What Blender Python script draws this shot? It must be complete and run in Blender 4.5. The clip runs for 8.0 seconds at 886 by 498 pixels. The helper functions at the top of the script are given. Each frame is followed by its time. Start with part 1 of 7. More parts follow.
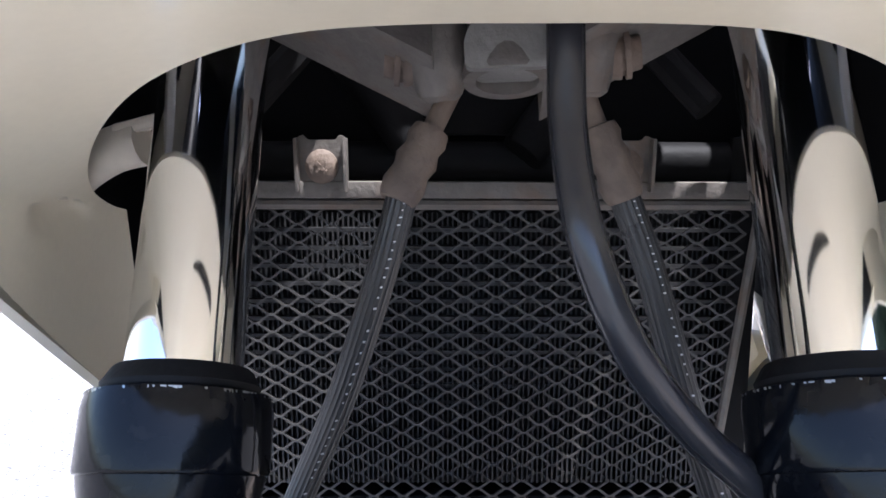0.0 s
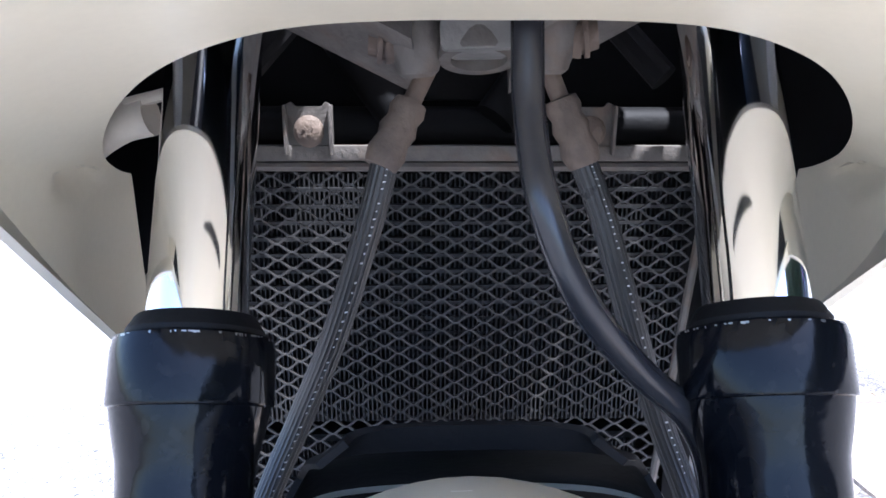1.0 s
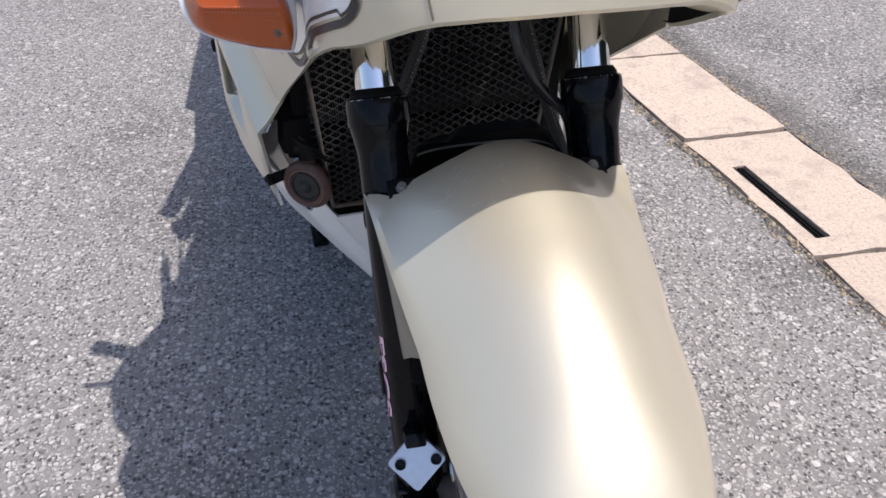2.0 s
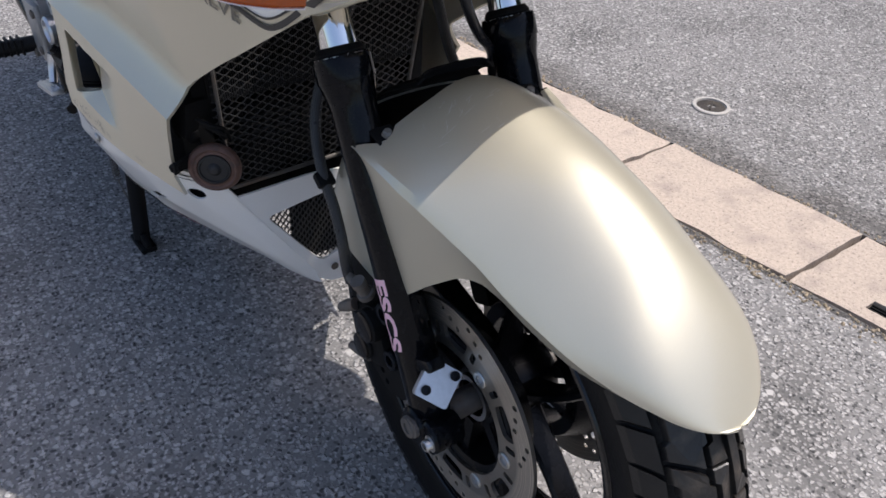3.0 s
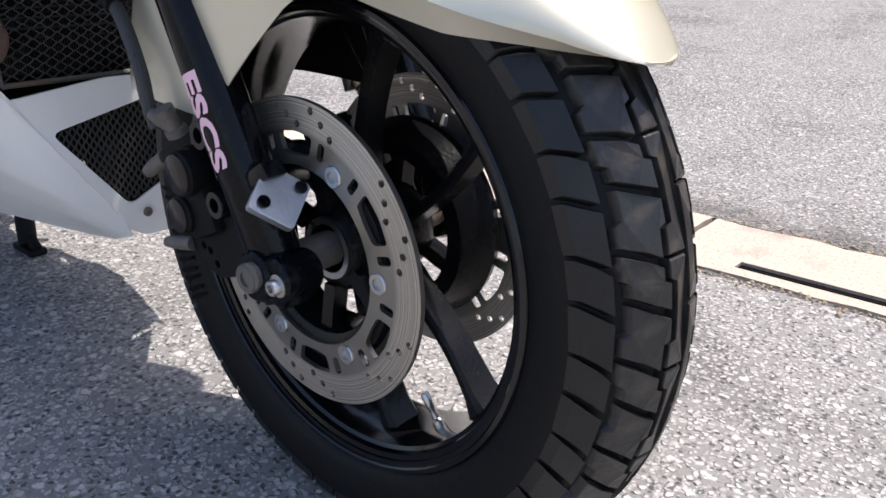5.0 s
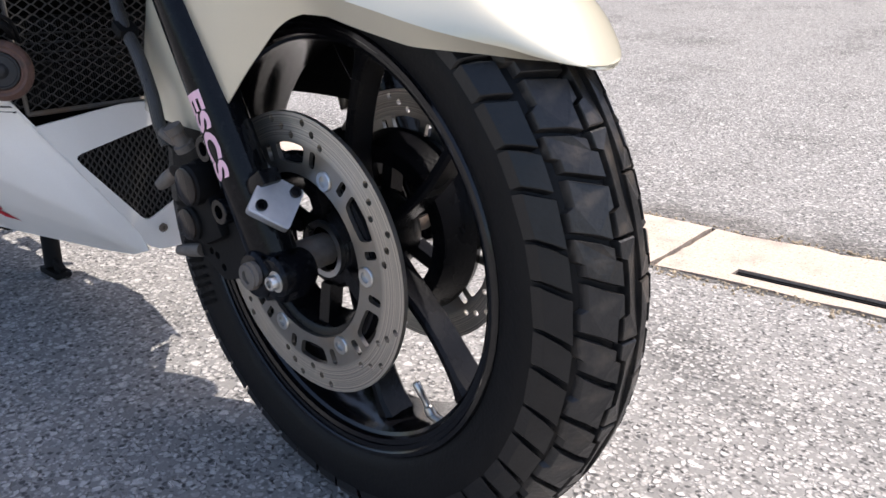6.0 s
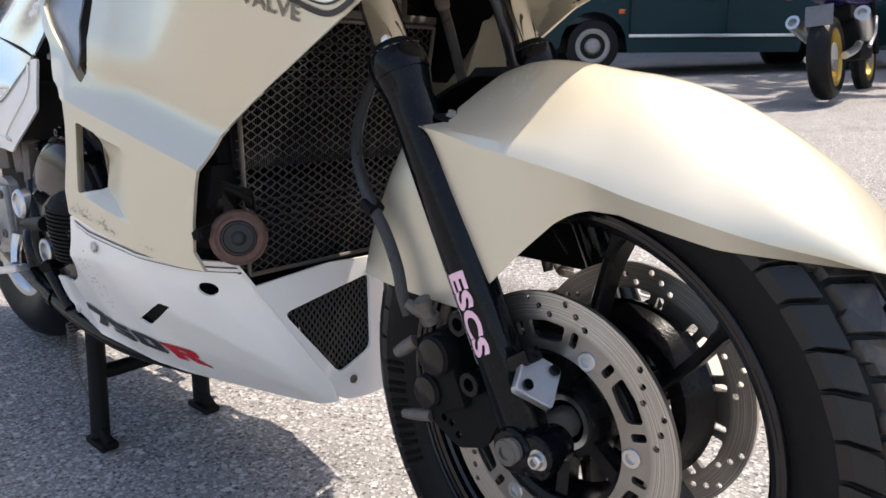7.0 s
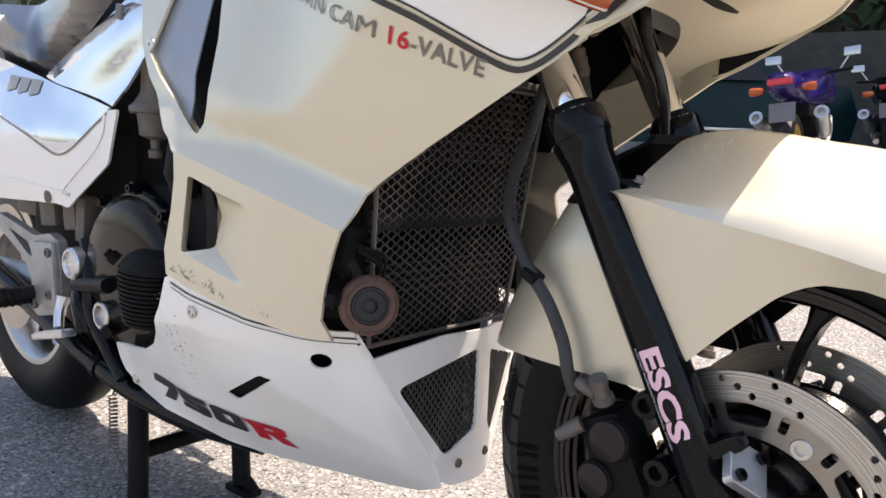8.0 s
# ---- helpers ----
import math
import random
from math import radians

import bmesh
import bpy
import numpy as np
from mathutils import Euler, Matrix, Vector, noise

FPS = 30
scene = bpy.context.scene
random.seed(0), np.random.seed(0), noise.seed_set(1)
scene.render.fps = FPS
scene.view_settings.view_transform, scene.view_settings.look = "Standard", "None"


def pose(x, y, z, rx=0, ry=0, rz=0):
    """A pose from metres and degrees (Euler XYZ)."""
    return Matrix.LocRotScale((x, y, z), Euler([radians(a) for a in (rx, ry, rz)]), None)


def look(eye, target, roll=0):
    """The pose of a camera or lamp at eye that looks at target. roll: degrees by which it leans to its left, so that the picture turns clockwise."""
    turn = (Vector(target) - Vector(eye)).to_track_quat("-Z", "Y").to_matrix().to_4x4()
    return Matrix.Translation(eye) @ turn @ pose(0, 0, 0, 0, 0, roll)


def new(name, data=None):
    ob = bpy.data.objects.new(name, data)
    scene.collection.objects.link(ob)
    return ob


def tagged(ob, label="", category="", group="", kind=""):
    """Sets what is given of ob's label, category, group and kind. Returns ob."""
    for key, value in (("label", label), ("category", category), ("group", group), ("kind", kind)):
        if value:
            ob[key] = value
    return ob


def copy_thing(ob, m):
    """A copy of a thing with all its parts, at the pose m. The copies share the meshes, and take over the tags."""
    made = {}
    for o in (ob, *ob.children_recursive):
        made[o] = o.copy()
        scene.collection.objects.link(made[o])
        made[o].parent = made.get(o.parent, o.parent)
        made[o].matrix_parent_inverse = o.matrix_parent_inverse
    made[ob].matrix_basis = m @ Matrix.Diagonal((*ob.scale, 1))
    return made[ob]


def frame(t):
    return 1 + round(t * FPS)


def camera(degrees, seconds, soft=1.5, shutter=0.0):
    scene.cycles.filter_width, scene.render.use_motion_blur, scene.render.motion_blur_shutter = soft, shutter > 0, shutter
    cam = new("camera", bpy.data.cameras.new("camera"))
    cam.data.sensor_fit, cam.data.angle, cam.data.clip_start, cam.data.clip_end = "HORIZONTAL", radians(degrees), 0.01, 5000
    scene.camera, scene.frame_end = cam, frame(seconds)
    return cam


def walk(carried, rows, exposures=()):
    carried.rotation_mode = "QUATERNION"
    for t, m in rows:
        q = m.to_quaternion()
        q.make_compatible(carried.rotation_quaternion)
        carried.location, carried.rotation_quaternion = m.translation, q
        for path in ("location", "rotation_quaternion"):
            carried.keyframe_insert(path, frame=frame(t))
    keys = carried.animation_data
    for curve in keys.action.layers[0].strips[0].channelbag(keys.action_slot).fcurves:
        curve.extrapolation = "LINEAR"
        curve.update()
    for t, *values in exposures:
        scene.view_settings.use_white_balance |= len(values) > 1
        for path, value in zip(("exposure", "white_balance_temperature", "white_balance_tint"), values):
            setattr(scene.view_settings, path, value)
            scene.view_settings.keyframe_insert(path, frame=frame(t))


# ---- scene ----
cam = camera(59.3, 8.0, soft=1.6)
PATH = [
    (0, (-0.0013, -0.0475, 0.7229), (-0.0608, 0.9379, 0.5633), -1.70),
    (0.5, (0.0012, -0.0573, 0.7264), (-0.0410, 0.9328, 0.5927), -1.25),
    (1, (0.0008, -0.0835, 0.7326), (-0.0325, 0.8910, 0.5120), -1.65),
    (1.2, (-0.0115, -0.1350, 0.7710), (-0.0385, 1.7490, 0.0985), -1.30),
    (1.5, (-0.0310, -0.2600, 0.8720), (-0.0040, 1.4890, -0.0970), -1.70),
    (1.7, (-0.0660, -0.3560, 0.9490), (0.0350, 1.2760, -0.2030), -1.70),
    (2.8, (-0.3922, -0.5173, 0.9690), (0.0086, 0.1538, 0.3453), 1.80),
    (3, (-0.4215, -0.4315, 0.9554), (0.0482, 0.1975, 0.3360), 3.26),
    (3.2, (-0.4200, -0.3910, 0.9980), (0.6250, 0.7720, -0.2490), 3.60),
    (3.5, (-0.4360, -0.3590, 0.9880), (0.7580, 0.7030, -0.2140), 5.50),
    (4, (-0.4360, -0.3211, 0.8520), (0.2445, 0.1838, 0.3210), 6.93),
    (4.2, (-0.4472, -0.3509, 0.7679), (0.2484, 0.1617, 0.2646), 5.68),
    (4.5, (-0.4395, -0.4019, 0.6340), (0.2673, 0.1456, 0.1860), 5.12),
    (4.7, (-0.4373, -0.4327, 0.5882), (0.2614, 0.1424, 0.1625), 3.92),
    (5.8, (-0.4557, -0.5370, 0.5699), (0.2201, 0.0907, 0.1835), 0.16),
    (6, (-0.4649, -0.5411, 0.5750), (0.2128, 0.0913, 0.1998), -0.07),
    (6.5, (-0.5479, -0.4919, 0.6122), (0.1337, 0.1650, 0.2900), -0.44),
    (7, (-0.6014, -0.4043, 0.6449), (0.0731, 0.2911, 0.3969), -0.28),
    (7.5, (-0.6379, -0.2446, 0.6314), (0.0479, 0.4573, 0.4388), 0.58),
    (8, (-0.7103, -0.2173, 0.6216), (0.0257, 0.4433, 0.4738), 2.23),
]

# white balance and exposure follow the phone's own metering
EXPOSURE = [(0.0, 2.14, 5750, 15), (0.5, 2.50, 5600, 15), (1.0, 2.45, 5450, 15), (1.2, 2.15, 5750, 15), (1.5, 1.13, 6350, 16), (1.7, 0.70, 6350, 16), (2.8, 0.20, 6300, 14), (3.5, 0.34, 6300, 14), (4.5, 0.73, 6400, 14), (6.5, 0.98, 6650, 14), (8.0, 1.20, 7300, 16)]
walk(cam, [(t, look(eye, target, roll)) for t, eye, target, roll in PATH], EXPOSURE)

# ---------------------------------------------------------------- light
world = bpy.data.worlds.new("sky")
scene.world = world
world.use_nodes = True
wn = world.node_tree
wn.nodes.clear()
sky = wn.nodes.new("ShaderNodeTexSky")
sky.sky_type = "NISHITA"
sky.sun_disc = False
SUN_TO = Vector((-0.35, 0.20, -1.0)).normalized()      # the way the sunlight travels
sky.sun_elevation = math.asin(-SUN_TO.z)
sky.sun_rotation = math.atan2(-SUN_TO.x, -SUN_TO.y)
sky.dust_density, sky.air_density = 2.2, 1.0
wbg = wn.nodes.new("ShaderNodeBackground")
wbg.inputs["Strength"].default_value = 0.15
wout = wn.nodes.new("ShaderNodeOutputWorld")
wn.links.new(sky.outputs[0], wbg.inputs[0])
wn.links.new(wbg.outputs[0], wout.inputs[0])
sun_data = bpy.data.lights.new("sun", "SUN")
sun_data.energy, sun_data.angle, sun_data.color = 3.6, radians(0.53), (1.0, 0.95, 0.87)
sun = new("sun", sun_data)
sun.matrix_world = Matrix.Translation((2, -1, 6)) @ SUN_TO.to_track_quat("-Z", "Y").to_matrix().to_4x4()


# ---------------------------------------------------------------- materials
def mat(name, color, rough=0.5, metal=0.0, vary=0.12, scale=40.0, bump=0.0, bump_scale=250.0, coat=0.0, second=None, sec_scale=9.0,
        sec_amount=0.35, speck=None, speck_scale=400.0, speck_amount=0.0, rough_vary=0.08, random_vary=0.0, coat_rough=0.05, spec=0.5):
    """A surface with a fine grain, a broader stain of a second colour, optional specks and relief."""
    m = bpy.data.materials.new(name)
    m.use_nodes = True
    n, k = m.node_tree.nodes, m.node_tree.links
    n.clear()
    out, b = n.new("ShaderNodeOutputMaterial"), n.new("ShaderNodeBsdfPrincipled")
    k.new(b.outputs[0], out.inputs[0])
    co = n.new("ShaderNodeTexCoord")
    fine, broad = n.new("ShaderNodeTexNoise"), n.new("ShaderNodeTexNoise")
    fine.inputs["Scale"].default_value, fine.inputs["Detail"].default_value = scale, 6
    broad.inputs["Scale"].default_value, broad.inputs["Detail"].default_value = sec_scale, 5
    for q in (fine, broad):
        k.new(co.outputs["Object"], q.inputs["Vector"])
    c = tuple(color) + (1,)
    dark = tuple(v * (1 - vary) for v in color) + (1,)
    lite = tuple(min(1, v * (1 + vary)) for v in color) + (1,)
    ramp = n.new("ShaderNodeMix")
    ramp.data_type = "RGBA"
    ramp.inputs[6].default_value, ramp.inputs[7].default_value = dark, lite
    k.new(fine.outputs[0], ramp.inputs[0])
    last = ramp.outputs[2]
    if second:
        mr = n.new("ShaderNodeMapRange")
        mr.inputs["From Min"].default_value, mr.inputs["From Max"].default_value = 0.52, 0.72
        mr.inputs["To Max"].default_value = sec_amount
        k.new(broad.outputs[0], mr.inputs["Value"])
        mx = n.new("ShaderNodeMix")
        mx.data_type = "RGBA"
        mx.inputs[7].default_value = tuple(second) + (1,)
        k.new(mr.outputs[0], mx.inputs[0])
        k.new(last, mx.inputs[6])
        last = mx.outputs[2]
    if speck:
        vo = n.new("ShaderNodeTexNoise")
        vo.inputs["Scale"].default_value, vo.inputs["Detail"].default_value = speck_scale, 3
        k.new(co.outputs["Object"], vo.inputs["Vector"])
        mr = n.new("ShaderNodeMapRange")
        mr.inputs["From Min"].default_value, mr.inputs["From Max"].default_value = 0.60, 0.66
        mr.inputs["To Max"].default_value = speck_amount
        k.new(vo.outputs[0], mr.inputs["Value"])
        mx = n.new("ShaderNodeMix")
        mx.data_type = "RGBA"
        mx.inputs[7].default_value = tuple(speck) + (1,)
        k.new(mr.outputs[0], mx.inputs[0])
        k.new(last, mx.inputs[6])
        last = mx.outputs[2]
    if random_vary:
        oi, hs = n.new("ShaderNodeObjectInfo"), n.new("ShaderNodeHueSaturation")
        mr = n.new("ShaderNodeMapRange")
        mr.inputs["To Min"].default_value, mr.inputs["To Max"].default_value = 1 - random_vary, 1 + random_vary
        k.new(oi.outputs["Random"], mr.inputs["Value"])
        k.new(mr.outputs[0], hs.inputs["Value"])
        k.new(last, hs.inputs["Color"])
        last = hs.outputs[0]
    k.new(last, b.inputs["Base Color"])
    rr = n.new("ShaderNodeMapRange")
    rr.inputs["To Min"].default_value, rr.inputs["To Max"].default_value = max(0.02, rough - rough_vary), min(1, rough + rough_vary)
    k.new(broad.outputs[0], rr.inputs["Value"])
    k.new(rr.outputs[0], b.inputs["Roughness"])
    b.inputs["Metallic"].default_value = metal
    b.inputs["Specular IOR Level"].default_value = spec
    b.inputs["Coat Weight"].default_value = coat
    b.inputs["Coat Roughness"].default_value = coat_rough
    if bump:
        bt, bp = n.new("ShaderNodeTexNoise"), n.new("ShaderNodeBump")
        bt.inputs["Scale"].default_value, bt.inputs["Detail"].default_value = bump_scale, 4
        bp.inputs["Strength"].default_value, bp.inputs["Distance"].default_value = bump, 0.002
        k.new(co.outputs["Object"], bt.inputs["Vector"])
        k.new(bt.outputs[0], bp.inputs["Height"])
        k.new(bp.outputs[0], b.inputs["Normal"])
    return m


def asphalt(name, base, pale, dark, scale):
    """Worn asphalt: pale and dark chips close together in a grey binder, lying proud, with broad wear."""
    m = mat(name, base, 0.88, vary=0.22, scale=scale * 3, second=tuple(v * 0.50 for v in base), sec_scale=2.6, sec_amount=0.85)
    n, k = m.node_tree.nodes, m.node_tree.links
    b = next(q for q in n if q.type == "BSDF_PRINCIPLED")
    co = next(q for q in n if q.type == "TEX_COORD")
    last = b.inputs["Base Color"].links[0].from_socket
    warp, add = n.new("ShaderNodeTexNoise"), n.new("ShaderNodeMix")
    warp.inputs["Scale"].default_value = scale * 0.7
    add.data_type = "VECTOR"
    add.inputs[0].default_value = 0.010
    k.new(co.outputs["Object"], warp.inputs["Vector"])
    k.new(co.outputs["Object"], add.inputs[4])
    k.new(warp.outputs[1], add.inputs[5])
    heights = []
    for sc, tint, lo, hi, amount in ((scale, pale, 0.15, 1.0, 0.62), (scale * 1.9, pale, 0.55, 0.95, 0.6), (scale * 1.3, dark, 0.62, 0.86, 0.8), (scale * 0.66, pale, 0.90, 0.99, 0.7)):
        v = n.new("ShaderNodeTexVoronoi")
        v.inputs["Scale"].default_value = sc
        k.new(add.outputs[1], v.inputs["Vector"])
        sep, pick, edge, mul, mx = n.new("ShaderNodeSeparateColor"), n.new("ShaderNodeMapRange"), n.new("ShaderNodeMapRange"), n.new("ShaderNodeMath"), n.new("ShaderNodeMix")
        k.new(v.outputs["Color"], sep.inputs[0])
        pick.inputs["From Min"].default_value, pick.inputs["From Max"].default_value, pick.inputs["To Max"].default_value = lo, hi, amount
        k.new(sep.outputs[0], pick.inputs["Value"])
        edge.inputs["From Min"].default_value, edge.inputs["From Max"].default_value = 0.38, 0.58
        edge.inputs["To Min"].default_value, edge.inputs["To Max"].default_value = 1.0, 0.0
        k.new(v.outputs["Distance"], edge.inputs["Value"])
        mul.operation = "MULTIPLY"
        k.new(pick.outputs[0], mul.inputs[0])
        k.new(edge.outputs[0], mul.inputs[1])
        mx.data_type = "RGBA"
        mx.inputs[7].default_value = tuple(tint) + (1,)
        k.new(mul.outputs[0], mx.inputs[0])
        k.new(last, mx.inputs[6])
        last = mx.outputs[2]
        heights.append(mul.outputs[0])
    k.new(last, b.inputs["Base Color"])
    bp = n.new("ShaderNodeBump")
    bp.inputs["Strength"].default_value, bp.inputs["Distance"].default_value = 1.0, 0.007
    k.new(heights[0], bp.inputs["Height"])
    k.new(bp.outputs[0], b.inputs["Normal"])
    # dark worn strip of patched tar beyond the drain blocks, fading out into the road
    sep, line, wob, wadd, strip, mx = n.new("ShaderNodeSeparateXYZ"), n.new("ShaderNodeMath"), n.new("ShaderNodeTexNoise"), n.new("ShaderNodeMath"), n.new("ShaderNodeMapRange"), n.new("ShaderNodeMix")
    k.new(co.outputs["Object"], sep.inputs[0])
    line.operation = wadd.operation = "MULTIPLY_ADD"
    line.inputs[1].default_value = 0.138
    k.new(sep.outputs[1], line.inputs[0])
    k.new(sep.outputs[0], line.inputs[2])
    wob.inputs["Scale"].default_value, wob.inputs["Detail"].default_value = 9.0, 8
    k.new(co.outputs["Object"], wob.inputs["Vector"])
    wadd.inputs[1].default_value = 0.16
    k.new(wob.outputs[0], wadd.inputs[0])
    k.new(line.outputs[0], wadd.inputs[2])
    strip.inputs["From Min"].default_value, strip.inputs["From Max"].default_value = 1.31, 1.39
    strip.inputs["To Min"].default_value, strip.inputs["To Max"].default_value = 0.72, 0.0
    k.new(wadd.outputs[0], strip.inputs["Value"])
    far = n.new("ShaderNodeMath")
    far.operation = "GREATER_THAN"
    far.inputs[1].default_value = 1.10
    k.new(line.outputs[0], far.inputs[0])
    both = n.new("ShaderNodeMath")
    both.operation = "MULTIPLY"
    k.new(strip.outputs[0], both.inputs[0])
    k.new(far.outputs[0], both.inputs[1])
    mx.data_type = "RGBA"
    mx.blend_type = "MULTIPLY"
    mx.inputs[7].default_value = (0.42, 0.40, 0.38, 1)
    k.new(both.outputs[0], mx.inputs[0])
    k.new(last, mx.inputs[6])
    k.new(mx.outputs[2], b.inputs["Base Color"])
    return m


M = {}
# sunlight on the bracket in the nose is put into this pale colour
M["mount"] = mat("pale_sunlit_bracket", (0.50, 0.45, 0.37), 0.55, vary=0.2, scale=90, second=(0.35, 0.31, 0.26), sec_scale=40, sec_amount=0.5)
M["cream"] = mat("pearl_cream_paint", (0.65, 0.600, 0.470), 0.45, metal=0.56, vary=0.03, scale=900, coat=0.7, second=(0.56, 0.515, 0.40), sec_scale=6, sec_amount=0.25, rough_vary=0.05)
M["creamin"] = mat("flat_cream_inner_paint", (0.68, 0.615, 0.47), 0.48, metal=0.05, vary=0.04, scale=300, coat=0.3, second=(0.60, 0.54, 0.42), sec_scale=9, sec_amount=0.4)
M["white"] = mat("white_paint", (0.85, 0.835, 0.80), 0.32, vary=0.03, scale=500, coat=0.5, second=(0.72, 0.70, 0.66), sec_scale=7, sec_amount=0.3)
M["silver"] = mat("silver_blue_gloss_panel", (0.62, 0.67, 0.73), 0.09, metal=0.75, vary=0.03, coat=0.8, second=(0.45, 0.5, 0.58), sec_scale=5)
M["black"] = mat("black_gloss_paint", spec=0.18, color=(0.004, 0.0045, 0.006), rough=0.10, vary=0.3, scale=90, coat=0.0, second=(0.007, 0.007, 0.0075), sec_scale=25, sec_amount=0.4, speck=(0.06, 0.056, 0.052), speck_scale=160, speck_amount=0.09, bump=0.04)
M["wheelblack"] = mat("black_cast_wheel_paint", spec=0.18, color=(0.005, 0.005, 0.006), rough=0.26, vary=0.3, scale=70, second=(0.014, 0.013, 0.012), sec_scale=18, sec_amount=0.4, bump=0.15, bump_scale=300)
M["rimblack"] = mat("black_gloss_rim_enamel", spec=0.4, color=(0.004, 0.004, 0.005), rough=0.13, vary=0.3, scale=70, second=(0.016, 0.015, 0.014), sec_scale=22, sec_amount=0.35, bump=0.05, bump_scale=200)
M["matt"] = mat("matt_black_plastic", spec=0.15, color=(0.006, 0.006, 0.0065), rough=0.62, vary=0.25, second=(0.012, 0.011, 0.010), sec_scale=15, bump=0.15)
# black parts, and the sheets that stand in for shade behind openings
M["dark"] = mat("dark_parts_and_shade", spec=0.15, color=(0.005, 0.005, 0.0055), rough=0.7, vary=0.3, second=(0.014, 0.012, 0.010), sec_scale=12)
M["grime"] = mat("dusty_grey_steel", (0.125, 0.112, 0.100), 0.6, metal=0.2, vary=0.35, scale=120, second=(0.16, 0.10, 0.06), sec_scale=45, sec_amount=0.6, bump=0.4)
M["rust"] = mat("rusty_steel", (0.150, 0.112, 0.086), 0.75, vary=0.4, scale=110, second=(0.07, 0.055, 0.05), sec_scale=50, sec_amount=0.7, bump=0.5)
M["chrome"] = mat("polished_chrome", (0.80, 0.80, 0.80), 0.07, metal=1.0, vary=0.02, rough_vary=0.03)
M["steel"] = mat("bright_steel", (0.55, 0.55, 0.54), 0.30, metal=1.0, vary=0.1, scale=120)
M["alu"] = mat("brushed_aluminium", (0.62, 0.63, 0.65), 0.34, metal=0.9, vary=0.08, scale=200, second=(0.45, 0.45, 0.46), sec_scale=20, bump=0.1)
M["cast"] = mat("cast_aluminium", (0.36, 0.36, 0.36), 0.5, metal=0.7, vary=0.2, scale=90, second=(0.2, 0.19, 0.17), sec_scale=20, bump=0.3)
M["disc"] = mat("brake_disc_steel", (0.30, 0.285, 0.26), 0.34, metal=0.9, vary=0.15, scale=60, second=(0.26, 0.20, 0.14), sec_scale=24, sec_amount=0.5)
M["rubber"] = mat("tyre_rubber", spec=0.18, color=(0.0045, 0.0045, 0.005), rough=0.50, vary=0.3, scale=120, second=(0.012, 0.0115, 0.011), sec_scale=14, sec_amount=0.5, bump=0.2)
M["tread"] = mat("worn_tread_rubber", spec=0.45, color=(0.017, 0.016, 0.0155), rough=0.34, vary=0.35, scale=130, second=(0.085, 0.068, 0.052), sec_scale=38, sec_amount=0.6, bump=0.25, random_vary=0.3)
M["shoulder"] = mat("black_shoulder_rubber", spec=0.4, color=(0.0065, 0.0065, 0.007), rough=0.36, vary=0.3, scale=130, second=(0.016, 0.015, 0.014), sec_scale=30, sec_amount=0.5, bump=0.2, random_vary=0.25)
M["hornrust"] = mat("rust_brown_horn_steel", (0.105, 0.054, 0.040), 0.6, vary=0.45, scale=160, second=(0.055, 0.042, 0.036), sec_scale=90, sec_amount=0.7, bump=0.4)
M["fin"] = mat("dull_black_radiator_fin", (0.014, 0.014, 0.015), 0.6, vary=0.3, scale=150)
M["hose"] = mat("ribbed_black_hose", (0.040, 0.039, 0.038), 0.30, spec=0.35, vary=0.3, second=(0.05, 0.047, 0.044), sec_scale=40, bump=0.2)
M["cable"] = mat("satin_black_cable_sleeve", (0.020, 0.020, 0.023), 0.22, spec=0.45, vary=0.25, scale=60, second=(0.03, 0.03, 0.03), sec_scale=30)
M["ductgrey"] = mat("satin_grey_duct_paint", (0.30, 0.325, 0.36), 0.38, metal=0.3, vary=0.08, scale=200, second=(0.22, 0.24, 0.27), sec_scale=12)
M["amber"] = mat("amber_lens_plastic", (0.56, 0.098, 0.001), 0.06, vary=0.1, spec=0.4)
M["decal_dark"] = mat("dark_grey_decal", (0.03, 0.028, 0.028), 0.4, vary=0.15)
M["decal_grey"] = mat("bronze_grey_decal", (0.17, 0.15, 0.12), 0.4, vary=0.15)
M["scratch"] = mat("pale_scratch", (0.78, 0.76, 0.72), 0.5)
M["badge"] = mat("pale_bronze_badge", (0.34, 0.31, 0.25), 0.35, metal=0.4, vary=0.12)
M["decal_red"] = mat("red_decal", (0.55, 0.008, 0.02), 0.35, vary=0.1)
M["decal_pink"] = mat("faded_pink_decal", (0.82, 0.50, 0.58), 0.5, vary=0.08, second=(0.7, 0.6, 0.62), sec_scale=80)
M["decal_white"] = mat("white_print", (0.6, 0.6, 0.6), 0.5)
M["vinyl"] = mat("black_vinyl_seat", (0.012, 0.013, 0.018), 0.22, vary=0.2, bump=0.15, bump_scale=500, coat=0.3)
M["clutch"] = mat("brown_grey_engine_cover", (0.022, 0.018, 0.016), 0.08, spec=0.2, metal=0.05, vary=0.2, second=(0.04, 0.03, 0.024), sec_scale=14)
M["mesh"] = mat("grey_expanded_mesh", (0.050, 0.048, 0.047), 0.55, metal=0.15, vary=0.3, second=(0.03, 0.028, 0.026), sec_scale=20, sec_amount=0.8)
M["asphalt"] = asphalt("worn_light_asphalt", (0.198, 0.190, 0.181), (0.60, 0.57, 0.54), (0.024, 0.024, 0.025), 108)
M["oldtar"] = asphalt("dark_patched_asphalt", (0.155, 0.146, 0.136), (0.50, 0.47, 0.43), (0.03, 0.03, 0.03), 112)
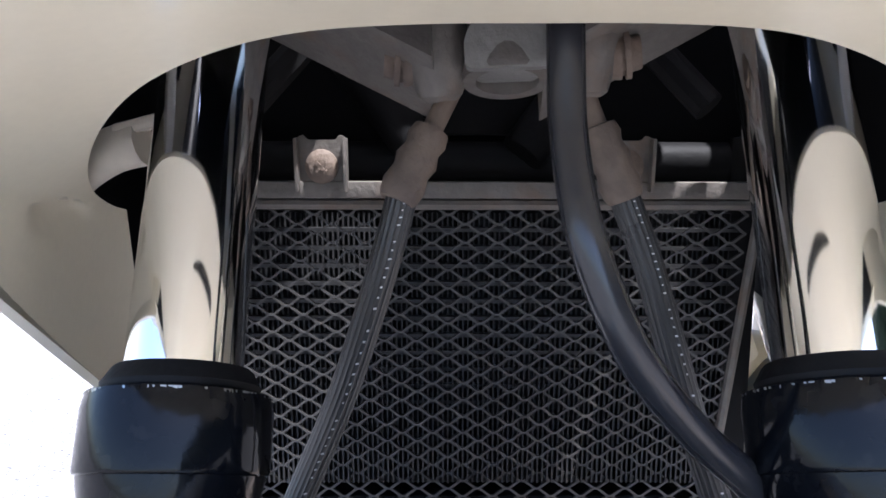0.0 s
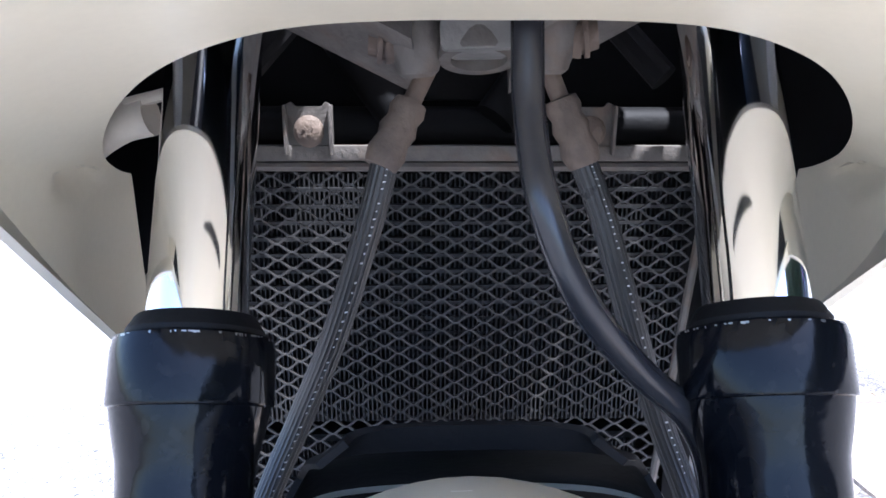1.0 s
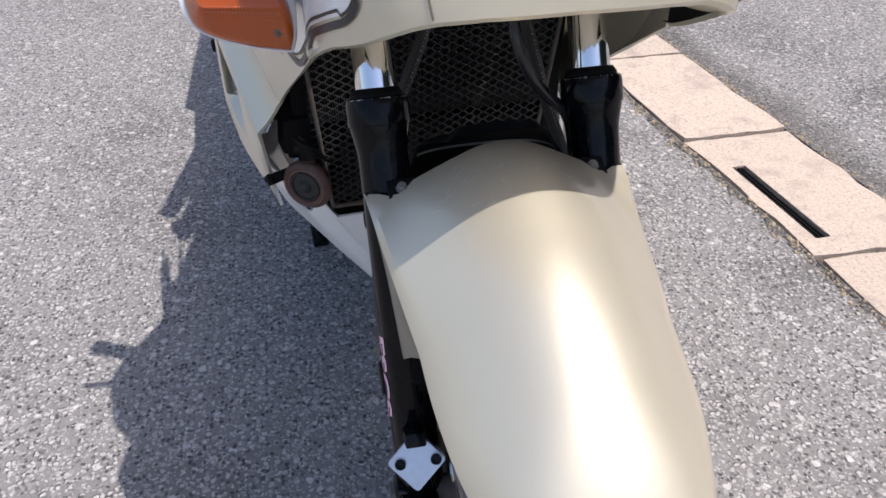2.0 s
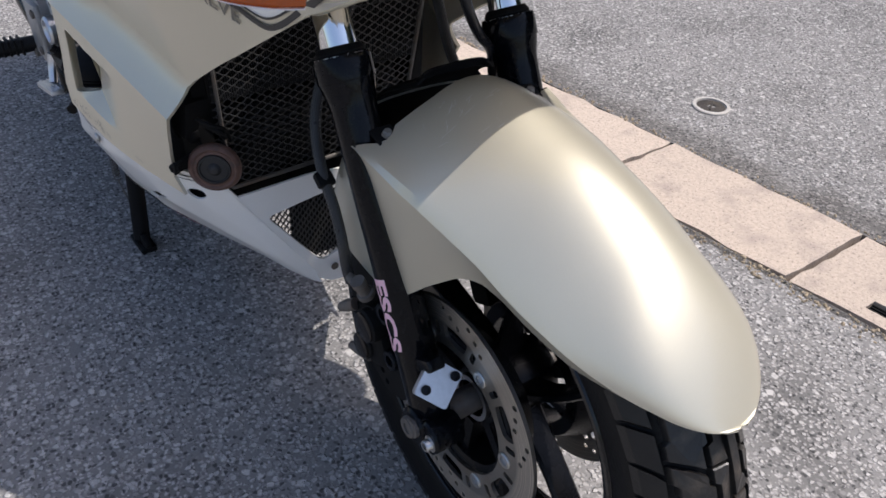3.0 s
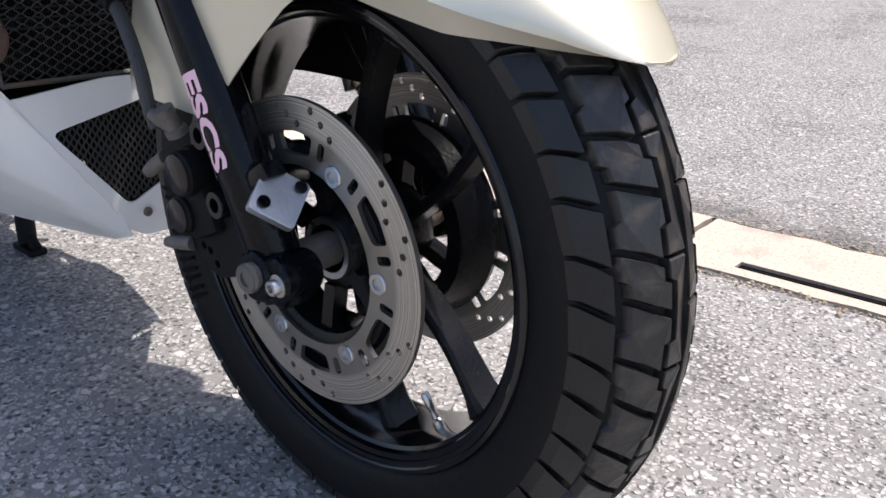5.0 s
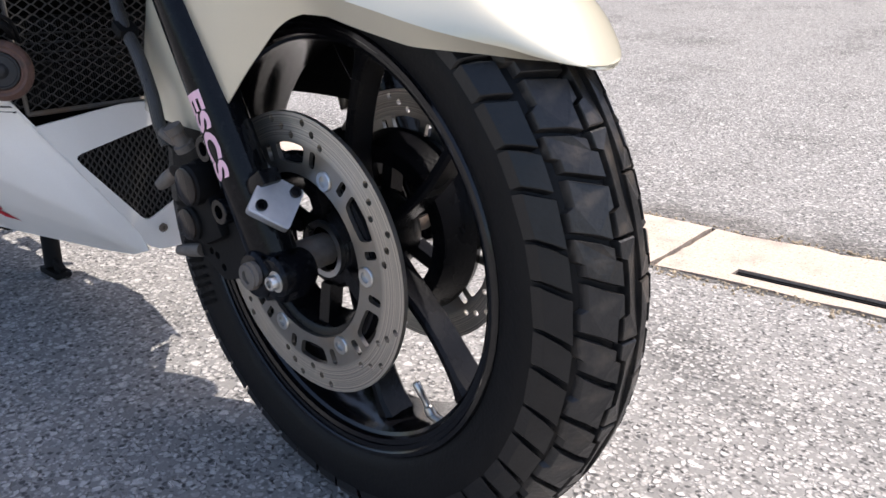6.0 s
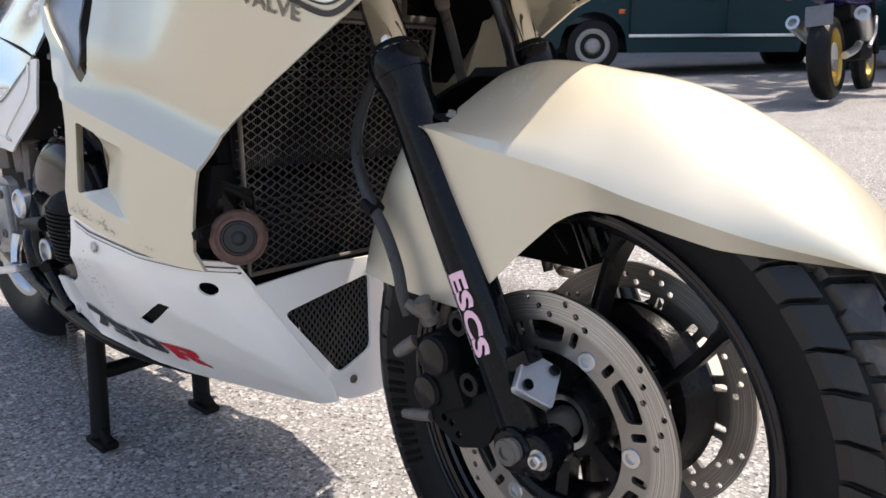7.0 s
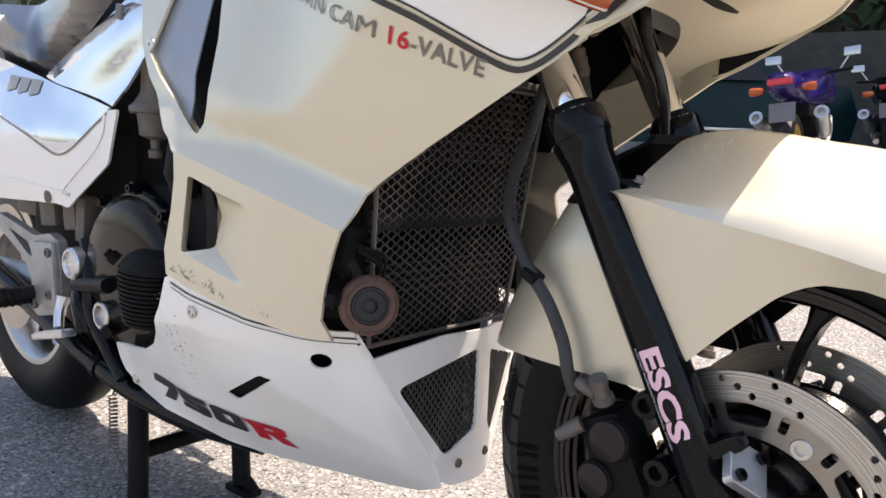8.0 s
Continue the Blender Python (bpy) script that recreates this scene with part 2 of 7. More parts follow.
M["concrete"] = mat("pinkish_concrete", (0.49, 0.402, 0.325), 0.9, vary=0.32, scale=120, second=(0.33, 0.27, 0.23), sec_scale=14, sec_amount=0.75, speck=(0.14, 0.12, 0.105), speck_scale=170, speck_amount=0.6, bump=0.9, bump_scale=200, random_vary=0.06)
M["soil"] = mat("crumbling_joint_mortar", (0.36, 0.29, 0.20), 0.95, vary=0.5, scale=90, second=(0.10, 0.09, 0.08), sec_scale=20, bump=0.9, bump_scale=120)
M["iron"] = mat("weathered_iron", (0.26, 0.25, 0.235), 0.55, metal=0.5, vary=0.3, second=(0.12, 0.11, 0.10), sec_scale=30, bump=0.4)
M["collar"] = mat("pale_worn_collar", (0.46, 0.43, 0.39), 0.7, vary=0.3, scale=80, second=(0.25, 0.22, 0.19), sec_scale=40, bump=0.5)
M["lidiron"] = mat("dark_rusty_iron", (0.055, 0.048, 0.042), 0.6, metal=0.3, vary=0.4, second=(0.16, 0.13, 0.10), sec_scale=45, bump=0.5)
M["teal"] = mat("dark_teal_car_paint", (0.0015, 0.018, 0.021), 0.35, vary=0.05, spec=0.2)
M["cargl"] = mat("dark_car_glass", (0.006, 0.007, 0.008), 0.12, vary=0.1, spec=0.3)
M["purple"] = mat("purple_bike_paint", (0.014, 0.007, 0.09), 0.25, vary=0.1, coat=0.3)
M["gold"] = mat("gold_wheel_paint", (0.42, 0.28, 0.05), 0.35, metal=0.5, vary=0.1)
M["redlamp"] = mat("red_lamp_plastic", (0.55, 0.01, 0.03), 0.15, vary=0.1, coat=0.5)
M["plate"] = mat("grey_plate", (0.13, 0.13, 0.14), 0.5, vary=0.2)
M["leaf"] = mat("dark_hedge_leaf", (0.022, 0.040, 0.014), 0.6, vary=0.5, scale=6, second=(0.05, 0.065, 0.02), sec_scale=3)
M["stone"] = mat("dark_stone_wall", (0.045, 0.044, 0.040), 0.95, vary=0.5, scale=8, second=(0.022, 0.022, 0.020), sec_scale=2, bump=0.5, bump_scale=20)
M["bark"] = mat("bark", (0.06, 0.045, 0.03), 0.9, vary=0.4, bump=0.5, bump_scale=60)
# brake disc: fine rings worn in by the pads, darker towards the hub
dn, dk = M["disc"].node_tree.nodes, M["disc"].node_tree.links
db = next(q for q in dn if q.type == "BSDF_PRINCIPLED")
dco = next(q for q in dn if q.type == "TEX_COORD")
dflat, dlen = dn.new("ShaderNodeVectorMath"), dn.new("ShaderNodeVectorMath")
dflat.operation, dlen.operation = "MULTIPLY_ADD", "LENGTH"
dflat.inputs[1].default_value, dflat.inputs[2].default_value = (0, 1, 1), (0, 0, -0.3024)
dk.new(dco.outputs["Object"], dflat.inputs[0])
dk.new(dflat.outputs[0], dlen.inputs[0])
dring, dband, dmix, dzone = dn.new("ShaderNodeTexNoise"), dn.new("ShaderNodeMapRange"), dn.new("ShaderNodeMix"), dn.new("ShaderNodeMapRange")
dring.noise_dimensions = "1D"
dring.inputs["Scale"].default_value, dring.inputs["Detail"].default_value = 700, 5
dk.new(dlen.outputs["Value"], dring.inputs["W"])
dband.inputs["From Min"].default_value, dband.inputs["From Max"].default_value = 0.35, 0.65
dk.new(dring.outputs[0], dband.inputs["Value"])
dzone.inputs["From Min"].default_value, dzone.inputs["From Max"].default_value = 0.1055, 0.1085
dzone.inputs["To Min"].default_value, dzone.inputs["To Max"].default_value = 0.0, 1.0
dk.new(dlen.outputs["Value"], dzone.inputs["Value"])
dmul = dn.new("ShaderNodeMath")
dmul.operation = "MULTIPLY"
dk.new(dband.outputs[0], dmul.inputs[0])
dk.new(dzone.outputs[0], dmul.inputs[1])
dmix.data_type = "RGBA"
dmix.inputs[7].default_value = (0.62, 0.57, 0.50, 1)
dk.new(dmul.outputs[0], dmix.inputs[0])
dk.new(db.inputs["Base Color"].links[0].from_socket, dmix.inputs[6])
dk.new(dmix.outputs[2], db.inputs["Base Color"])
dbump = dn.new("ShaderNodeBump")
dbump.inputs["Strength"].default_value, dbump.inputs["Distance"].default_value = 0.35, 0.0006
dk.new(dmul.outputs[0], dbump.inputs["Height"])
dk.new(dbump.outputs[0], db.inputs["Normal"])
# glass of the headlamp
g = bpy.data.materials.new("headlamp_glass")
g.use_nodes = True
gb = g.node_tree.nodes["Principled BSDF"]
gb.inputs["Base Color"].default_value = (0.95, 0.97, 1, 1)
gb.inputs["Transmission Weight"].default_value, gb.inputs["Roughness"].default_value, gb.inputs["IOR"].default_value = 0.96, 0.03, 1.48
M["glass"] = g
# the amber lens lets light through
ab = next(q for q in M["amber"].node_tree.nodes if q.type == "BSDF_PRINCIPLED")
ab.inputs["Transmission Weight"].default_value = 0.40
ab.inputs["Coat Weight"].default_value = 0.6
ab.inputs["Subsurface Weight"].default_value = 0.0


# ---------------------------------------------------------------- mesh helpers
def part(name, bm, material, parent=None, label="", m=None, smooth=35.0, lined=None):
    """Links a bmesh as one mesh object, under a thing or a part."""
    if callable(m):
        for v in bm.verts:
            v.co = m(v.co)
    elif m is not None:
        bm.transform(m)
        if m.determinant() < 0:
            bmesh.ops.reverse_faces(bm, faces=bm.faces)
    me = bpy.data.meshes.new(name)
    bm.normal_update()
    if smooth:
        lim = radians(smooth)
        for f in bm.faces:
            f.smooth = True
        for e in bm.edges:
            if len(e.link_faces) == 2 and e.calc_face_angle(0) > lim:
                e.smooth = False
    bm.to_mesh(me)
    bm.free()
    me.materials.append(material)
    if lined:
        me.materials.append(lined)
    ob = new(name, me)
    if parent is not None:
        ob.parent = parent
    if label:
        ob["label"] = label
    return ob


def again(name, me, m, parent):
    """Another piece on shared mesh data."""
    ob = new(name, me)
    ob.matrix_world = m
    ob.parent = parent
    return ob


def thing(name, label, category, group="", kind="", at=(0, 0, 0)):
    ob = new(name)
    ob.empty_display_size = 0.05
    return tagged(ob, label, category, group, kind)


def spline(pts, n):
    """Catmull-Rom through points, n steps a span."""
    pts = [Vector(p) for p in pts]
    out = []
    for i in range(len(pts) - 1):
        p0, p1, p2, p3 = pts[max(i - 1, 0)], pts[i], pts[i + 1], pts[min(i + 2, len(pts) - 1)]
        for s in range(n):
            t = s / n
            out.append(0.5 * ((2 * p1) + (p2 - p0) * t + (2 * p0 - 5 * p1 + 4 * p2 - p3) * t * t + (3 * p1 - p0 - 3 * p2 + p3) * t ** 3))
    out.append(pts[-1])
    return out


def table(x, xs, ys):
    return float(np.interp(x, xs, ys))


def smooth01(t):
    t = max(0.0, min(1.0, t))
    return t * t * (3 - 2 * t)


def ring_grid(bm, rings, closed=True, caps=True):
    """Skins a list of rings of equal length."""
    vs = [[bm.verts.new(p) for p in r] for r in rings]
    n = len(vs[0])
    for a, b in zip(vs, vs[1:]):
        for i in range(n if closed else n - 1):
            j = (i + 1) % n
            bm.faces.new((a[i], a[j], b[j], b[i]))
    if caps and closed:
        bm.faces.new(list(reversed(vs[0])))
        bm.faces.new(vs[-1])
    return vs


def tube(bm, pts, r, n=12, steps=6, radii=None, caps=True):
    """A round tube along a smooth path; r may vary along it by radii at the given points."""
    path = spline(pts, steps) if len(pts) > 2 else [Vector(p) for p in pts]
    rings, up = [], None
    for i, p in enumerate(path):
        d = (path[min(i + 1, len(path) - 1)] - path[max(i - 1, 0)]).normalized()
        if up is None:
            up = d.orthogonal().normalized()
        up = (up - d * up.dot(d)).normalized()
        side = d.cross(up)
        rr = r if radii is None else float(np.interp(i / (len(path) - 1), np.linspace(0, 1, len(radii)), radii))
        rings.append([p + (up * math.cos(a) + side * math.sin(a)) * rr for a in (2 * math.pi * k / n for k in range(n))])
    ring_grid(bm, rings, caps=caps)
    return bm


def turned(bm, p0, direction, profile, n=32, caps=True):
    """A lathe: profile of (distance along, radius) about the axis from p0."""
    d = Vector(direction).normalized()
    u = d.orthogonal().normalized()
    w = d.cross(u)
    rings = [[Vector(p0) + d * a + (u * math.cos(t) + w * math.sin(t)) * r for t in (2 * math.pi * k / n for k in range(n))] for a, r in profile]
    ring_grid(bm, rings, caps=caps)
    return bm


def block(bm, centre, size, rot=None, bevel=0.0, taper=None):
    """A box with eased edges; taper scales the far end along z."""
    res = bmesh.ops.create_cube(bm, size=1.0)
    vs = res["verts"]
    for v in vs:
        if taper and v.co.z > 0:
            v.co.x *= taper[0]
            v.co.y *= taper[1]
        v.co = Vector((v.co.x * size[0], v.co.y * size[1], v.co.z * size[2]))
    if bevel:
        es = list({e for v in vs for e in v.link_edges})
        got = bmesh.ops.bevel(bm, geom=es, offset=bevel, segments=2, profile=0.6, affect="EDGES")
        vs = list({v for f in got["faces"] for v in f.verts} | {v for v in vs if v.is_valid})
    mt = Matrix.Translation(centre) @ (Euler([radians(a) for a in rot]).to_matrix().to_4x4() if rot else Matrix())
    for v in vs:
        v.co = mt @ v.co
    return bm


def rounded(poly, radius, seg=4):
    """A polygon with its corners rounded; radius may be one for all or a list."""
    out, n = [], len(poly)
    for i in range(n):
        p, a, b = Vector(poly[i]), Vector(poly[i - 1]), Vector(poly[(i + 1) % n])
        r = radius[i] if isinstance(radius, (list, tuple)) else radius
        da, db = (a - p), (b - p)
        r = min(r, da.length * 0.45, db.length * 0.45)
        if r < 1e-5:
            out.append(tuple(p))
            continue
        s, e = p + da.normalized() * r, p + db.normalized() * r
        for k in range(seg + 1):
            t = k / seg
            q = s * (1 - t) ** 2 + p * 2 * t * (1 - t) + e * t * t
            out.append(tuple(q))
    return out


def inside(p, poly):
    hit, j = False, len(poly) - 1
    for i in range(len(poly)):
        (xi, yi), (xj, yj) = poly[i], poly[j]
        if (yi > p[1]) != (yj > p[1]) and p[0] < (xj - xi) * (p[1] - yi) / (yj - yi) + xi:
            hit = not hit
        j = i
    return hit


def sheet(outline, holes, lift, step=0.012, thick=0.003, out=None, creases=()):
    """A thin panel: cut from a fine grid by its outline and holes, then laid on a surface by lift(u, v); thick is given along the normal, to the inside."""
    bm = bmesh.new()
    us, vs = [p[0] for p in outline], [p[1] for p in outline]
    u0, u1, v0, v1 = min(us), max(us), min(vs), max(vs)
    nu, nv = max(1, math.ceil((u1 - u0) / step)), max(1, math.ceil((v1 - v0) / step))
    grid = [[bm.verts.new((u0 + (u1 - u0) * i / nu, v0 + (v1 - v0) * j / nv, 0)) for j in range(nv + 1)] for i in range(nu + 1)]
    for i in range(nu):
        for j in range(nv):
            bm.faces.new((grid[i][j], grid[i + 1][j], grid[i + 1][j + 1], grid[i][j + 1]))
    for loop in [outline] + list(holes) + list(creases):
        for k in range(len(loop)):
            a, b = Vector((*loop[k], 0)), Vector((*loop[(k + 1) % len(loop)], 0))
            d = b - a
            if d.length < 1e-6:
                continue
            nrm = Vector((-d.y, d.x, 0)).normalized()
            lo = Vector((min(a.x, b.x) - step * 1.2, min(a.y, b.y) - step * 1.2, 0))
            hi = Vector((max(a.x, b.x) + step * 1.2, max(a.y, b.y) + step * 1.2, 0))
            fs = [f for f in bm.faces if any(lo.x <= v.co.x <= hi.x and lo.y <= v.co.y <= hi.y for v in f.verts)]
            geom = fs + list({e for f in fs for e in f.edges}) + list({v for f in fs for v in f.verts})
            bmesh.ops.bisect_plane(bm, geom=geom, plane_co=a, plane_no=nrm, dist=1e-6)
    dead = []
    for f in bm.faces:
        c = f.calc_center_median()
        p = (c.x, c.y)
        if not inside(p, outline) or any(inside(p, h) for h in holes):
            dead.append(f)
    bmesh.ops.delete(bm, geom=dead, context="FACES")
    bmesh.ops.remove_doubles(bm, verts=bm.verts, dist=2e-5)
    for v in bm.verts:
        v.co = Vector(lift(v.co.x, v.co.y))
    bm.normal_update()
    if thick:
        thicken(bm, thick, out or (lambda co: (co.x, 0, 0)))
    return bm


def thicken(bm, thick, out, inner=0):
    """Gives an open sheet its thickness, inwards: out(co) is a way that points outwards."""
    bmesh.ops.recalc_face_normals(bm, faces=bm.faces)
    bm.normal_update()
    faces, verts = list(bm.faces), list(bm.verts)
    sign = 1 if sum(v.normal.dot(Vector(out(v.co))) for v in verts) > 0 else -1
    if sign < 0:
        bmesh.ops.reverse_faces(bm, faces=faces)
        bm.normal_update()
    rim = [e for e in bm.edges if len(e.link_faces) == 1]
    rim = [(e.verts[0], e.verts[1], e.link_loops[0].vert) for e in rim]
    twin = {v: bm.verts.new(v.co - v.normal * thick) for v in verts}
    for f in faces:
        bm.faces.new([twin[v] for v in reversed(f.verts)]).material_index = inner
    for a, b, first in rim:
        if first is not a:
            a, b = b, a
        bm.faces.new((b, a, twin[a], twin[b]))
    return bm


def plate(bm, outline, holes, place, depth):
    """A flat plate with holes, extruded: place(u, v) gives the point, depth the vector of its thickness."""
    edges = []
    for loop in [outline] + list(holes):
        vs = [bm.verts.new(place(*p)) for p in loop]
        edges += [bm.edges.new((vs[i], vs[(i + 1) % len(vs)])) for i in range(len(vs))]
    got = bmesh.ops.triangle_fill(bm, use_beauty=True, use_dissolve=False, edges=edges)
    fs = [q for q in got["geom"] if isinstance(q, bmesh.types.BMFace)]
    ext = bmesh.ops.extrude_face_region(bm, geom=fs)
    vs = [q for q in ext["geom"] if isinstance(q, bmesh.types.BMVert)]
    bmesh.ops.translate(bm, verts=vs, vec=Vector(depth))
    bmesh.ops.recalc_face_normals(bm, faces=bm.faces)
    return bm


def circle2(c, r, n=16, a0=0.0):
    return [(c[0] + r * math.cos(a0 + 2 * math.pi * k / n), c[1] + r * math.sin(a0 + 2 * math.pi * k / n)) for k in range(n)]


def lettering(text, size, lay, parent, material, name="lettering", spacing=1.0, label="", squeeze=1.0, shear=0.0, bold=0.0, width=None):
    """Words as a thin mesh; lay(u, v) places a point of the flat text on the surface."""
    cu = bpy.data.curves.new(name, "FONT")
    cu.body, cu.size, cu.space_character, cu.shear, cu.offset = text, size, spacing, shear, bold
    cu.resolution_u = 3
    tmp = new("text_source", cu)
    bpy.context.view_layer.update()
    me = bpy.data.meshes.new_from_object(tmp.evaluated_get(bpy.context.evaluated_depsgraph_get()))
    bpy.data.objects.remove(tmp)
    bm = bmesh.new()
    bm.from_mesh(me)
    bmesh.ops.subdivide_edges(bm, edges=[e for e in bm.edges if e.calc_length() > size * 0.3], cuts=3)
    x0, x1 = min(v.co.x for v in bm.verts), max(v.co.x for v in bm.verts)
    if width:
        squeeze = width / (x1 - x0)
    for v in bm.verts:
        v.co = Vector(lay((v.co.x - x0) * squeeze, v.co.y))
    return part(name, bm, material, parent, label, smooth=0)


# the front wheel stands turned a little against the body
BODY = Matrix.Translation((0, 0.37, 0)) @ Matrix.Rotation(radians(3.58), 4, "Z") @ Matrix.Translation((0, -0.37, 0))
# turned about the raked steering axis, so the body's middle plane also leans against the wheel's
STEER = Vector((0, 0.262, 0.75))
PLANE = Matrix.Rotation(radians(4.03), 3, Vector((0, 0.4586, 0.8886))) @ Vector((1, 0, 0))
FLIP = Matrix.Translation(STEER) @ Matrix.Scale(-1, 4, PLANE) @ Matrix.Translation(-STEER)
LEFT = FLIP @ BODY


def across(p):
    """From the body's own frame to the world for what spans both sides: true at each flank, even between."""
    y, z = p[1], p[2]
    gap = LEFT @ Vector((-0.165, y, z)) - BODY @ Vector((0.165, y, z))
    return BODY @ Vector(p) + gap * ((p[0] + 0.165) / 0.33)


# ---------------------------------------------------------------- ground
def ground_z(x, y):
    """Flat under the motorcycle, falling to the drainage channel, rising gently beyond it."""
    c = channel_x(y, 0.5)
    if x < 0.10:
        return -0.004 * max(0.0, -x - 1.0)
    if x < c - 0.17:
        return -0.043 * smooth01((x - 0.10) / (c - 0.27))
    if x < c + 0.17:
        return -0.043
    return -0.043 + 0.055 * min(x - c - 0.17, 14.0) * smooth01((x - c - 0.17) / 1.5)


def channel_x(y, s):
    """Across the channel, s from 0 (near edge) to 1 (far edge)."""
    return (0.891 - 0.138 * y) * (1 - s) + (1.177 - 0.138 * y) * s


def build_ground():
    bm = bmesh.new()
    ys = [-4000, -300, -60, -20, -8, -4] + [-3 + 0.25 * i for i in range(33)] + [6, 8, 10, 14, 20, 60, 300, 4000]
    xs_near = [-4000, -300, -60, -20, -8, -4, -2, -1, -0.5, 0, 0.1, 0.2, 0.3, 0.4, 0.5, 0.6, 0.7]
    far = [0.2, 0.5, 1, 1.5, 2, 3, 4, 6, 8, 10, 12, 14, 16, 20, 60, 300, 4000]
    rows = []
    for y in ys:
        yy = max(-3.0, min(5.0, y))
        row = [bm.verts.new((x, y, ground_z(x, yy))) for x in xs_near]
        for s, dz in ((0, 0.0), (0.001, -0.03), (0.999, -0.03), (1, 0.0)):
            row.append(bm.verts.new((channel_x(yy, s), y, -0.043 + dz)))
        row += [bm.verts.new((channel_x(yy, 1) + d, y, ground_z(channel_x(yy, 1) + d, yy))) for d in far]
        rows.append(row)
    for a, b in zip(rows, rows[1:]):
        for i in range(len(a) - 1):
            bm.faces.new((a[i], a[i + 1], b[i + 1], b[i]))
    ob = part("road", bm, M["asphalt"], smooth=0)
    tagged(ob, "worn light grey asphalt road with exposed stone chips", "road", kind="structure")
    return ob


road = build_ground()


def build_channel():
    """Concrete blocks laid in a line, some with a drain slot."""
    base = part("drainage_channel", block(bmesh.new(), (1.0, 0, -0.10), (0.05, 0.05, 0.02)), M["soil"])
    tagged(base, "row of pinkish concrete drain blocks set in the asphalt", "drain channel", kind="structure")
    pitch, first = 0.496, 0.134
    for k in range(-7, 12):
        y0, y1 = first + pitch * k + 0.006, first + pitch * (k + 1) - 0.006
        bm = bmesh.new()
        corners = [(channel_x(y0, 0.02), y0), (channel_x(y0, 0.985), y0), (channel_x(y1, 0.985), y1), (channel_x(y1, 0.02), y1)]
        rnd = random.Random(k)
        loop = []
        for i in range(4):
            a, b = Vector(corners[i]), Vector(corners[(i + 1) % 4])
            for j in range(7):
                t = (j + 0.5 * (j > 0)) / 7.5
                p = a.lerp(b, t)
                loop.append((p.x + rnd.uniform(-0.006, 0.006), p.y + rnd.uniform(-0.004, 0.004)))
        holes = []
        if k in (-1, 1, -3, 3, 5):
            s0, s1 = (y0 + 0.055, y1 - 0.132)
            xa, xb = channel_x(s0, 0.155), channel_x(s1, 0.155)
            holes = [[(xa, s0), (xa + 0.034, s0), (xb + 0.034, s1), (xb, s1)]]
        plate(bm, loop, holes, lambda u, v: (u, v, -0.075), (0, 0, 0.036 + rnd.uniform(-0.002, 0.002)))
        part("concrete_block", bm, M["concrete"], base, smooth=0)
        if holes:
            gb2 = bmesh.new()
            for j in range(3):
                dx = 0.0085 * j + 0.006
                block(gb2, (xa + dx + (xb - xa) / 2, (s0 + s1) / 2, -0.047), (0.0035, (s1 - s0) - 0.004, 0.008), (0, 0, math.degrees(math.atan2(xa - xb, s1 - s0))), 0)
            for j in range(16):
                y = s0 + (s1 - s0) * (j + 0.5) / 16
                block(gb2, (xa + (xb - xa) * (j + 0.5) / 16 + 0.017, y, -0.050), (0.033, 0.0022, 0.006), (0, 0, 35 if j % 2 else -35), 0)
            part("drain_grating", gb2, M["matt"], base, "black iron drain grating", smooth=0)
    # ragged darker seam where the asphalt was patched along the blocks
    for side, w0 in ((0, 0.022),):
        rnd = random.Random(9 + side)
        bm = bmesh.new()
        prev = None
        for i in range(241):
            y = -1.8 + 5.0 * i / 240
            e = channel_x(y, side)
            w = w0 * (0.7 + 0.35 * math.sin(y * 2.3 + side) + 0.2 * math.sin(y * 7.1)) + rnd.uniform(-0.016, 0.016)
            xs = [e + (0.004 + max(0.012, w) * q) * (1 if side else -1) for q in (0, 0.5, 1)]
            row = [bm.verts.new((x, y, ground_z(x, y) + 0.0024 - 0.0014 * k)) for k, x in enumerate(xs)]
            if prev:
                for k in range(2):
                    bm.faces.new((prev[k], prev[k + 1], row[k + 1], row[k]) if side else (prev[k + 1], prev[k], row[k], row[k + 1]))
            prev = row
        bmesh.ops.solidify(bm, geom=list(bm.faces), thickness=0.012)
        bmesh.ops.recalc_face_normals(bm, faces=bm.faces)
        part("patched_seam", bm, M["oldtar"], base, "dark ragged patch along the drain blocks", smooth=0)
    # crumbling edge between the blocks and the asphalt
    rnd = random.Random(5)
    bm = bmesh.new()
    for i in range(2400):
        y = rnd.uniform(-1.6, 3.2)
        far = i % 3 == 0
        x = channel_x(y, 1) + abs(rnd.gauss(0.0, 0.012)) if far else channel_x(y, 0) - abs(rnd.gauss(0.004, 0.020))
        r = rnd.uniform(0.0015, 0.0055) * (1.5 if rnd.random() < 0.12 else 1.0)
        m = Matrix.Translation((x, y, ground_z(x, y) + r * 0.2)) @ Euler((rnd.random() * 3, rnd.random() * 3, rnd.random() * 3)).to_matrix().to_4x4()
        got = bmesh.ops.create_icosphere(bm, subdivisions=1, radius=r, matrix=m @ Matrix.Diagonal((1, rnd.uniform(0.6, 1), rnd.uniform(0.4, 0.8), 1)))
    tagged(part("mortar_crumbs", bm, M["soil"], base, smooth=0), kind="stuff")


build_channel()


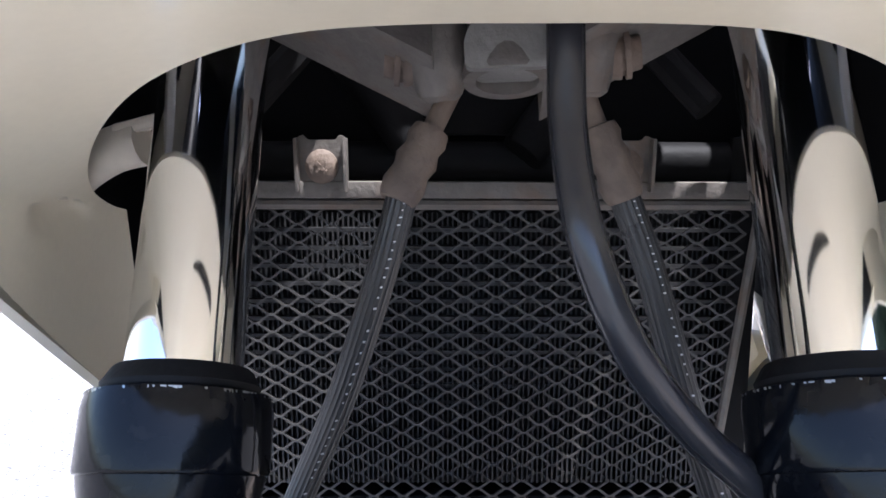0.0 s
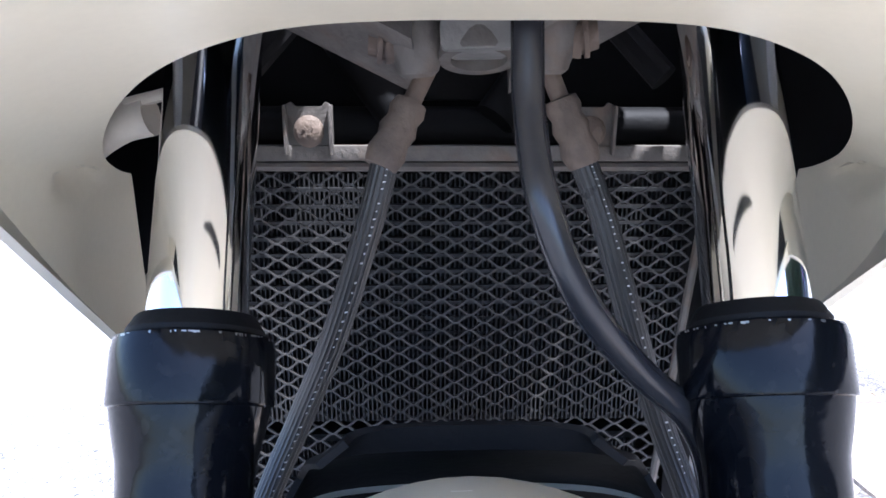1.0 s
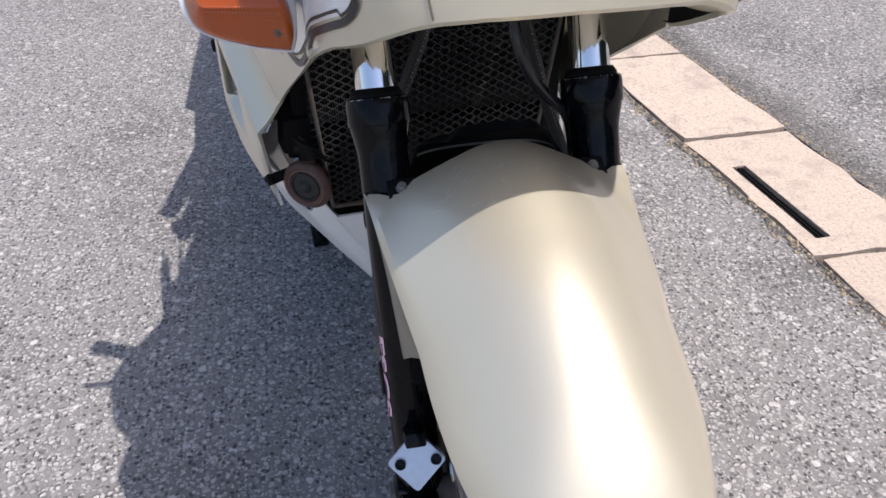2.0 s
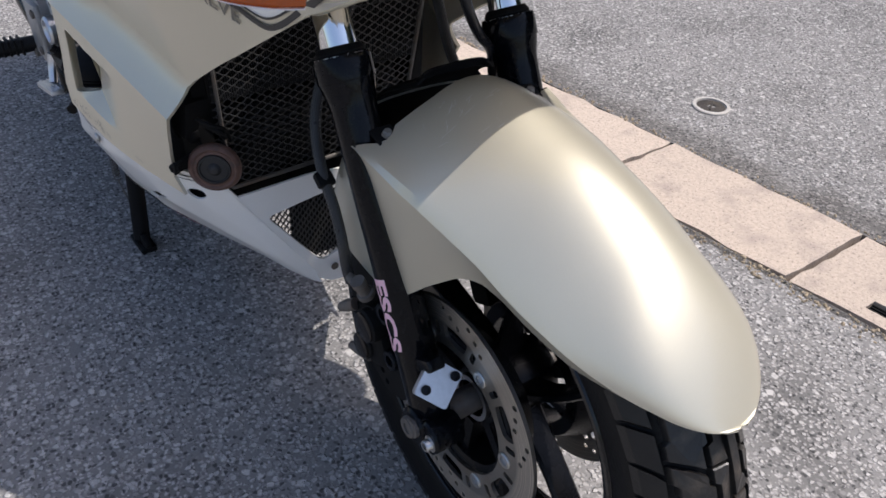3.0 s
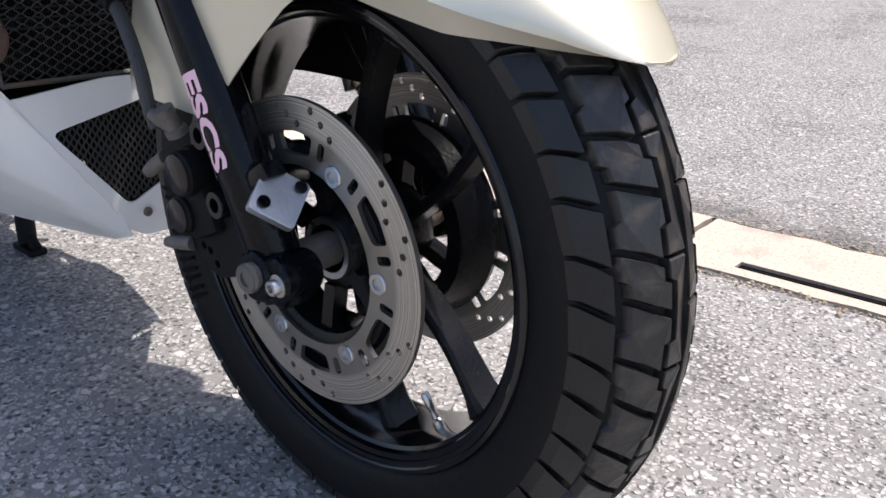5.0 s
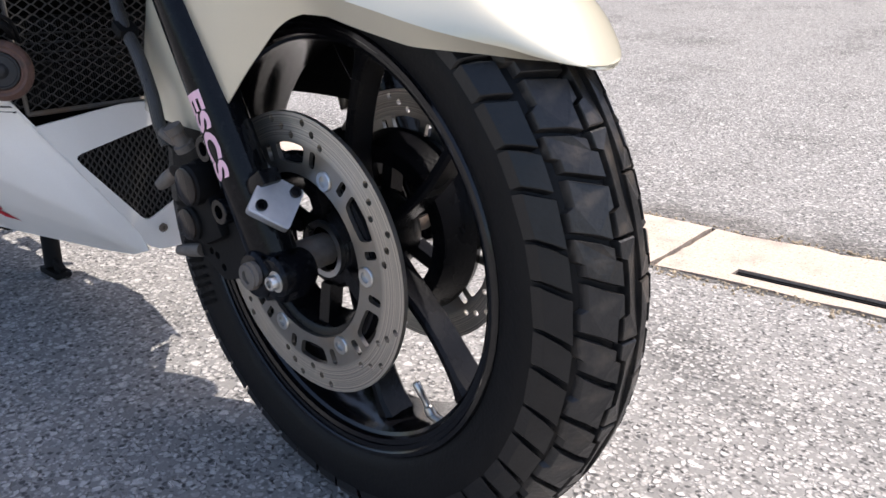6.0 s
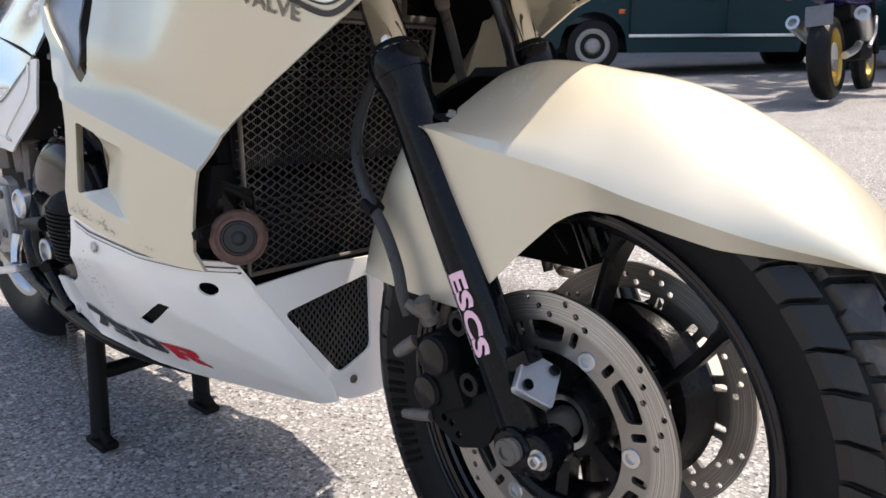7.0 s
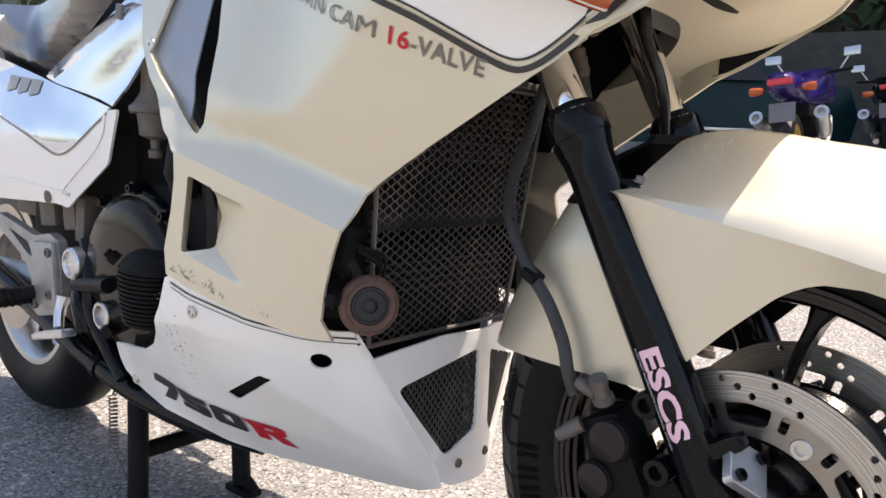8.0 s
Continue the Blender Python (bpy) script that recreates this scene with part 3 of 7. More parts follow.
def build_cover():
    t = thing("valve_cover", "small round weathered iron valve cover in the asphalt", "manhole cover")
    cx, cy = 1.335, 0.715
    z = ground_z(cx, cy)
    bm = bmesh.new()
    turned(bm, (cx, cy, z - 0.02), (0, 0, 1), [(0, 0.052), (0.024, 0.052), (0.026, 0.050), (0.026, 0.042), (0.020, 0.041)], 36)
    part("collar", bm, M["collar"], t, "pale worn collar")
    bm = bmesh.new()
    turned(bm, (cx, cy, z - 0.02), (0, 0, 1), [(0, 0.039), (0.022, 0.039), (0.023, 0.037), (0.023, 0.012), (0.019, 0.011)], 36)
    block(bm, (cx, cy, z + 0.004), (0.05, 0.006, 0.003), (0, 0, 30), 0.001)
    part("lid", bm, M["lidiron"], t, "dark rusty lid")


build_cover()

# ---------------------------------------------------------------- the motorcycle
bike = thing("motorcycle", "cream and white sports motorcycle with full fairing on its centre stand", "motorcycle")
AX = Vector((0, 0, 0.3024))


def wheel_pt(ang, r, x):
    """A point in the wheel: ang in degrees up from straight ahead."""
    a = radians(ang)
    return Vector((x, -r * math.cos(a), AX.z + r * math.sin(a)))


def lathe_x(bm, profile, centre, n=96, closed=True):
    """Rings about the axle from a loop of (x, r)."""
    rings = [[Vector((x + centre[0], centre[1] - r * math.cos(t), centre[2] + r * math.sin(t))) for t in (2 * math.pi * k / n for k in range(n))] for x, r in profile]
    if closed:
        rings.append(rings[0])
    vs = [[bm.verts.new(p) for p in r] for r in (rings[:-1] if closed else rings)]
    m = len(vs)
    for i in range(m if closed else m - 1):
        a, b = vs[i], vs[(i + 1) % m]
        for k in range(n):
            bm.faces.new((a[k], a[(k + 1) % n], b[(k + 1) % n], b[k]))
    bmesh.ops.recalc_face_normals(bm, faces=bm.faces)
    return bm


# tyre section: half width 0.058, crown at 0.3024
def tyre_r(x, lift=0.0):
    """Radius of the tread surface over x."""
    return 0.3024 + lift - 0.9 * (abs(x) / 0.058) ** 2.3 * 0.046


def build_front_wheel():
    bm = bmesh.new()
    half = [(0.0475, 0.211), (0.0502, 0.2088), (0.0502, 0.2050), (0.0488, 0.2036), (0.0470, 0.2034), (0.0462, 0.1992), (0.0446, 0.1986), (0.0432, 0.1942), (0.0385, 0.1925), (0.0360, 0.1895), (0.0300, 0.1882), (0.0200, 0.1858)]
    rim = [(-x, r) for x, r in half] + [(0, 0.1848)] + half[::-1] + [(0.040, 0.2085), (0.030, 0.198), (0, 0.194), (-0.030, 0.198), (-0.040, 0.2085)]
    lathe_x(bm, rim, AX, 120)
    wheel = part("front_wheel", bm, M["rimblack"], bike, "black cast wheel with three pairs of spokes", smooth=22)
    # hub barrel
    bm = bmesh.new()
    lathe_x(bm, [(-0.045, 0.024), (-0.045, 0.036), (-0.040, 0.040), (-0.030, 0.043), (0.030, 0.043), (0.040, 0.040), (0.045, 0.036), (0.045, 0.024)], AX, 48)
    part("hub", bm, M["wheelblack"], wheel)
    # spokes, in three pairs
    for c in (-58, 62, 182):
        for s in (-1, 1):
            bm = bmesh.new()
            rings = []
            for i in range(9):
                t = i / 8
                a = c + s * (34 - 15 * t)
                r = 0.036 + (0.189 - 0.036) * t
                flare = 1 + 1.4 * smooth01((t - 0.84) / 0.16) + 0.9 * smooth01((0.2 - t) / 0.2)
                wt, wx = 0.0058 * flare, 0.019 - 0.004 * math.sin(math.pi * t)
                p = wheel_pt(a, r, 0)
                tang = Vector((0, math.sin(radians(a)), math.cos(radians(a))))
                ring = []
                for ex, et in ((-1, -0.45), (-0.8, -0.9), (0.8, -0.9), (1, -0.45), (1, 0.45), (0.8, 0.9), (-0.8, 0.9), (-1, 0.45)):
                    ring.append(p + Vector((ex * wx, 0, 0)) + tang * (et * wt))
                rings.append(ring)
            ring_grid(bm, rings)
            bmesh.ops.recalc_face_normals(bm, faces=bm.faces)
            part("spoke", bm, M["wheelblack"], wheel)
    # stiffening ring that carries the discs
    for s in (-1, 1):
        bm = bmesh.new()
        lathe_x(bm, [(s * 0.050, 0.070), (s * 0.064, 0.072), (s * 0.068, 0.078), (s * 0.068, 0.094), (s * 0.060, 0.096), (s * 0.030, 0.082), (s * 0.030, 0.066)], AX, 64)
        part("disc_carrier", bm, M["wheelblack"], wheel)
        for k in range(6):
            bm = bmesh.new()
            a = 4 + 60 * k + 30
            rings = []
            for t in (0, 0.5, 1):
                r = 0.034 + t * 0.050
                p, tg = wheel_pt(a, r, s * (0.042 + 0.010 * t)), Vector((0, math.sin(radians(a)), math.cos(radians(a))))
                rings.append([p + Vector((ex * 0.008, 0, 0)) + tg * et * 0.007 for ex, et in ((-1, -1), (1, -1), (1, 1), (-1, 1))])
            ring_grid(bm, rings)
            bmesh.ops.recalc_face_normals(bm, faces=bm.faces)
            part("hub_web", bm, M["wheelblack"], wheel)
        # brake disc with its drilled holes and slots
        holes = []
        for k in range(6):
            b0 = 4 + 60 * k
            holes.append(circle2((0.0882 * math.cos(radians(b0)), 0.0882 * math.sin(radians(b0))), 0.0052, 12))
            for da in (-12, 12):
                a = radians(b0 + da)
                u, w = Vector((math.cos(a), math.sin(a))), Vector((-math.sin(a), math.cos(a)))
                loop = [u * (0.0975 + er * 0.0075) + w * (et * 0.0038) for er, et in ((-1, -1), (1, -1), (1, 1), (-1, 1))]
                holes.append(rounded([tuple(q) for q in loop], 0.0036, 4))
            loop = []
            for da, r in ((19.5, 0.0895), (18.5, 0.1055), (30, 0.1065), (41.5, 0.1055), (40.5, 0.0895), (30, 0.0870)):
                a = radians(b0 + da)
                loop.append((r * math.cos(a), r * math.sin(a)))
            holes.append(rounded(loop, 0.004, 3))
            for g0 in (14, 34):
                for j in range(3):
                    a, r = radians(b0 + g0 - 6 + 6 * j), 0.1125 + 0.0068 * j
                    holes.append(circle2((r * math.cos(a), r * math.sin(a)), 0.0032, 10))
        bm = bmesh.new()
        outer, inner = circle2((0, 0), 0.1325, 120), circle2((0, 0), 0.0785, 72)
        x0 = s * 0.0695 if s < 0 else 0.0695
        plate(bm, outer, [inner] + holes, lambda u, v: (s * 0.0685, -u, AX.z + v), (s * 0.0045, 0, 0))
        d = part("brake_disc", bm, M["disc"], wheel, "drilled steel brake disc with fine wear rings", smooth=30)
        for k in range(6):
            bm = bmesh.new()
            p = wheel_pt(4 + 60 * k, 0.0882, s * 0.066)
            turned(bm, p, (s, 0, 0), [(0, 0.004), (0.007, 0.004), (0.007, 0.0088), (0.0082, 0.0090), (0.0092, 0.0082), (0.0092, 0.0050), (0.0062, 0.0046), (0.0062, 0.001)], 20)
            part("disc_bolt", bm, M["steel"], wheel)
    # tyre
    bm = bmesh.new()
    xs = np.linspace(-0.054, 0.054, 21)
    prof = [(-0.046, 0.209), (-0.0505, 0.214), (-0.0535, 0.222), (-0.0565, 0.236), (-0.0585, 0.249)]
    prof += [(x, tyre_r(x, -0.0080)) for x in xs]
    prof += [(-x, r) for x, r in reversed([(-0.046, 0.209), (-0.0505, 0.214), (-0.0535, 0.222), (-0.0565, 0.236), (-0.0585, 0.249)])]
    lathe_x(bm, prof, AX, 144)
    tyre = part("tyre", bm, M["rubber"], wheel, "black road tyre with blocky tread")
    # tread blocks, laid round the tyre
    n = 24
    step = 360 / n

    def tread_block(corners, bevel=0.0):
        """A block on the tyre surface from (x, degrees) corners."""
        b = bmesh.new()
        low = []
        corners = [(x, a * step / 18) for x, a in corners]
        cx = sum(c[0] for c in corners) / len(corners)
        ca = sum(c[1] for c in corners) / len(corners)
        mid, edge = [], []
        for x, a in corners:
            low.append(wheel_pt(a, tyre_r(x) - 0.010, x))
            edge.append(wheel_pt(ca + (a - ca) * 0.965, tyre_r(x) - 0.0010, cx + (x - cx) * 0.955))
            mid.append(wheel_pt(ca + (a - ca) * 0.935, tyre_r(x), cx + (x - cx) * 0.920))
        ring_grid(b, [low, edge, mid])
        bmesh.ops.recalc_face_normals(b, faces=b.faces)
        return b

    def centred(b, name, worn=True):
        for v in b.verts:
            v.co -= AX
        me = bpy.data.meshes.new(name)
        b.to_mesh(me)
        b.free()
        me.materials.append(M["tread" if worn else "shoulder"])
        return me

    sides = []
    for corners in ([(-0.0468, 0.0), (-0.0468, 9.0), (-0.053, 10.4), (-0.0588, 11.9), (-0.0585, 3.0), (-0.052, 1.4)],
                    [(-0.0468, 10.1), (-0.0468, 16.9), (-0.052, 18.6), (-0.0585, 20.2), (-0.0585, 13.0), (-0.052, 11.4)],
                    [(-0.0215, 0.0), (-0.0215, 4.6), (-0.0165, 5.2), (-0.0165, 8.8), (-0.0280, 10.1), (-0.0398, 11.8), (-0.0398, 7.0), (-0.0432, 6.2), (-0.0432, 2.9), (-0.0300, 1.3)],
                    [(-0.0165, 9.9), (-0.0165, 14.2), (-0.0215, 14.8), (-0.0215, 16.9), (-0.0300, 18.2), (-0.0432, 19.8), (-0.0432, 15.8), (-0.0398, 15.0), (-0.0398, 12.9), (-0.0280, 11.2)]):
        sides.append(centred(tread_block(corners), "tread_block", corners[0][0] > -0.04))
    left = [(-0.0172, 0), (-0.0172, 2.3), (-0.0172, 4.2), (-0.0122, 4.8), (-0.0122, 8.0), (-0.0122, 11.0), (-0.0122, 14.6), (-0.0172, 15.2), (-0.0172, 18.0)]
    rib = centred(tread_block(left + [(-0.0018, 18.0 - 2.25 * k) for k in range(9)]), "tread_rib")
    flip = Matrix.Rotation(math.pi, 4, "Z")
    for i in range(n):
        turn = Matrix.Translation(AX) @ Matrix.Rotation(radians(i * step), 4, "X")
        # the far side has the same pattern, turned round
        other = Matrix.Translation(AX) @ Matrix.Rotation(radians((i + 0.45) * step), 4, "X") @ flip
        for me in sides:
            again("tread_block", me, turn, wheel)
            again("tread_block", me, other, wheel)
        again("tread_rib", rib, turn, wheel)
        again("tread_rib", rib, other, wheel)
    # maker's mark on the side wall, as plain bars
    for k, a in enumerate((183, 189, 194, 199, 204, 209)):
        for e in (-1.1, 1.1):
            bm = bmesh.new()
            loop = [(a + e - 0.55, 0.226), (a + e + 0.55, 0.226), (a + e + 0.55, 0.249), (a + e - 0.55, 0.249)]
            vs = [bm.verts.new(wheel_pt(q, r, -(0.0545 + (r - 0.222) * 0.165) - 0.0012)) for q, r in loop]
            bm.faces.new(vs)
            bmesh.ops.solidify(bm, geom=list(bm.faces), thickness=0.0015)
            part("sidewall_mark", bm, M["rubber"], wheel, smooth=0)
    # valve
    bm = bmesh.new()
    p, q = wheel_pt(-58, 0.186, -0.006), wheel_pt(-58, 0.146, -0.010)
    d = (q - p).normalized()
    turned(bm, p, d, [(0, 0.006), (0.008, 0.0055), (0.010, 0.0038), (0.020, 0.0032), (0.022, 0.0042), (0.034, 0.0042), (0.036, 0.003)], 16)
    part("valve", bm, M["steel"], wheel, "tyre valve with a pale cap")
    # axle and spacer
    bm = bmesh.new()
    turned(bm, AX - Vector((0.128, 0, 0)), (1, 0, 0), [(0, 0.011), (0.256, 0.011)], 24)
    for s in (-1, 1):
        turned(bm, AX + Vector((s * 0.045, 0, 0)), (s, 0, 0), [(0, 0.0155), (0.042, 0.0155), (0.043, 0.014)], 28)
    part("axle", bm, M["grime"], wheel)
    for s in (-1, 1):
        bm = bmesh.new()
        lathe_x(bm, [(s * 0.044, 0.022), (s * 0.050, 0.022), (s * 0.050, 0.0275), (s * 0.044, 0.0275)], AX, 40)
        part("seal_ring", bm, M["steel"], wheel)


build_front_wheel()

# ---- front fork
FD = Vector((0, 0.4586, 0.8886))               # up along the legs


def leg_pt(s, z, off=0.0, out=0.0):
    """On a leg's axis at height z; off moves forward across the axis, out to the side."""
    y = 0.069 + 0.516 * (z - 0.427)
    return Vector((s * ((0.102 if s > 0 else 0.098) + out), y, z)) + Vector((0, -0.8886, 0.4586)) * off


def build_leg(s):
    base, top = leg_pt(s, 0.274), leg_pt(s, 0.642)
    ln = (top - base).length
    bm = bmesh.new()
    prof = [(0, 0.012), (0.003, 0.0195), (0.010, 0.0222), (ln - 0.060, 0.0228), (ln - 0.050, 0.0231), (ln - 0.043, 0.0238), (ln - 0.033, 0.0260), (ln - 0.0275, 0.0271), (ln - 0.0250, 0.0275),
            (ln - 0.0246, 0.0284), (ln - 0.0236, 0.0287), (ln - 0.006, 0.0287), (ln - 0.001, 0.0278), (ln, 0.0255), (ln, 0.0235)]
    turned(bm, base, FD, prof, 48)
    # axle lug, leading the leg
    c = leg_pt(s, 0.300)
    for dy, dz, r, w in ((0.0, -0.004, 0.0215, 0.040), (-0.024, 0.000, 0.0185, 0.037)):
        turned(bm, Vector((s * 0.084, 0.004 + dy, AX.z + dz)), (s, 0, 0), [(0, r * 0.9), (0.003, r), (w - 0.003, r), (w, r * 0.88)], 24)
    block(bm, (s * 0.103, -0.012, 0.298), (0.034, 0.040, 0.036), (10, 0, 0), 0.008)
    leg = part("fork_leg", bm, M["black"], bike, "gloss black fork leg with chipped collar edge")
    bm = bmesh.new()
    seal = [(0, 0.0240), (0.0020, 0.0242), (0.0045, 0.0226), (0.0065, 0.0215), (0.0075, 0.0205), (0.0078, 0.0184)]
    turned(bm, top, FD, seal, 40)
    part("dust_seal", bm, M["matt"], leg)
    # bare metal where the paint has flaked off the collar's rim
    rnd = random.Random(17 + s)
    bm = bmesh.new()
    u = FD.orthogonal().normalized()
    w = FD.cross(u)
    for k in range(70):
        a, da, h = rnd.uniform(0, 2 * math.pi), rnd.uniform(0.01, 0.06), rnd.uniform(0.0003, 0.0012)
        ring = []
        for e, dz in ((0, 0.0), (1, 0.0), (1, -h), (0, -h * 0.6)):
            d = u * math.cos(a + e * da) + w * math.sin(a + e * da)
            ring.append(bm.verts.new(top - FD * 0.0012 + d * 0.02795 + FD * dz))
        bm.faces.new(ring)
    bmesh.ops.solidify(bm, geom=list(bm.faces), thickness=0.0005)
    tagged(part("flaked_rim", bm, M["steel"], leg, "bright flakes along the collar rim", smooth=0), kind="stuff")
    bm = bmesh.new()
    turned(bm, top + FD * 0.006, FD, [(0, 0.0182), (0.34, 0.0182)], 48)
    part("stanchion", bm, M["chrome"], leg, "mirror-bright chrome fork tube")
    # pinch bolts
    bm = bmesh.new()
    turned(bm, (s * 0.1235, 0.006, 0.298), (s, 0, 0), [(0, 0.0125), (0.004, 0.0125), (0.006, 0.0115), (0.006, 0.0065), (0.002, 0.006), (0.002, 0.001)], 24)
    part("axle_bolt", bm, M["grime"], leg)
    bm = bmesh.new()
    turned(bm, (s * 0.1195, -0.026, 0.301), (s, 0, 0), [(0, 0.0095), (0.002, 0.0095), (0.002, 0.0065), (0.008, 0.0065), (0.009, 0.0058), (0.009, 0.0034), (0.005, 0.003), (0.005, 0.0005)], 20)
    part("clamp_bolt", bm, M["steel"], leg)
    # pad between the leg and the bright cover plate
    bm = bmesh.new()
    block(bm, (s * 0.101, 0.016, 0.374), (0.020, 0.044, 0.014), (-34, 0, 0), 0.003)
    part("plate_bracket", bm, M["black"], leg)
    return leg


LEGS = {s: build_leg(s) for s in (-1, 1)}


def build_cover_plate(s, leg):
    """A square plate set on its corner, facing ahead of the leg, with two screws."""
    bm = bmesh.new()
    c = Vector((s * 0.1022, -0.0098, 0.3662))
    up, side = Vector((-s * 0.079, 0.612, 0.787)).normalized(), Vector((s * 0.988, 0.139, -0.083)).normalized()
    nrm = up.cross(side) * -s
    nrm = nrm if nrm.y < 0 else -nrm
    out = rounded([(0.0278, 0.0), (0.0, 0.0285), (-0.0278, 0.0), (0.0, -0.0285)], 0.004, 3)

    def place(u, v):
        return c - nrm * 0.010 + side * u + up * v
    plate(bm, out, [], place, nrm * 0.010)
    edge = [e for e in bm.edges if e.calc_face_angle(0) > 0.8]
    bmesh.ops.bevel(bm, geom=edge, offset=0.0009, segments=2, affect="EDGES")
    part("cover_plate", bm, M["alu"], leg, "square brushed aluminium plate with two black screws")
    for u, v in ((0.0150, -0.001), (-0.0182, 0.001)):
        bm = bmesh.new()
        turned(bm, place(u, v) + nrm * 0.0098, nrm, [(0, 0.0052), (0.0030, 0.0052), (0.0038, 0.0046), (0.0038, 0.003), (0.0018, 0.0026), (0.0018, 0.0004)], 18)
        part("cover_screw", bm, M["black"], leg)


for s in (-1, 1):
    build_cover_plate(s, LEGS[s])


def leg_lay(s, z_mid, dir_sign=1):
    """Lays flat words along a leg, wrapped round its outer face."""
    def lay(u, v):
        p = leg_pt(s, z_mid) - FD * u
        a = v / 0.0215
        side, fwd = Vector((s, 0, 0)), Vector((0, -0.8886, 0.4586))
        return p + (side * math.cos(a) + fwd * math.sin(a)) * 0.0230
    return lay


lettering("ESCS", 0.0225, lambda u, v: leg_lay(-1, 0.447)(u, v - 0.0052), LEGS[-1], M["decal_pink"], "decal", 1.02, "faded pink letters", width=0.080, bold=0.0009)
lettering("ELECTRIC SUSPENSION CONTROL SYSTEM", 0.0036, lambda u, v: leg_lay(-1, 0.450)(u, v - 0.0100), LEGS[-1], M["decal_white"], "small_print", 1.0, "tiny white print", width=0.088)


# ---- brake calipers
def build_caliper(s):
    root = bmesh.new()
    c = Vector((s * 0.086, 0.128, 0.322))
    block(root, (s * 0.086, 0.130, 0.326), (0.050, 0.046, 0.080), (-26, 0, 0), 0.008)
    block(root, (s * 0.060, 0.146, 0.326), (0.026, 0.036, 0.070), (-26, 0, 0), 0.006)
    turned(root, (s * 0.100, 0.128, 0.346), (s, 0, 0), [(0, 0.0200), (0.018, 0.0200), (0.020, 0.018)], 28)
    turned(root, (s * 0.100, 0.142, 0.304), (s, 0, 0), [(0, 0.0175), (0.014, 0.0175), (0.016, 0.0155)], 28)
    sh = Matrix.Translation((0, -0.020, 0.011))
    cal = part("brake_caliper", root, M["matt"], bike, "dusty black two-piston brake caliper", sh)
    for y, z, r, x in ((0.128, 0.346, 0.0180, 0.119), (0.142, 0.304, 0.0155, 0.115)):
        bm = bmesh.new()
        turned(bm, (s * x, y, z), (s, 0, 0), [(0, r), (0.003, r), (0.004, r - 0.002), (0.004, 0.002)], 32)
        part("piston_cap", bm, M["clutch"], cal, "brown-grey round cap", m=sh)
    bm = bmesh.new()
    holes = [circle2((0.112 + 0.010 * k, 0.262 + 0.006 * k + 0.004 * (k % 2)), 0.0042, 10) for k in range(4)]
    plate(bm, rounded([(0.055, 0.300), (0.080, 0.330), (0.118, 0.300), (0.160, 0.290), (0.155, 0.268), (0.112, 0.248), (0.075, 0.262)], 0.008, 3), holes, lambda u, v: (s * 0.094, u, v), (s * 0.006, 0, 0))
    part("caliper_bracket", bm, M["matt"], cal, m=sh)
    for y, z in ((0.098, 0.386), (0.083, 0.330)):
        bm = bmesh.new()
        turned(bm, (s * 0.098, y, z), (s, 0, 0), [(0, 0.0125), (0.016, 0.0125), (0.018, 0.0115), (0.018, 0.0065), (0.010, 0.0058), (0.010, 0.001)], 24)
        part("caliper_bolt", bm, M["black"], cal, m=sh)
    for p, q, r in (((0.110, 0.150, 0.383), (0.118, 0.166, 0.392), 0.0065), ((0.112, 0.160, 0.352), (0.120, 0.180, 0.336), 0.0075), ((0.100, 0.150, 0.270), (0.106, 0.186, 0.262), 0.0068)):
        bm = bmesh.new()
        tube(bm, [(s * p[0], p[1], p[2]), (s * (p[0] + q[0]) / 2, (p[1] + q[1]) / 2, (p[2] + q[2]) / 2), (s * q[0], q[1], q[2])], r, 12, 2, radii=[r, r, r * 0.75])
        part("bleed_nipple", bm, M["grime"], cal, m=sh)
    bm = bmesh.new()
    turned(bm, (s * 0.108, 0.141, 0.377), (s * 0.4, 0.1, 0.9), [(0, 0.010), (0.006, 0.010), (0.007, 0.0075), (0.018, 0.007), (0.019, 0.0085), (0.026, 0.0085)], 16)
    part("hose_union", bm, M["grime"], cal, m=sh)
    return cal


for s in (-1, 1):
    build_caliper(s)


# ---- front mudguard
def fender_half(y):
    """Half width at the shoulder."""
    w = 0.100 + 0.122 * max(0.0, y + 0.05)
    if y < 0:
        w *= max(0.0, 1 - min(1.0, (-y / 0.2605)) ** 2.7) ** 0.5 if y < -0.02 else 1.0
    return w


def fender_top(y):
    r = 0.3245 - 0.0035 * smooth01((-y - 0.10) / 0.15)
    return AX.z + math.sqrt(max(0.0, r ** 2 - y * y)) + 0.018 * smooth01((y + 0.03) / 0.13)


def fender_low(y):
    return table(y, (-0.2605, -0.24, -0.2, -0.15, -0.10, -0.073, -0.045, -0.030, -0.015, 0.020, 0.052, 0.1235),
                 (0.492, 0.497, 0.501, 0.503, 0.513, 0.519, 0.519, 0.514, 0.505, 0.472, 0.438, 0.578))


def fender_shoulder(y):
    z = table(y, (-0.2605, -0.22, -0.172, -0.13, -0.082, -0.03, 0.042, 0.097, 0.1235), (0.492, 0.507, 0.517, 0.527, 0.537, 0.550, 0.567, 0.576, 0.578))
    return z


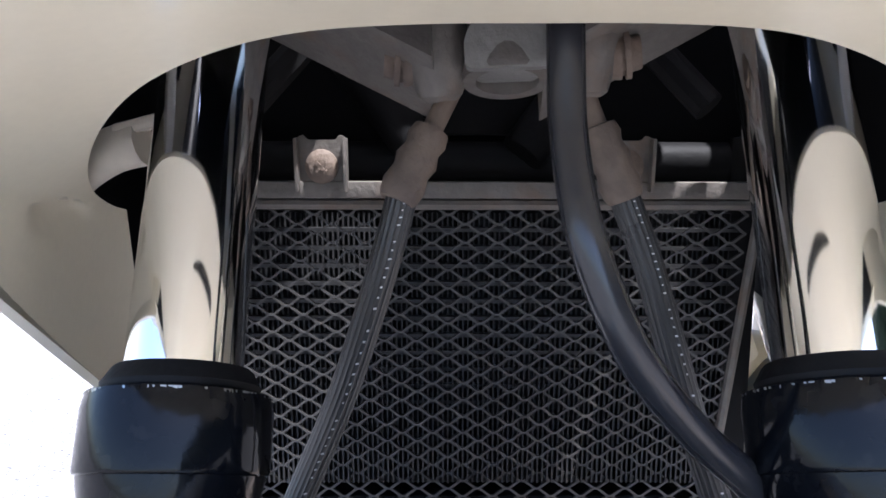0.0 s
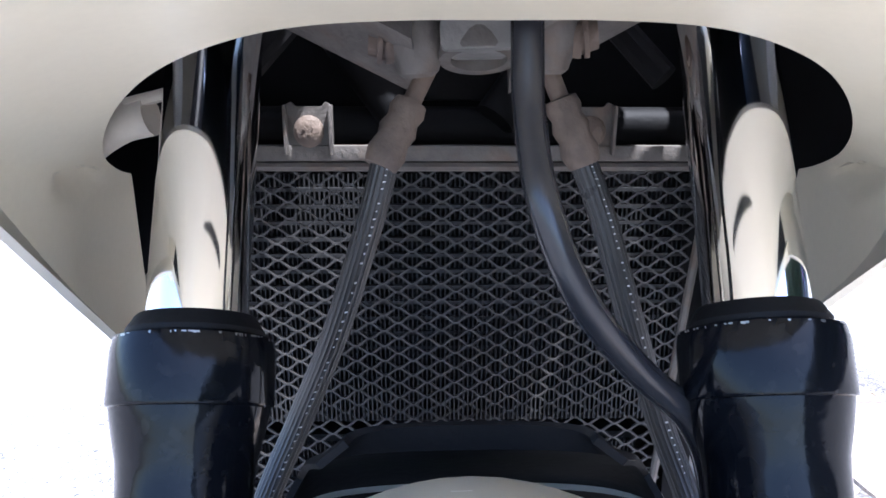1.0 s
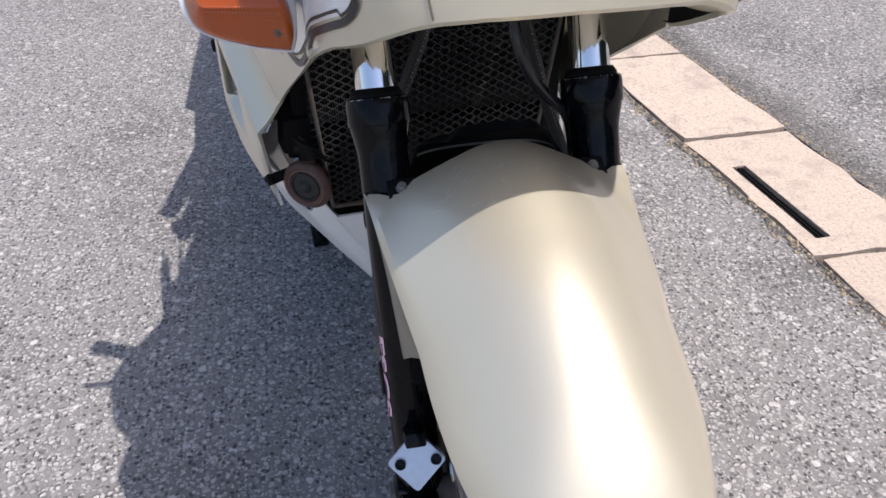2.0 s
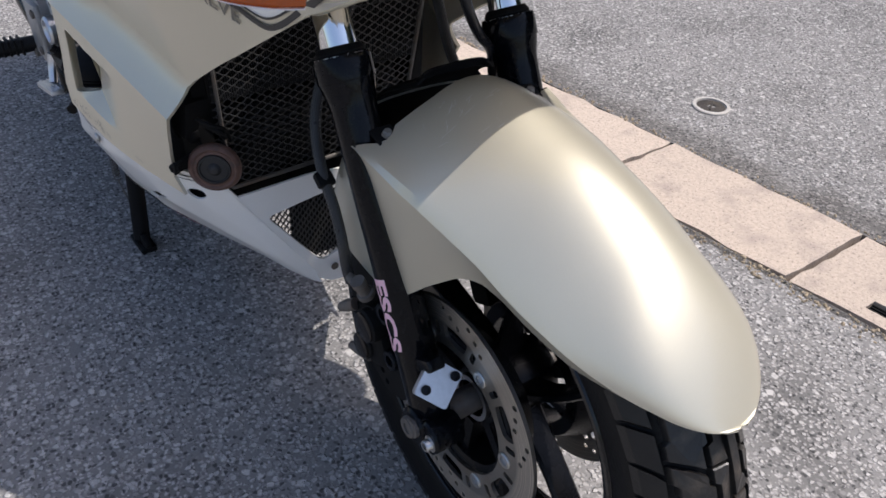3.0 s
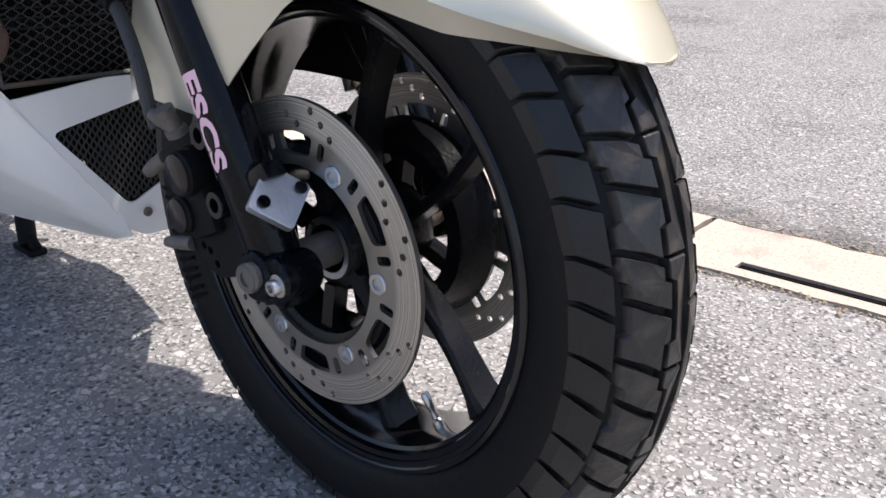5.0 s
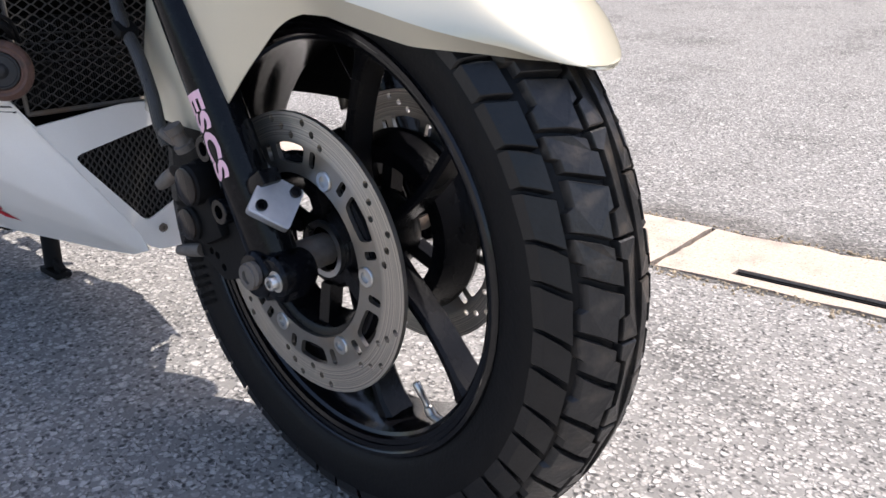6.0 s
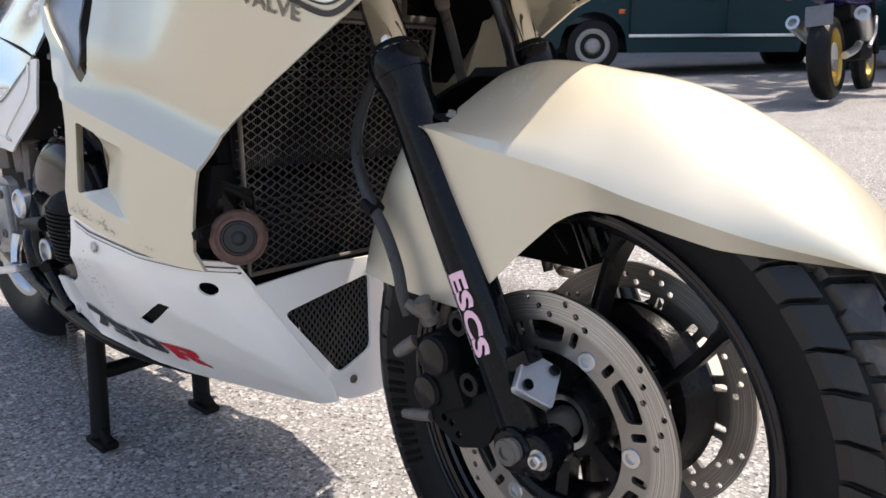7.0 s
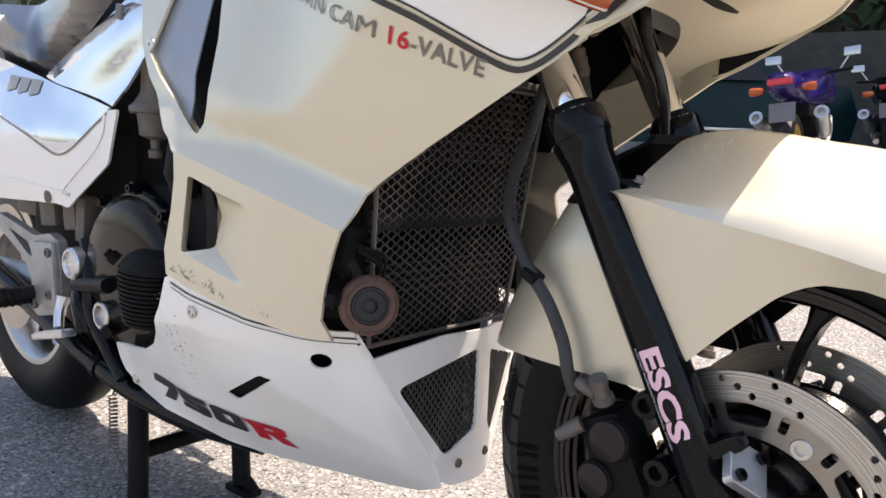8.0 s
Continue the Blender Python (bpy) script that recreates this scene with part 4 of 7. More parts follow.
def fender_skin(au, y):
    """Half width and height of the mudguard at y; au runs from 0 on the crest over 0.68 on the shoulder to 1 on the lower edge."""
    w, zs, zc, zl = fender_half(y), fender_shoulder(y), fender_top(y), fender_low(y)
    zs = max(zs, zl)
    if au <= 0.68:
        a = au / 0.68
        th = a * math.pi / 2
        soft = smooth01((-y - 0.13) / 0.10)
        bx = a ** (0.85 + 0.15 * (1 - soft))
        barrel = (w * (math.sin(th) * soft + bx * (1 - soft)), zs + (zc - zs) * (math.cos(th) ** 0.92 * soft + (1 - bx ** 1.9) * (1 - soft)))
        bell = (w * a, zs + (zc - zs) * math.cos(th) ** 1.9)
        k = smooth01((y + 0.02) / 0.13)
        x, z = (barrel[0] * (1 - k) + bell[0] * k), (barrel[1] * (1 - k) + bell[1] * k)
    else:
        k = (au - 0.68) / 0.32
        x, z = w - 0.010 * k, zs + (zl - zs) * k
    return x, z


def build_mudguard():
    bm = bmesh.new()
    ns, nu = 64, 47
    rows = []
    for i in range(ns + 1):
        t = i / ns
        row = []
        for j in range(nu):
            u = -1 + 2 * j / (nu - 1)
            au = abs(u)
            rear = table(au, (0, 0.22, 0.37, 0.44, 0.47, 0.52, 0.56, 0.59, 0.68, 1.0), (0.107, 0.109, 0.115, 0.116, 0.110, 0.108, 0.110, 0.118, 0.1235, 0.1235))
            y = -0.2602 + (rear + 0.2602) * (t ** 1.25 if t < 1 else 1)
            x, z = fender_skin(au, y)
            row.append(bm.verts.new((math.copysign(x, u) if au > 1e-6 else 0, y, z)))
        rows.append(row)
    for a, b in zip(rows, rows[1:]):
        for j in range(nu - 1):
            bm.faces.new((a[j], a[j + 1], b[j + 1], b[j]))
    bmesh.ops.remove_doubles(bm, verts=bm.verts, dist=1e-5)
    thicken(bm, 0.0014, lambda co: co - AX, 1)
    for f in bm.faces:          # the nose is painted inside as well
        if f.calc_center_median().y < -0.20:
            f.material_index = 0
    guard = part("front_mudguard", bm, M["cream"], bike, "cream painted front mudguard with fine scratches", smooth=26, lined=M["matt"])
    rnd = random.Random(14)
    bm = bmesh.new()
    for i in range(34):
        u, y, turn, long = rnd.uniform(-0.42, 0.25), rnd.gauss(0.066, 0.022), rnd.gauss(0.5, 0.5), rnd.uniform(0.004, 0.014)
        y = min(y, 0.095)
        ends = []
        for e in (-1, 1):
            uu, yy = u + e * long * math.cos(turn) * 3.0, y + e * long * math.sin(turn) * 0.5
            for f in (-1, 1):
                x, z = fender_skin(abs(uu), yy + f * 0.00022)
                ends.append(bm.verts.new((math.copysign(x, uu), yy + f * 0.00022, z + 0.0007)))
        bm.faces.new((ends[0], ends[1], ends[3], ends[2]))
    tagged(part("scratches", bm, M["scratch"], guard, "fine pale scratches in the paint", smooth=0), kind="stuff")
    # rear half, wrapped round the back of the tyre, and the dark flap above it
    for z0, z1, n, pad, mt, name, label in ((0.405, 0.572, 15, 0.0, "cream", "rear_guard", "cream rear section of the mudguard"), (0.560, 0.628, 9, 0.004, "matt", "rear_flap", "black flap behind the mudguard")):
        bm = bmesh.new()
        rings = []
        for i in range(n + 1):
            z = z0 + (z1 - z0) * i / n
            back = math.sqrt(max(0.0, (0.3205 + 0.024 * smooth01((z - 0.5) / 0.12)) ** 2 - (z - AX.z) ** 2))
            back = max(back, 0.136 - 0.06 * max(0.0, z - 0.60)) + pad
            wide = table(z, (0.405, 0.52, 0.56, 0.59, 0.61, 0.622, 0.629, 0.632), (0.098, 0.096, 0.082, 0.064, 0.054, 0.045, 0.036, 0.020))
            front = min(0.069 + 0.516 * (z - 0.427) + 0.02, back - 0.012)
            row = []
            for j in range(25):
                a = -math.pi / 2 + math.pi * j / 24
                wx = wide * math.copysign(abs(math.sin(a)) ** 0.75, math.sin(a))
                row.append((wx, front + (back - front) * abs(math.cos(a)) ** 0.62, z - (0.012 * (1 - abs(math.sin(a))) * (1 - i / n) if name == "rear_guard" else 0)))
            rings.append(row)
        ring_grid(bm, rings, closed=False, caps=False)
        thicken(bm, 0.0025, lambda co: (co.x, co.y, 0), 1)
        part(name, bm, M[mt], guard, label, lined=M["matt"])
    for s in (-1, 1):
        bm = bmesh.new()
        block(bm, (s * 0.0875, 0.117, 0.583), (0.024, 0.022, 0.003), (16, 0, 0), 0.001)
        part("mudguard_bracket", bm, M["matt"], guard)
        bm = bmesh.new()
        turned(bm, (s * 0.0870, 0.114, 0.585), (0, -0.25, 1), [(0, 0.0058), (0.0015, 0.0058), (0.0016, 0.0042), (0.0050, 0.0042), (0.0056, 0.0036)], 6)
        part("mudguard_bolt", bm, M["iron"], guard)
    return guard


build_mudguard()


# ---- fairing; built for the right side (x below 0) in the body's own frame, mirrored for the left
def side_x(y, z):
    """Half width of the upper fairing at height z: a hollow flank, a short ledge down to a crease, then upright or turning in."""
    zc, xc = 0.5265 + 0.308 * (y - 0.378), 0.226 + 0.178 * (y - 0.380)
    up = table(y, (0.15, 0.20, 0.25, 0.30, 0.37, 0.45, 0.53, 0.60, 0.85), (0.165, 0.172, 0.179, 0.186, 0.196, 0.210, 0.228, 0.240, 0.250))
    # the flank leans outwards from its lower edge
    lip = table(y, (0.162, 0.203, 0.249, 0.299, 0.366, 0.60), (0.693, 0.666, 0.636, 0.604, 0.560, 0.632))
    up += 0.28 * smooth01((y - 0.15) / 0.12) * max(0.0, min(z - lip, 0.14 - 0.10 * smooth01((y - 0.33) / 0.15)))
    up -= 0.36 * smooth01((y - 0.33) / 0.25) * max(0.0, z - 0.63) + 0.10 * max(0.0, z - 0.84)
    dz = z - zc
    if dz >= 0:
        x = up + max(0.0, xc - up) * (max(0.0, 1 - dz / 0.046) ** 1.45)
    else:
        x = xc + 0.12 * (1 - smooth01((y - 0.39) / 0.15)) * dz
    # flute that deepens towards the lower vent, with a ledge along its foot
    foot, high = 0.4506 + 0.338 * (y - 0.4883), 0.5346 + 0.30 * (y - 0.4741)
    ahead = y - (0.4883 - 0.17 * (z - 0.4506))
    deep = 0.020 * smooth01(ahead / 0.085) ** 0.8
    x -= max(0.0, min(deep, 1.1 * (z - foot), 0.5 * (high - z) + 0.002 * smooth01((high - z) / 0.004))) * smooth01((0.574 - y) / 0.022)
    # raised border round the upper vent
    return x + 0.005 * smooth01((y - 0.508) / 0.016) * smooth01((z - 0.600) / 0.016)


def side_pt(y, z, lift=0.0):
    return (-(side_x(y, z) + lift), y, z)


COWL = [(0.388, 0.408), (0.401, 0.428), (0.392, 0.464), (0.377, 0.505), (0.368, 0.5240), (0.361, 0.5585), (0.352, 0.567), (0.299, 0.604), (0.249, 0.636), (0.203, 0.666), (0.162, 0.693), (0.1475, 0.7025),
        (0.1475, 0.960), (0.50, 0.945), (0.700, 0.835), (0.738, 0.780), (0.700, 0.711), (0.640, 0.644), (0.588, 0.588), (0.588, 0.560), (0.593, 0.526), (0.604, 0.482), (0.602, 0.453), (0.554, 0.4375), (0.515, 0.4270),
        (0.461, 0.4130), (0.421, 0.4070)]
VENT_HIGH = rounded([(0.568, 0.608), (0.560, 0.634), (0.558, 0.663), (0.566, 0.715), (0.578, 0.757), (0.588, 0.830), (0.670, 0.830), (0.671, 0.763), (0.681, 0.702), (0.623, 0.654)], 0.006, 3)
VENT_LOW = rounded([(0.568, 0.566), (0.530, 0.553), (0.549, 0.486), (0.579, 0.480)], 0.006, 3)


def arc_path(pts, width):
    """A band of even width along a path, as a polygon."""
    pts = [Vector(p) for p in pts]
    a, b = [], []
    for i, p in enumerate(pts):
        d = (pts[min(i + 1, len(pts) - 1)] - pts[max(i - 1, 0)]).normalized()
        nrm = Vector((-d.y, d.x)) * width / 2
        a.append(tuple((p + nrm).to_2d()))
        b.append(tuple((p - nrm).to_2d()))
    return a + b[::-1]


STRIPE = [(0.60, 0.860), (0.41, 0.775), (0.306, 0.728), (0.268, 0.708), (0.234, 0.688), (0.214, 0.6785), (0.199, 0.6775), (0.182, 0.685), (0.163, 0.6985), (0.1475, 0.711)]


def build_side(m, s):
    panel = part("side_fairing", sheet(COWL, [VENT_HIGH, VENT_LOW], lambda u, v: side_pt(u, v), 0.009, 0.004, creases=[[(0.30, 0.5025), (0.62, 0.6010)], [(0.30, 0.5485), (0.62, 0.6470)], [(0.484, 0.4492), (0.590, 0.4850)], [(0.484, 0.4500), (0.560, 0.4935)], [(0.470, 0.5334), (0.585, 0.5679)]]), M["cream"], bike,
                 "cream side fairing with two vents and chipped edges", m, smooth=28)
    # white field over the cream, framed by two dark lines
    white = [(p[0], p[1] + 0.008) for p in STRIPE[::-1]] + [(0.60, 0.955), (0.1475, 0.955)]
    part("white_field", sheet(white, [VENT_HIGH], lambda u, v: side_pt(u, v, 0.0012), 0.014, 0), M["white"], panel, "white painted upper area", m, smooth=28)
    path = [tuple(p.to_2d()) for p in spline([(*p, 0) for p in STRIPE], 5)]
    part("pinstripe", sheet(arc_path(path, 0.0056), [VENT_HIGH], lambda u, v: side_pt(u, v, 0.0016), 0.006, 0), M["decal_dark"], panel, "dark brown pinstripe", m, smooth=0)
    thin = [(p[0], p[1] + 0.0085) for p in path]
    part("pinstripe", sheet(arc_path(thin, 0.0022), [VENT_HIGH], lambda u, v: side_pt(u, v, 0.0020), 0.006, 0), M["decal_dark"], panel, "dark brown pinstripe", m, smooth=0)
    # lining of the vents
    bm = bmesh.new()
    for loop, deep in ((VENT_LOW, 0.010), (VENT_HIGH, 0.012)):
        a = [bm.verts.new(side_pt(y, z, -0.002)) for y, z in loop]
        b = [bm.verts.new((-(side_x(y, z) - deep), y + 0.004, z)) for y, z in loop]
        for i in range(len(loop)):
            j = (i + 1) % len(loop)
            bm.faces.new((a[i], a[j], b[j], b[i]))
    bmesh.ops.solidify(bm, geom=list(bm.faces), thickness=0.0015)
    part("vent_lining", bm, M["cream"], panel, m=m)
    bm = sheet([(0.545, 0.595), (0.550, 0.85), (0.75, 0.85), (0.70, 0.70), (0.575, 0.605)], [], lambda u, v: (-(side_x(u, v) - 0.034), u, v), 0.03, 0.002)
    part("vent_screen", bm, M["matt"], panel, "black duct wall behind the vent", m)
    bm = sheet([(0.590, 0.620), (0.602, 0.740), (0.612, 0.84), (0.70, 0.84), (0.70, 0.70), (0.64, 0.648)], [], lambda u, v: (-(side_x(u, v) - 0.009), u, v), 0.03, 0.002)
    part("duct_plate", bm, M["ductgrey"], panel, "grey satin inner duct plate", m)
    bm = bmesh.new()
    for y, w in ((0.548, 0.010), (0.562, 0.006)):
        block(bm, (-0.222, y, 0.525), (0.012, w, 0.09), (-22, 0, 0), 0.002)
    block(bm, (-0.208, 0.550, 0.522), (0.004, 0.11, 0.11), None, 0.001)
    part("vent_screen", bm, M["matt"], panel, "black duct ribs behind the lower vent", m)
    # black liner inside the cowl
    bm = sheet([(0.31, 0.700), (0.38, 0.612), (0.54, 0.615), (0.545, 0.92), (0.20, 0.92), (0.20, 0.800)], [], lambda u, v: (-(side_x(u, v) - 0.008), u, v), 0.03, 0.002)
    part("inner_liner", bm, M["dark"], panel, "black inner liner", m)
    # screws
    for y, z in ((0.682, 0.7105),):
        bm = bmesh.new()
        turned(bm, side_pt(y, z, -0.001), (-1, 0, 0), [(0, 0.0070), (0.002, 0.0070), (0.0034, 0.0055), (0.0034, 0.0022), (0.002, 0.002), (0.002, 0.0003)], 18)
        part("fairing_screw", bm, M["steel"], panel, m=m)
    # worn chips along the lower edge
    rnd = random.Random(3)
    bm = bmesh.new()
    for i in range(90):
        y = rnd.choice((0.595, 0.575, 0.57, 0.562, 0.535, 0.528, 0.47)) + rnd.gauss(0, 0.006)
        z = table(y, (0.388, 0.461, 0.554, 0.602), (0.408, 0.413, 0.4375, 0.453)) + 0.008 + abs(rnd.gauss(0, 0.006))
        w, h = rnd.uniform(0.0002, 0.0006), rnd.uniform(0.0004, 0.0018)
        vs = [bm.verts.new(side_pt(y + a * w, z + b * h, 0.0006)) for a, b in ((-1, -1), (1, -0.7), (0.7, 1), (-0.6, 0.8))]
        bm.faces.new(vs)
    tagged(part("scraped_edge", bm, M["decal_grey"], panel, "scraped paint along the lower edge", m, smooth=0), kind="stuff")
    ob = panel
    if s < 0:
        def lay(u, v):
            y, z = 0.475 - u * 0.943 - v * 0.333, 0.7550 - u * 0.333 + v * 0.943
            x, yy, zz = side_pt(y, z, 0.0018)
            return m @ Vector((x, yy, zz))
        w = 0.0
        for text, u0, mt, name in (("TWIN CAM", 0.0, "decal_grey", 0.156), ("16", 0.1675, "decal_red", 0.0195), ("-VALVE", 0.1885, "decal_grey", 0.066)):
            lettering(text, 0.0215, lambda u, v, o=u0: lay(u + o, v), panel, M[mt], "decal", 1.04, "capital lettering", width=name, bold=0.0 if "M" in text else 0.0004, shear=-0.05)
    return panel


build_side(BODY, -1)
build_side(LEFT, 1)


# ---- nose
def nose_pt(a, z, lift=0.0):
    """Plan curve of the nose: a from 0 (middle) to 90 degrees (joins the side); z height."""
    xs = side_x(0.15, max(z, 0.70))
    front = 0.004 + 0.16 * max(0.0, z - 0.80) + 0.9 * max(0.0, z - 0.86) ** 2
    sa, ca = math.sin(radians(a)), math.cos(radians(a))
    return Vector(((xs + lift) * sa ** 0.70 if sa > 0 else 0.0, front + (0.150 - front) * (1 - ca ** 0.70) - lift * ca, z))


def nose_set(p):
    """The nose reaches a little lower and further ahead than the flanks."""
    k = max(0.0, min(1.0, (0.150 - p[1]) / 0.11))
    return across(p) + Vector((0, -0.020, -0.011)) * k


def lip_z(a):
    return table(a, (0, 15, 26, 32, 38, 44.5, 49.5, 54, 64, 72, 80, 86, 90), (0.7958, 0.7945, 0.7915, 0.7878, 0.7825, 0.7760, 0.7705, 0.7655, 0.7545, 0.7420, 0.7265, 0.7125, 0.7022))


def build_nose():
    bm = bmesh.new()
    angs = [-90 + 180 * i / 72 for i in range(73)]

    def col(a):
        z0 = lip_z(abs(a))
        lamp = abs(a) < 32
        zs = [z0, z0 + 0.004, z0 + 0.012] + [z0 + 0.012 + (0.828 - z0 - 0.012) * k / 4 for k in range(1, 5)] + [0.828 + (0.930 - 0.828) * k / 8 for k in range(1, 9)] + [0.945, 0.96]
        return zs
    grid = []
    for a in angs:
        colv = []
        for k, z in enumerate(col(a)):
            p = nose_pt(abs(a), z)
            if k == 0:
                p.y += 0.004
                p.x -= 0.002
            colv.append(bm.verts.new((math.copysign(p.x, a) if p.x else 0, p.y, p.z)))
        grid.append(colv)
    for i in range(len(angs) - 1):
        for k in range(len(grid[0]) - 1):
            if abs(angs[i]) < 37.6 and abs(angs[i + 1]) < 37.6 and 6 <= k < 14:
                continue
            bm.faces.new((grid[i][k], grid[i + 1][k], grid[i + 1][k + 1], grid[i][k + 1]))
    thicken(bm, 0.004, lambda co: (co.x, co.y - 0.2, 0), 1)
    nose = part("nose_fairing", bm, M["cream"], bike, "cream nose fairing round the headlamp", nose_set, smooth=32, lined=M["matt"])
    # bracket inside the nose, pale in place of the sun falling on it
    for s in (-1,):
        bm = bmesh.new()
        tube(bm, [(s * 0.178, 0.262, 0.700), (s * 0.166, 0.256, 0.709), (s * 0.152, 0.252, 0.716), (s * 0.138, 0.250, 0.719)], 0.009, 12, 3)
        block(bm, (s * 0.137, 0.250, 0.726), (0.022, 0.012, 0.005), (0, s * 12, 0), 0.002)
        part("signal_mount", bm, M["mount"], nose, "bracket inside the nose, coloured pale as if sunlit", BODY)
    # panel seams
    for s in (-1, 1):
        bm = bmesh.new()
        pts = []
        for k in range(9):
            z = 0.797 + (0.826 - 0.797) * k / 8
            p = nose_pt(27.0 + 2.2 * k / 8, z, 0.0006)
            pts.append((s * p.x, p.y, p.z))
        tube(bm, pts, 0.0008, 6, 1)
        part("panel_seam", bm, M["decal_grey"], nose, m=nose_set)
        # white field at the flank with the dark line turning round it
        path = [(89.9, 0.7100), (86.5, 0.7265), (82, 0.7410), (75.5, 0.755), (64, 0.773), (56, 0.784), (51.3, 0.795), (50.3, 0.805), (52.5, 0.815), (57, 0.824), (62, 0.838), (66, 0.862), (69, 0.900), (71, 0.955)]
        fine = spline([(p[0], p[1], 0) for p in path], 4)
        for dz, da, wd, lf in ((0.0, 0, 0.0028, 0.0016), (0.0078, 1.0, 0.0011, 0.0019)):
            bm = bmesh.new()
            prev = None
            for i, q in enumerate(fine):
                d = (fine[min(i + 1, len(fine) - 1)] - fine[max(i - 1, 0)])
                d2 = Vector((d.x * 0.0035, d.y)).normalized()
                nn = Vector((-d2.y, d2.x))
                two = []
                for e in (-1, 1):
                    a, z = q.x + da + nn.x * e * wd / 0.0035, q.y + dz * (1 if i < 20 else 0.4) + nn.y * e * wd
                    p = nose_pt(min(89.9, max(0, a)), z, lf)
                    two.append(bm.verts.new((s * p.x, p.y, p.z)))
                if prev:
                    bm.faces.new((prev[0], prev[1], two[1], two[0]))
                prev = two
            part("pinstripe", bm, M["decal_dark"], nose, "dark brown pinstripe", nose_set, smooth=0)
        bm = bmesh.new()
        prev = None
        for i, q in enumerate(fine):
            low = nose_pt(min(89.9, q.x + 1.0), q.y + 0.004, 0.0011)
            rowp = [low] + [nose_pt(min(89.9, q.x + 1.0 + (89.9 - q.x - 1.0) * k / 6), q.y + 0.004, 0.0011) for k in range(1, 7)]
            row = [bm.verts.new((s * p.x, p.y, p.z)) for p in rowp]
            if prev:
                for k in range(6):
                    bm.faces.new((prev[k], prev[k + 1], row[k + 1], row[k]))
            prev = row
        part("white_field", bm, M["white"], nose, "white painted area", nose_set, smooth=0)
    # headlamp: ribbed glass over a bright bowl
    lampw = nose_pt(37.5, 0.86).x - 0.002
    bm = bmesh.new()
    n = 156
    rows = []
    for i in range(n + 1):
        u = -1 + 2 * i / n
        rib = 0.0015 * (i % 2)
        row = []
        for k in range(13):
            t = k / 12
            z = 0.8285 + (0.926 - 0.8285) * t
            edge = max(abs(u) - 0.93, 0) / 0.07
            y = nose_pt(0, z).y + 0.002 + 0.012 * abs(u) ** 3 - rib * smooth01((t - 0.05) / 0.08) * (1 if k not in (0, 12) else 0)
            row.append(bm.verts.new((u * lampw, y, z + 0.010 * (abs(u) ** 10) * (1 if t < 0.5 else -1))))
        rows.append(row)
    for a, b in zip(rows, rows[1:]):
        for k in range(12):
            bm.faces.new((a[k], a[k + 1], b[k + 1], b[k]))
    # smooth inner face of the glass, and its edge
    inner = [[bm.verts.new((v.co.x, nose_pt(0, v.co.z).y + 0.005 + 0.012 * abs(v.co.x / lampw) ** 3, v.co.z)) for v in row] for row in rows]
    for a, b in zip(inner, inner[1:]):
        for k in range(12):
            bm.faces.new((b[k], b[k + 1], a[k + 1], a[k]))
    for k in range(12):
        bm.faces.new((rows[0][k + 1], rows[0][k], inner[0][k], inner[0][k + 1]))
        bm.faces.new((rows[-1][k], rows[-1][k + 1], inner[-1][k + 1], inner[-1][k]))
    for i in range(n):
        bm.faces.new((rows[i][0], rows[i + 1][0], inner[i + 1][0], inner[i][0]))
        bm.faces.new((rows[i + 1][12], rows[i][12], inner[i][12], inner[i + 1][12]))
    bmesh.ops.recalc_face_normals(bm, faces=bm.faces)
    lens = part("headlamp", bm, M["glass"], bike, "wide rectangular headlamp with fluted glass", nose_set, smooth=25)
    lens.visible_shadow = False
    bm = bmesh.new()
    rings = []
    for d, sc in ((0.006, 1.0), (0.010, 0.97), (0.040, 0.75), (0.055, 0.42)):
        ring = []
        for p in rounded([(-lampw, 0.831), (lampw, 0.831), (lampw, 0.926), (-lampw, 0.926)], 0.012, 4):
            ring.append((p[0] * sc, nose_pt(0, 0.88).y + 0.008 + d, 0.881 + (p[1] - 0.881) * sc))
        rings.append(ring)
    ring_grid(bm, rings, caps=False)
    bm.faces.new([v for v in list(bm.verts)[-len(rings[0]):]])
    part("reflector", bm, M["chrome"], lens, "bright reflector bowl", nose_set)
    bm = bmesh.new()
    loop = rounded([(-lampw - 0.001, 0.828), (lampw + 0.001, 0.828), (lampw + 0.001, 0.931), (-lampw - 0.001, 0.931)], 0.010, 4)
    tube(bm, [(p[0], nose_pt(0, p[1]).y + 0.0035 + 0.012 * abs(p[0] / lampw) ** 3, p[1]) for p in loop + loop[:1]], 0.0012, 6, 1)
    part("rim_gasket", bm, M["white"], lens, m=nose_set)
    return nose


build_nose()


# ---- inner lining under the nose, round an oval opening for the fork
OVAL = [(0.0, 0.160, 0.7475), (0.031, 0.161, 0.7475), (0.062, 0.164, 0.746), (0.088, 0.172, 0.7415), (0.112, 0.184, 0.7335), (0.132, 0.202, 0.7225), (0.148, 0.224, 0.7095),
        (0.160, 0.252, 0.6975), (0.167, 0.284, 0.6885), (0.168, 0.302, 0.6845)]


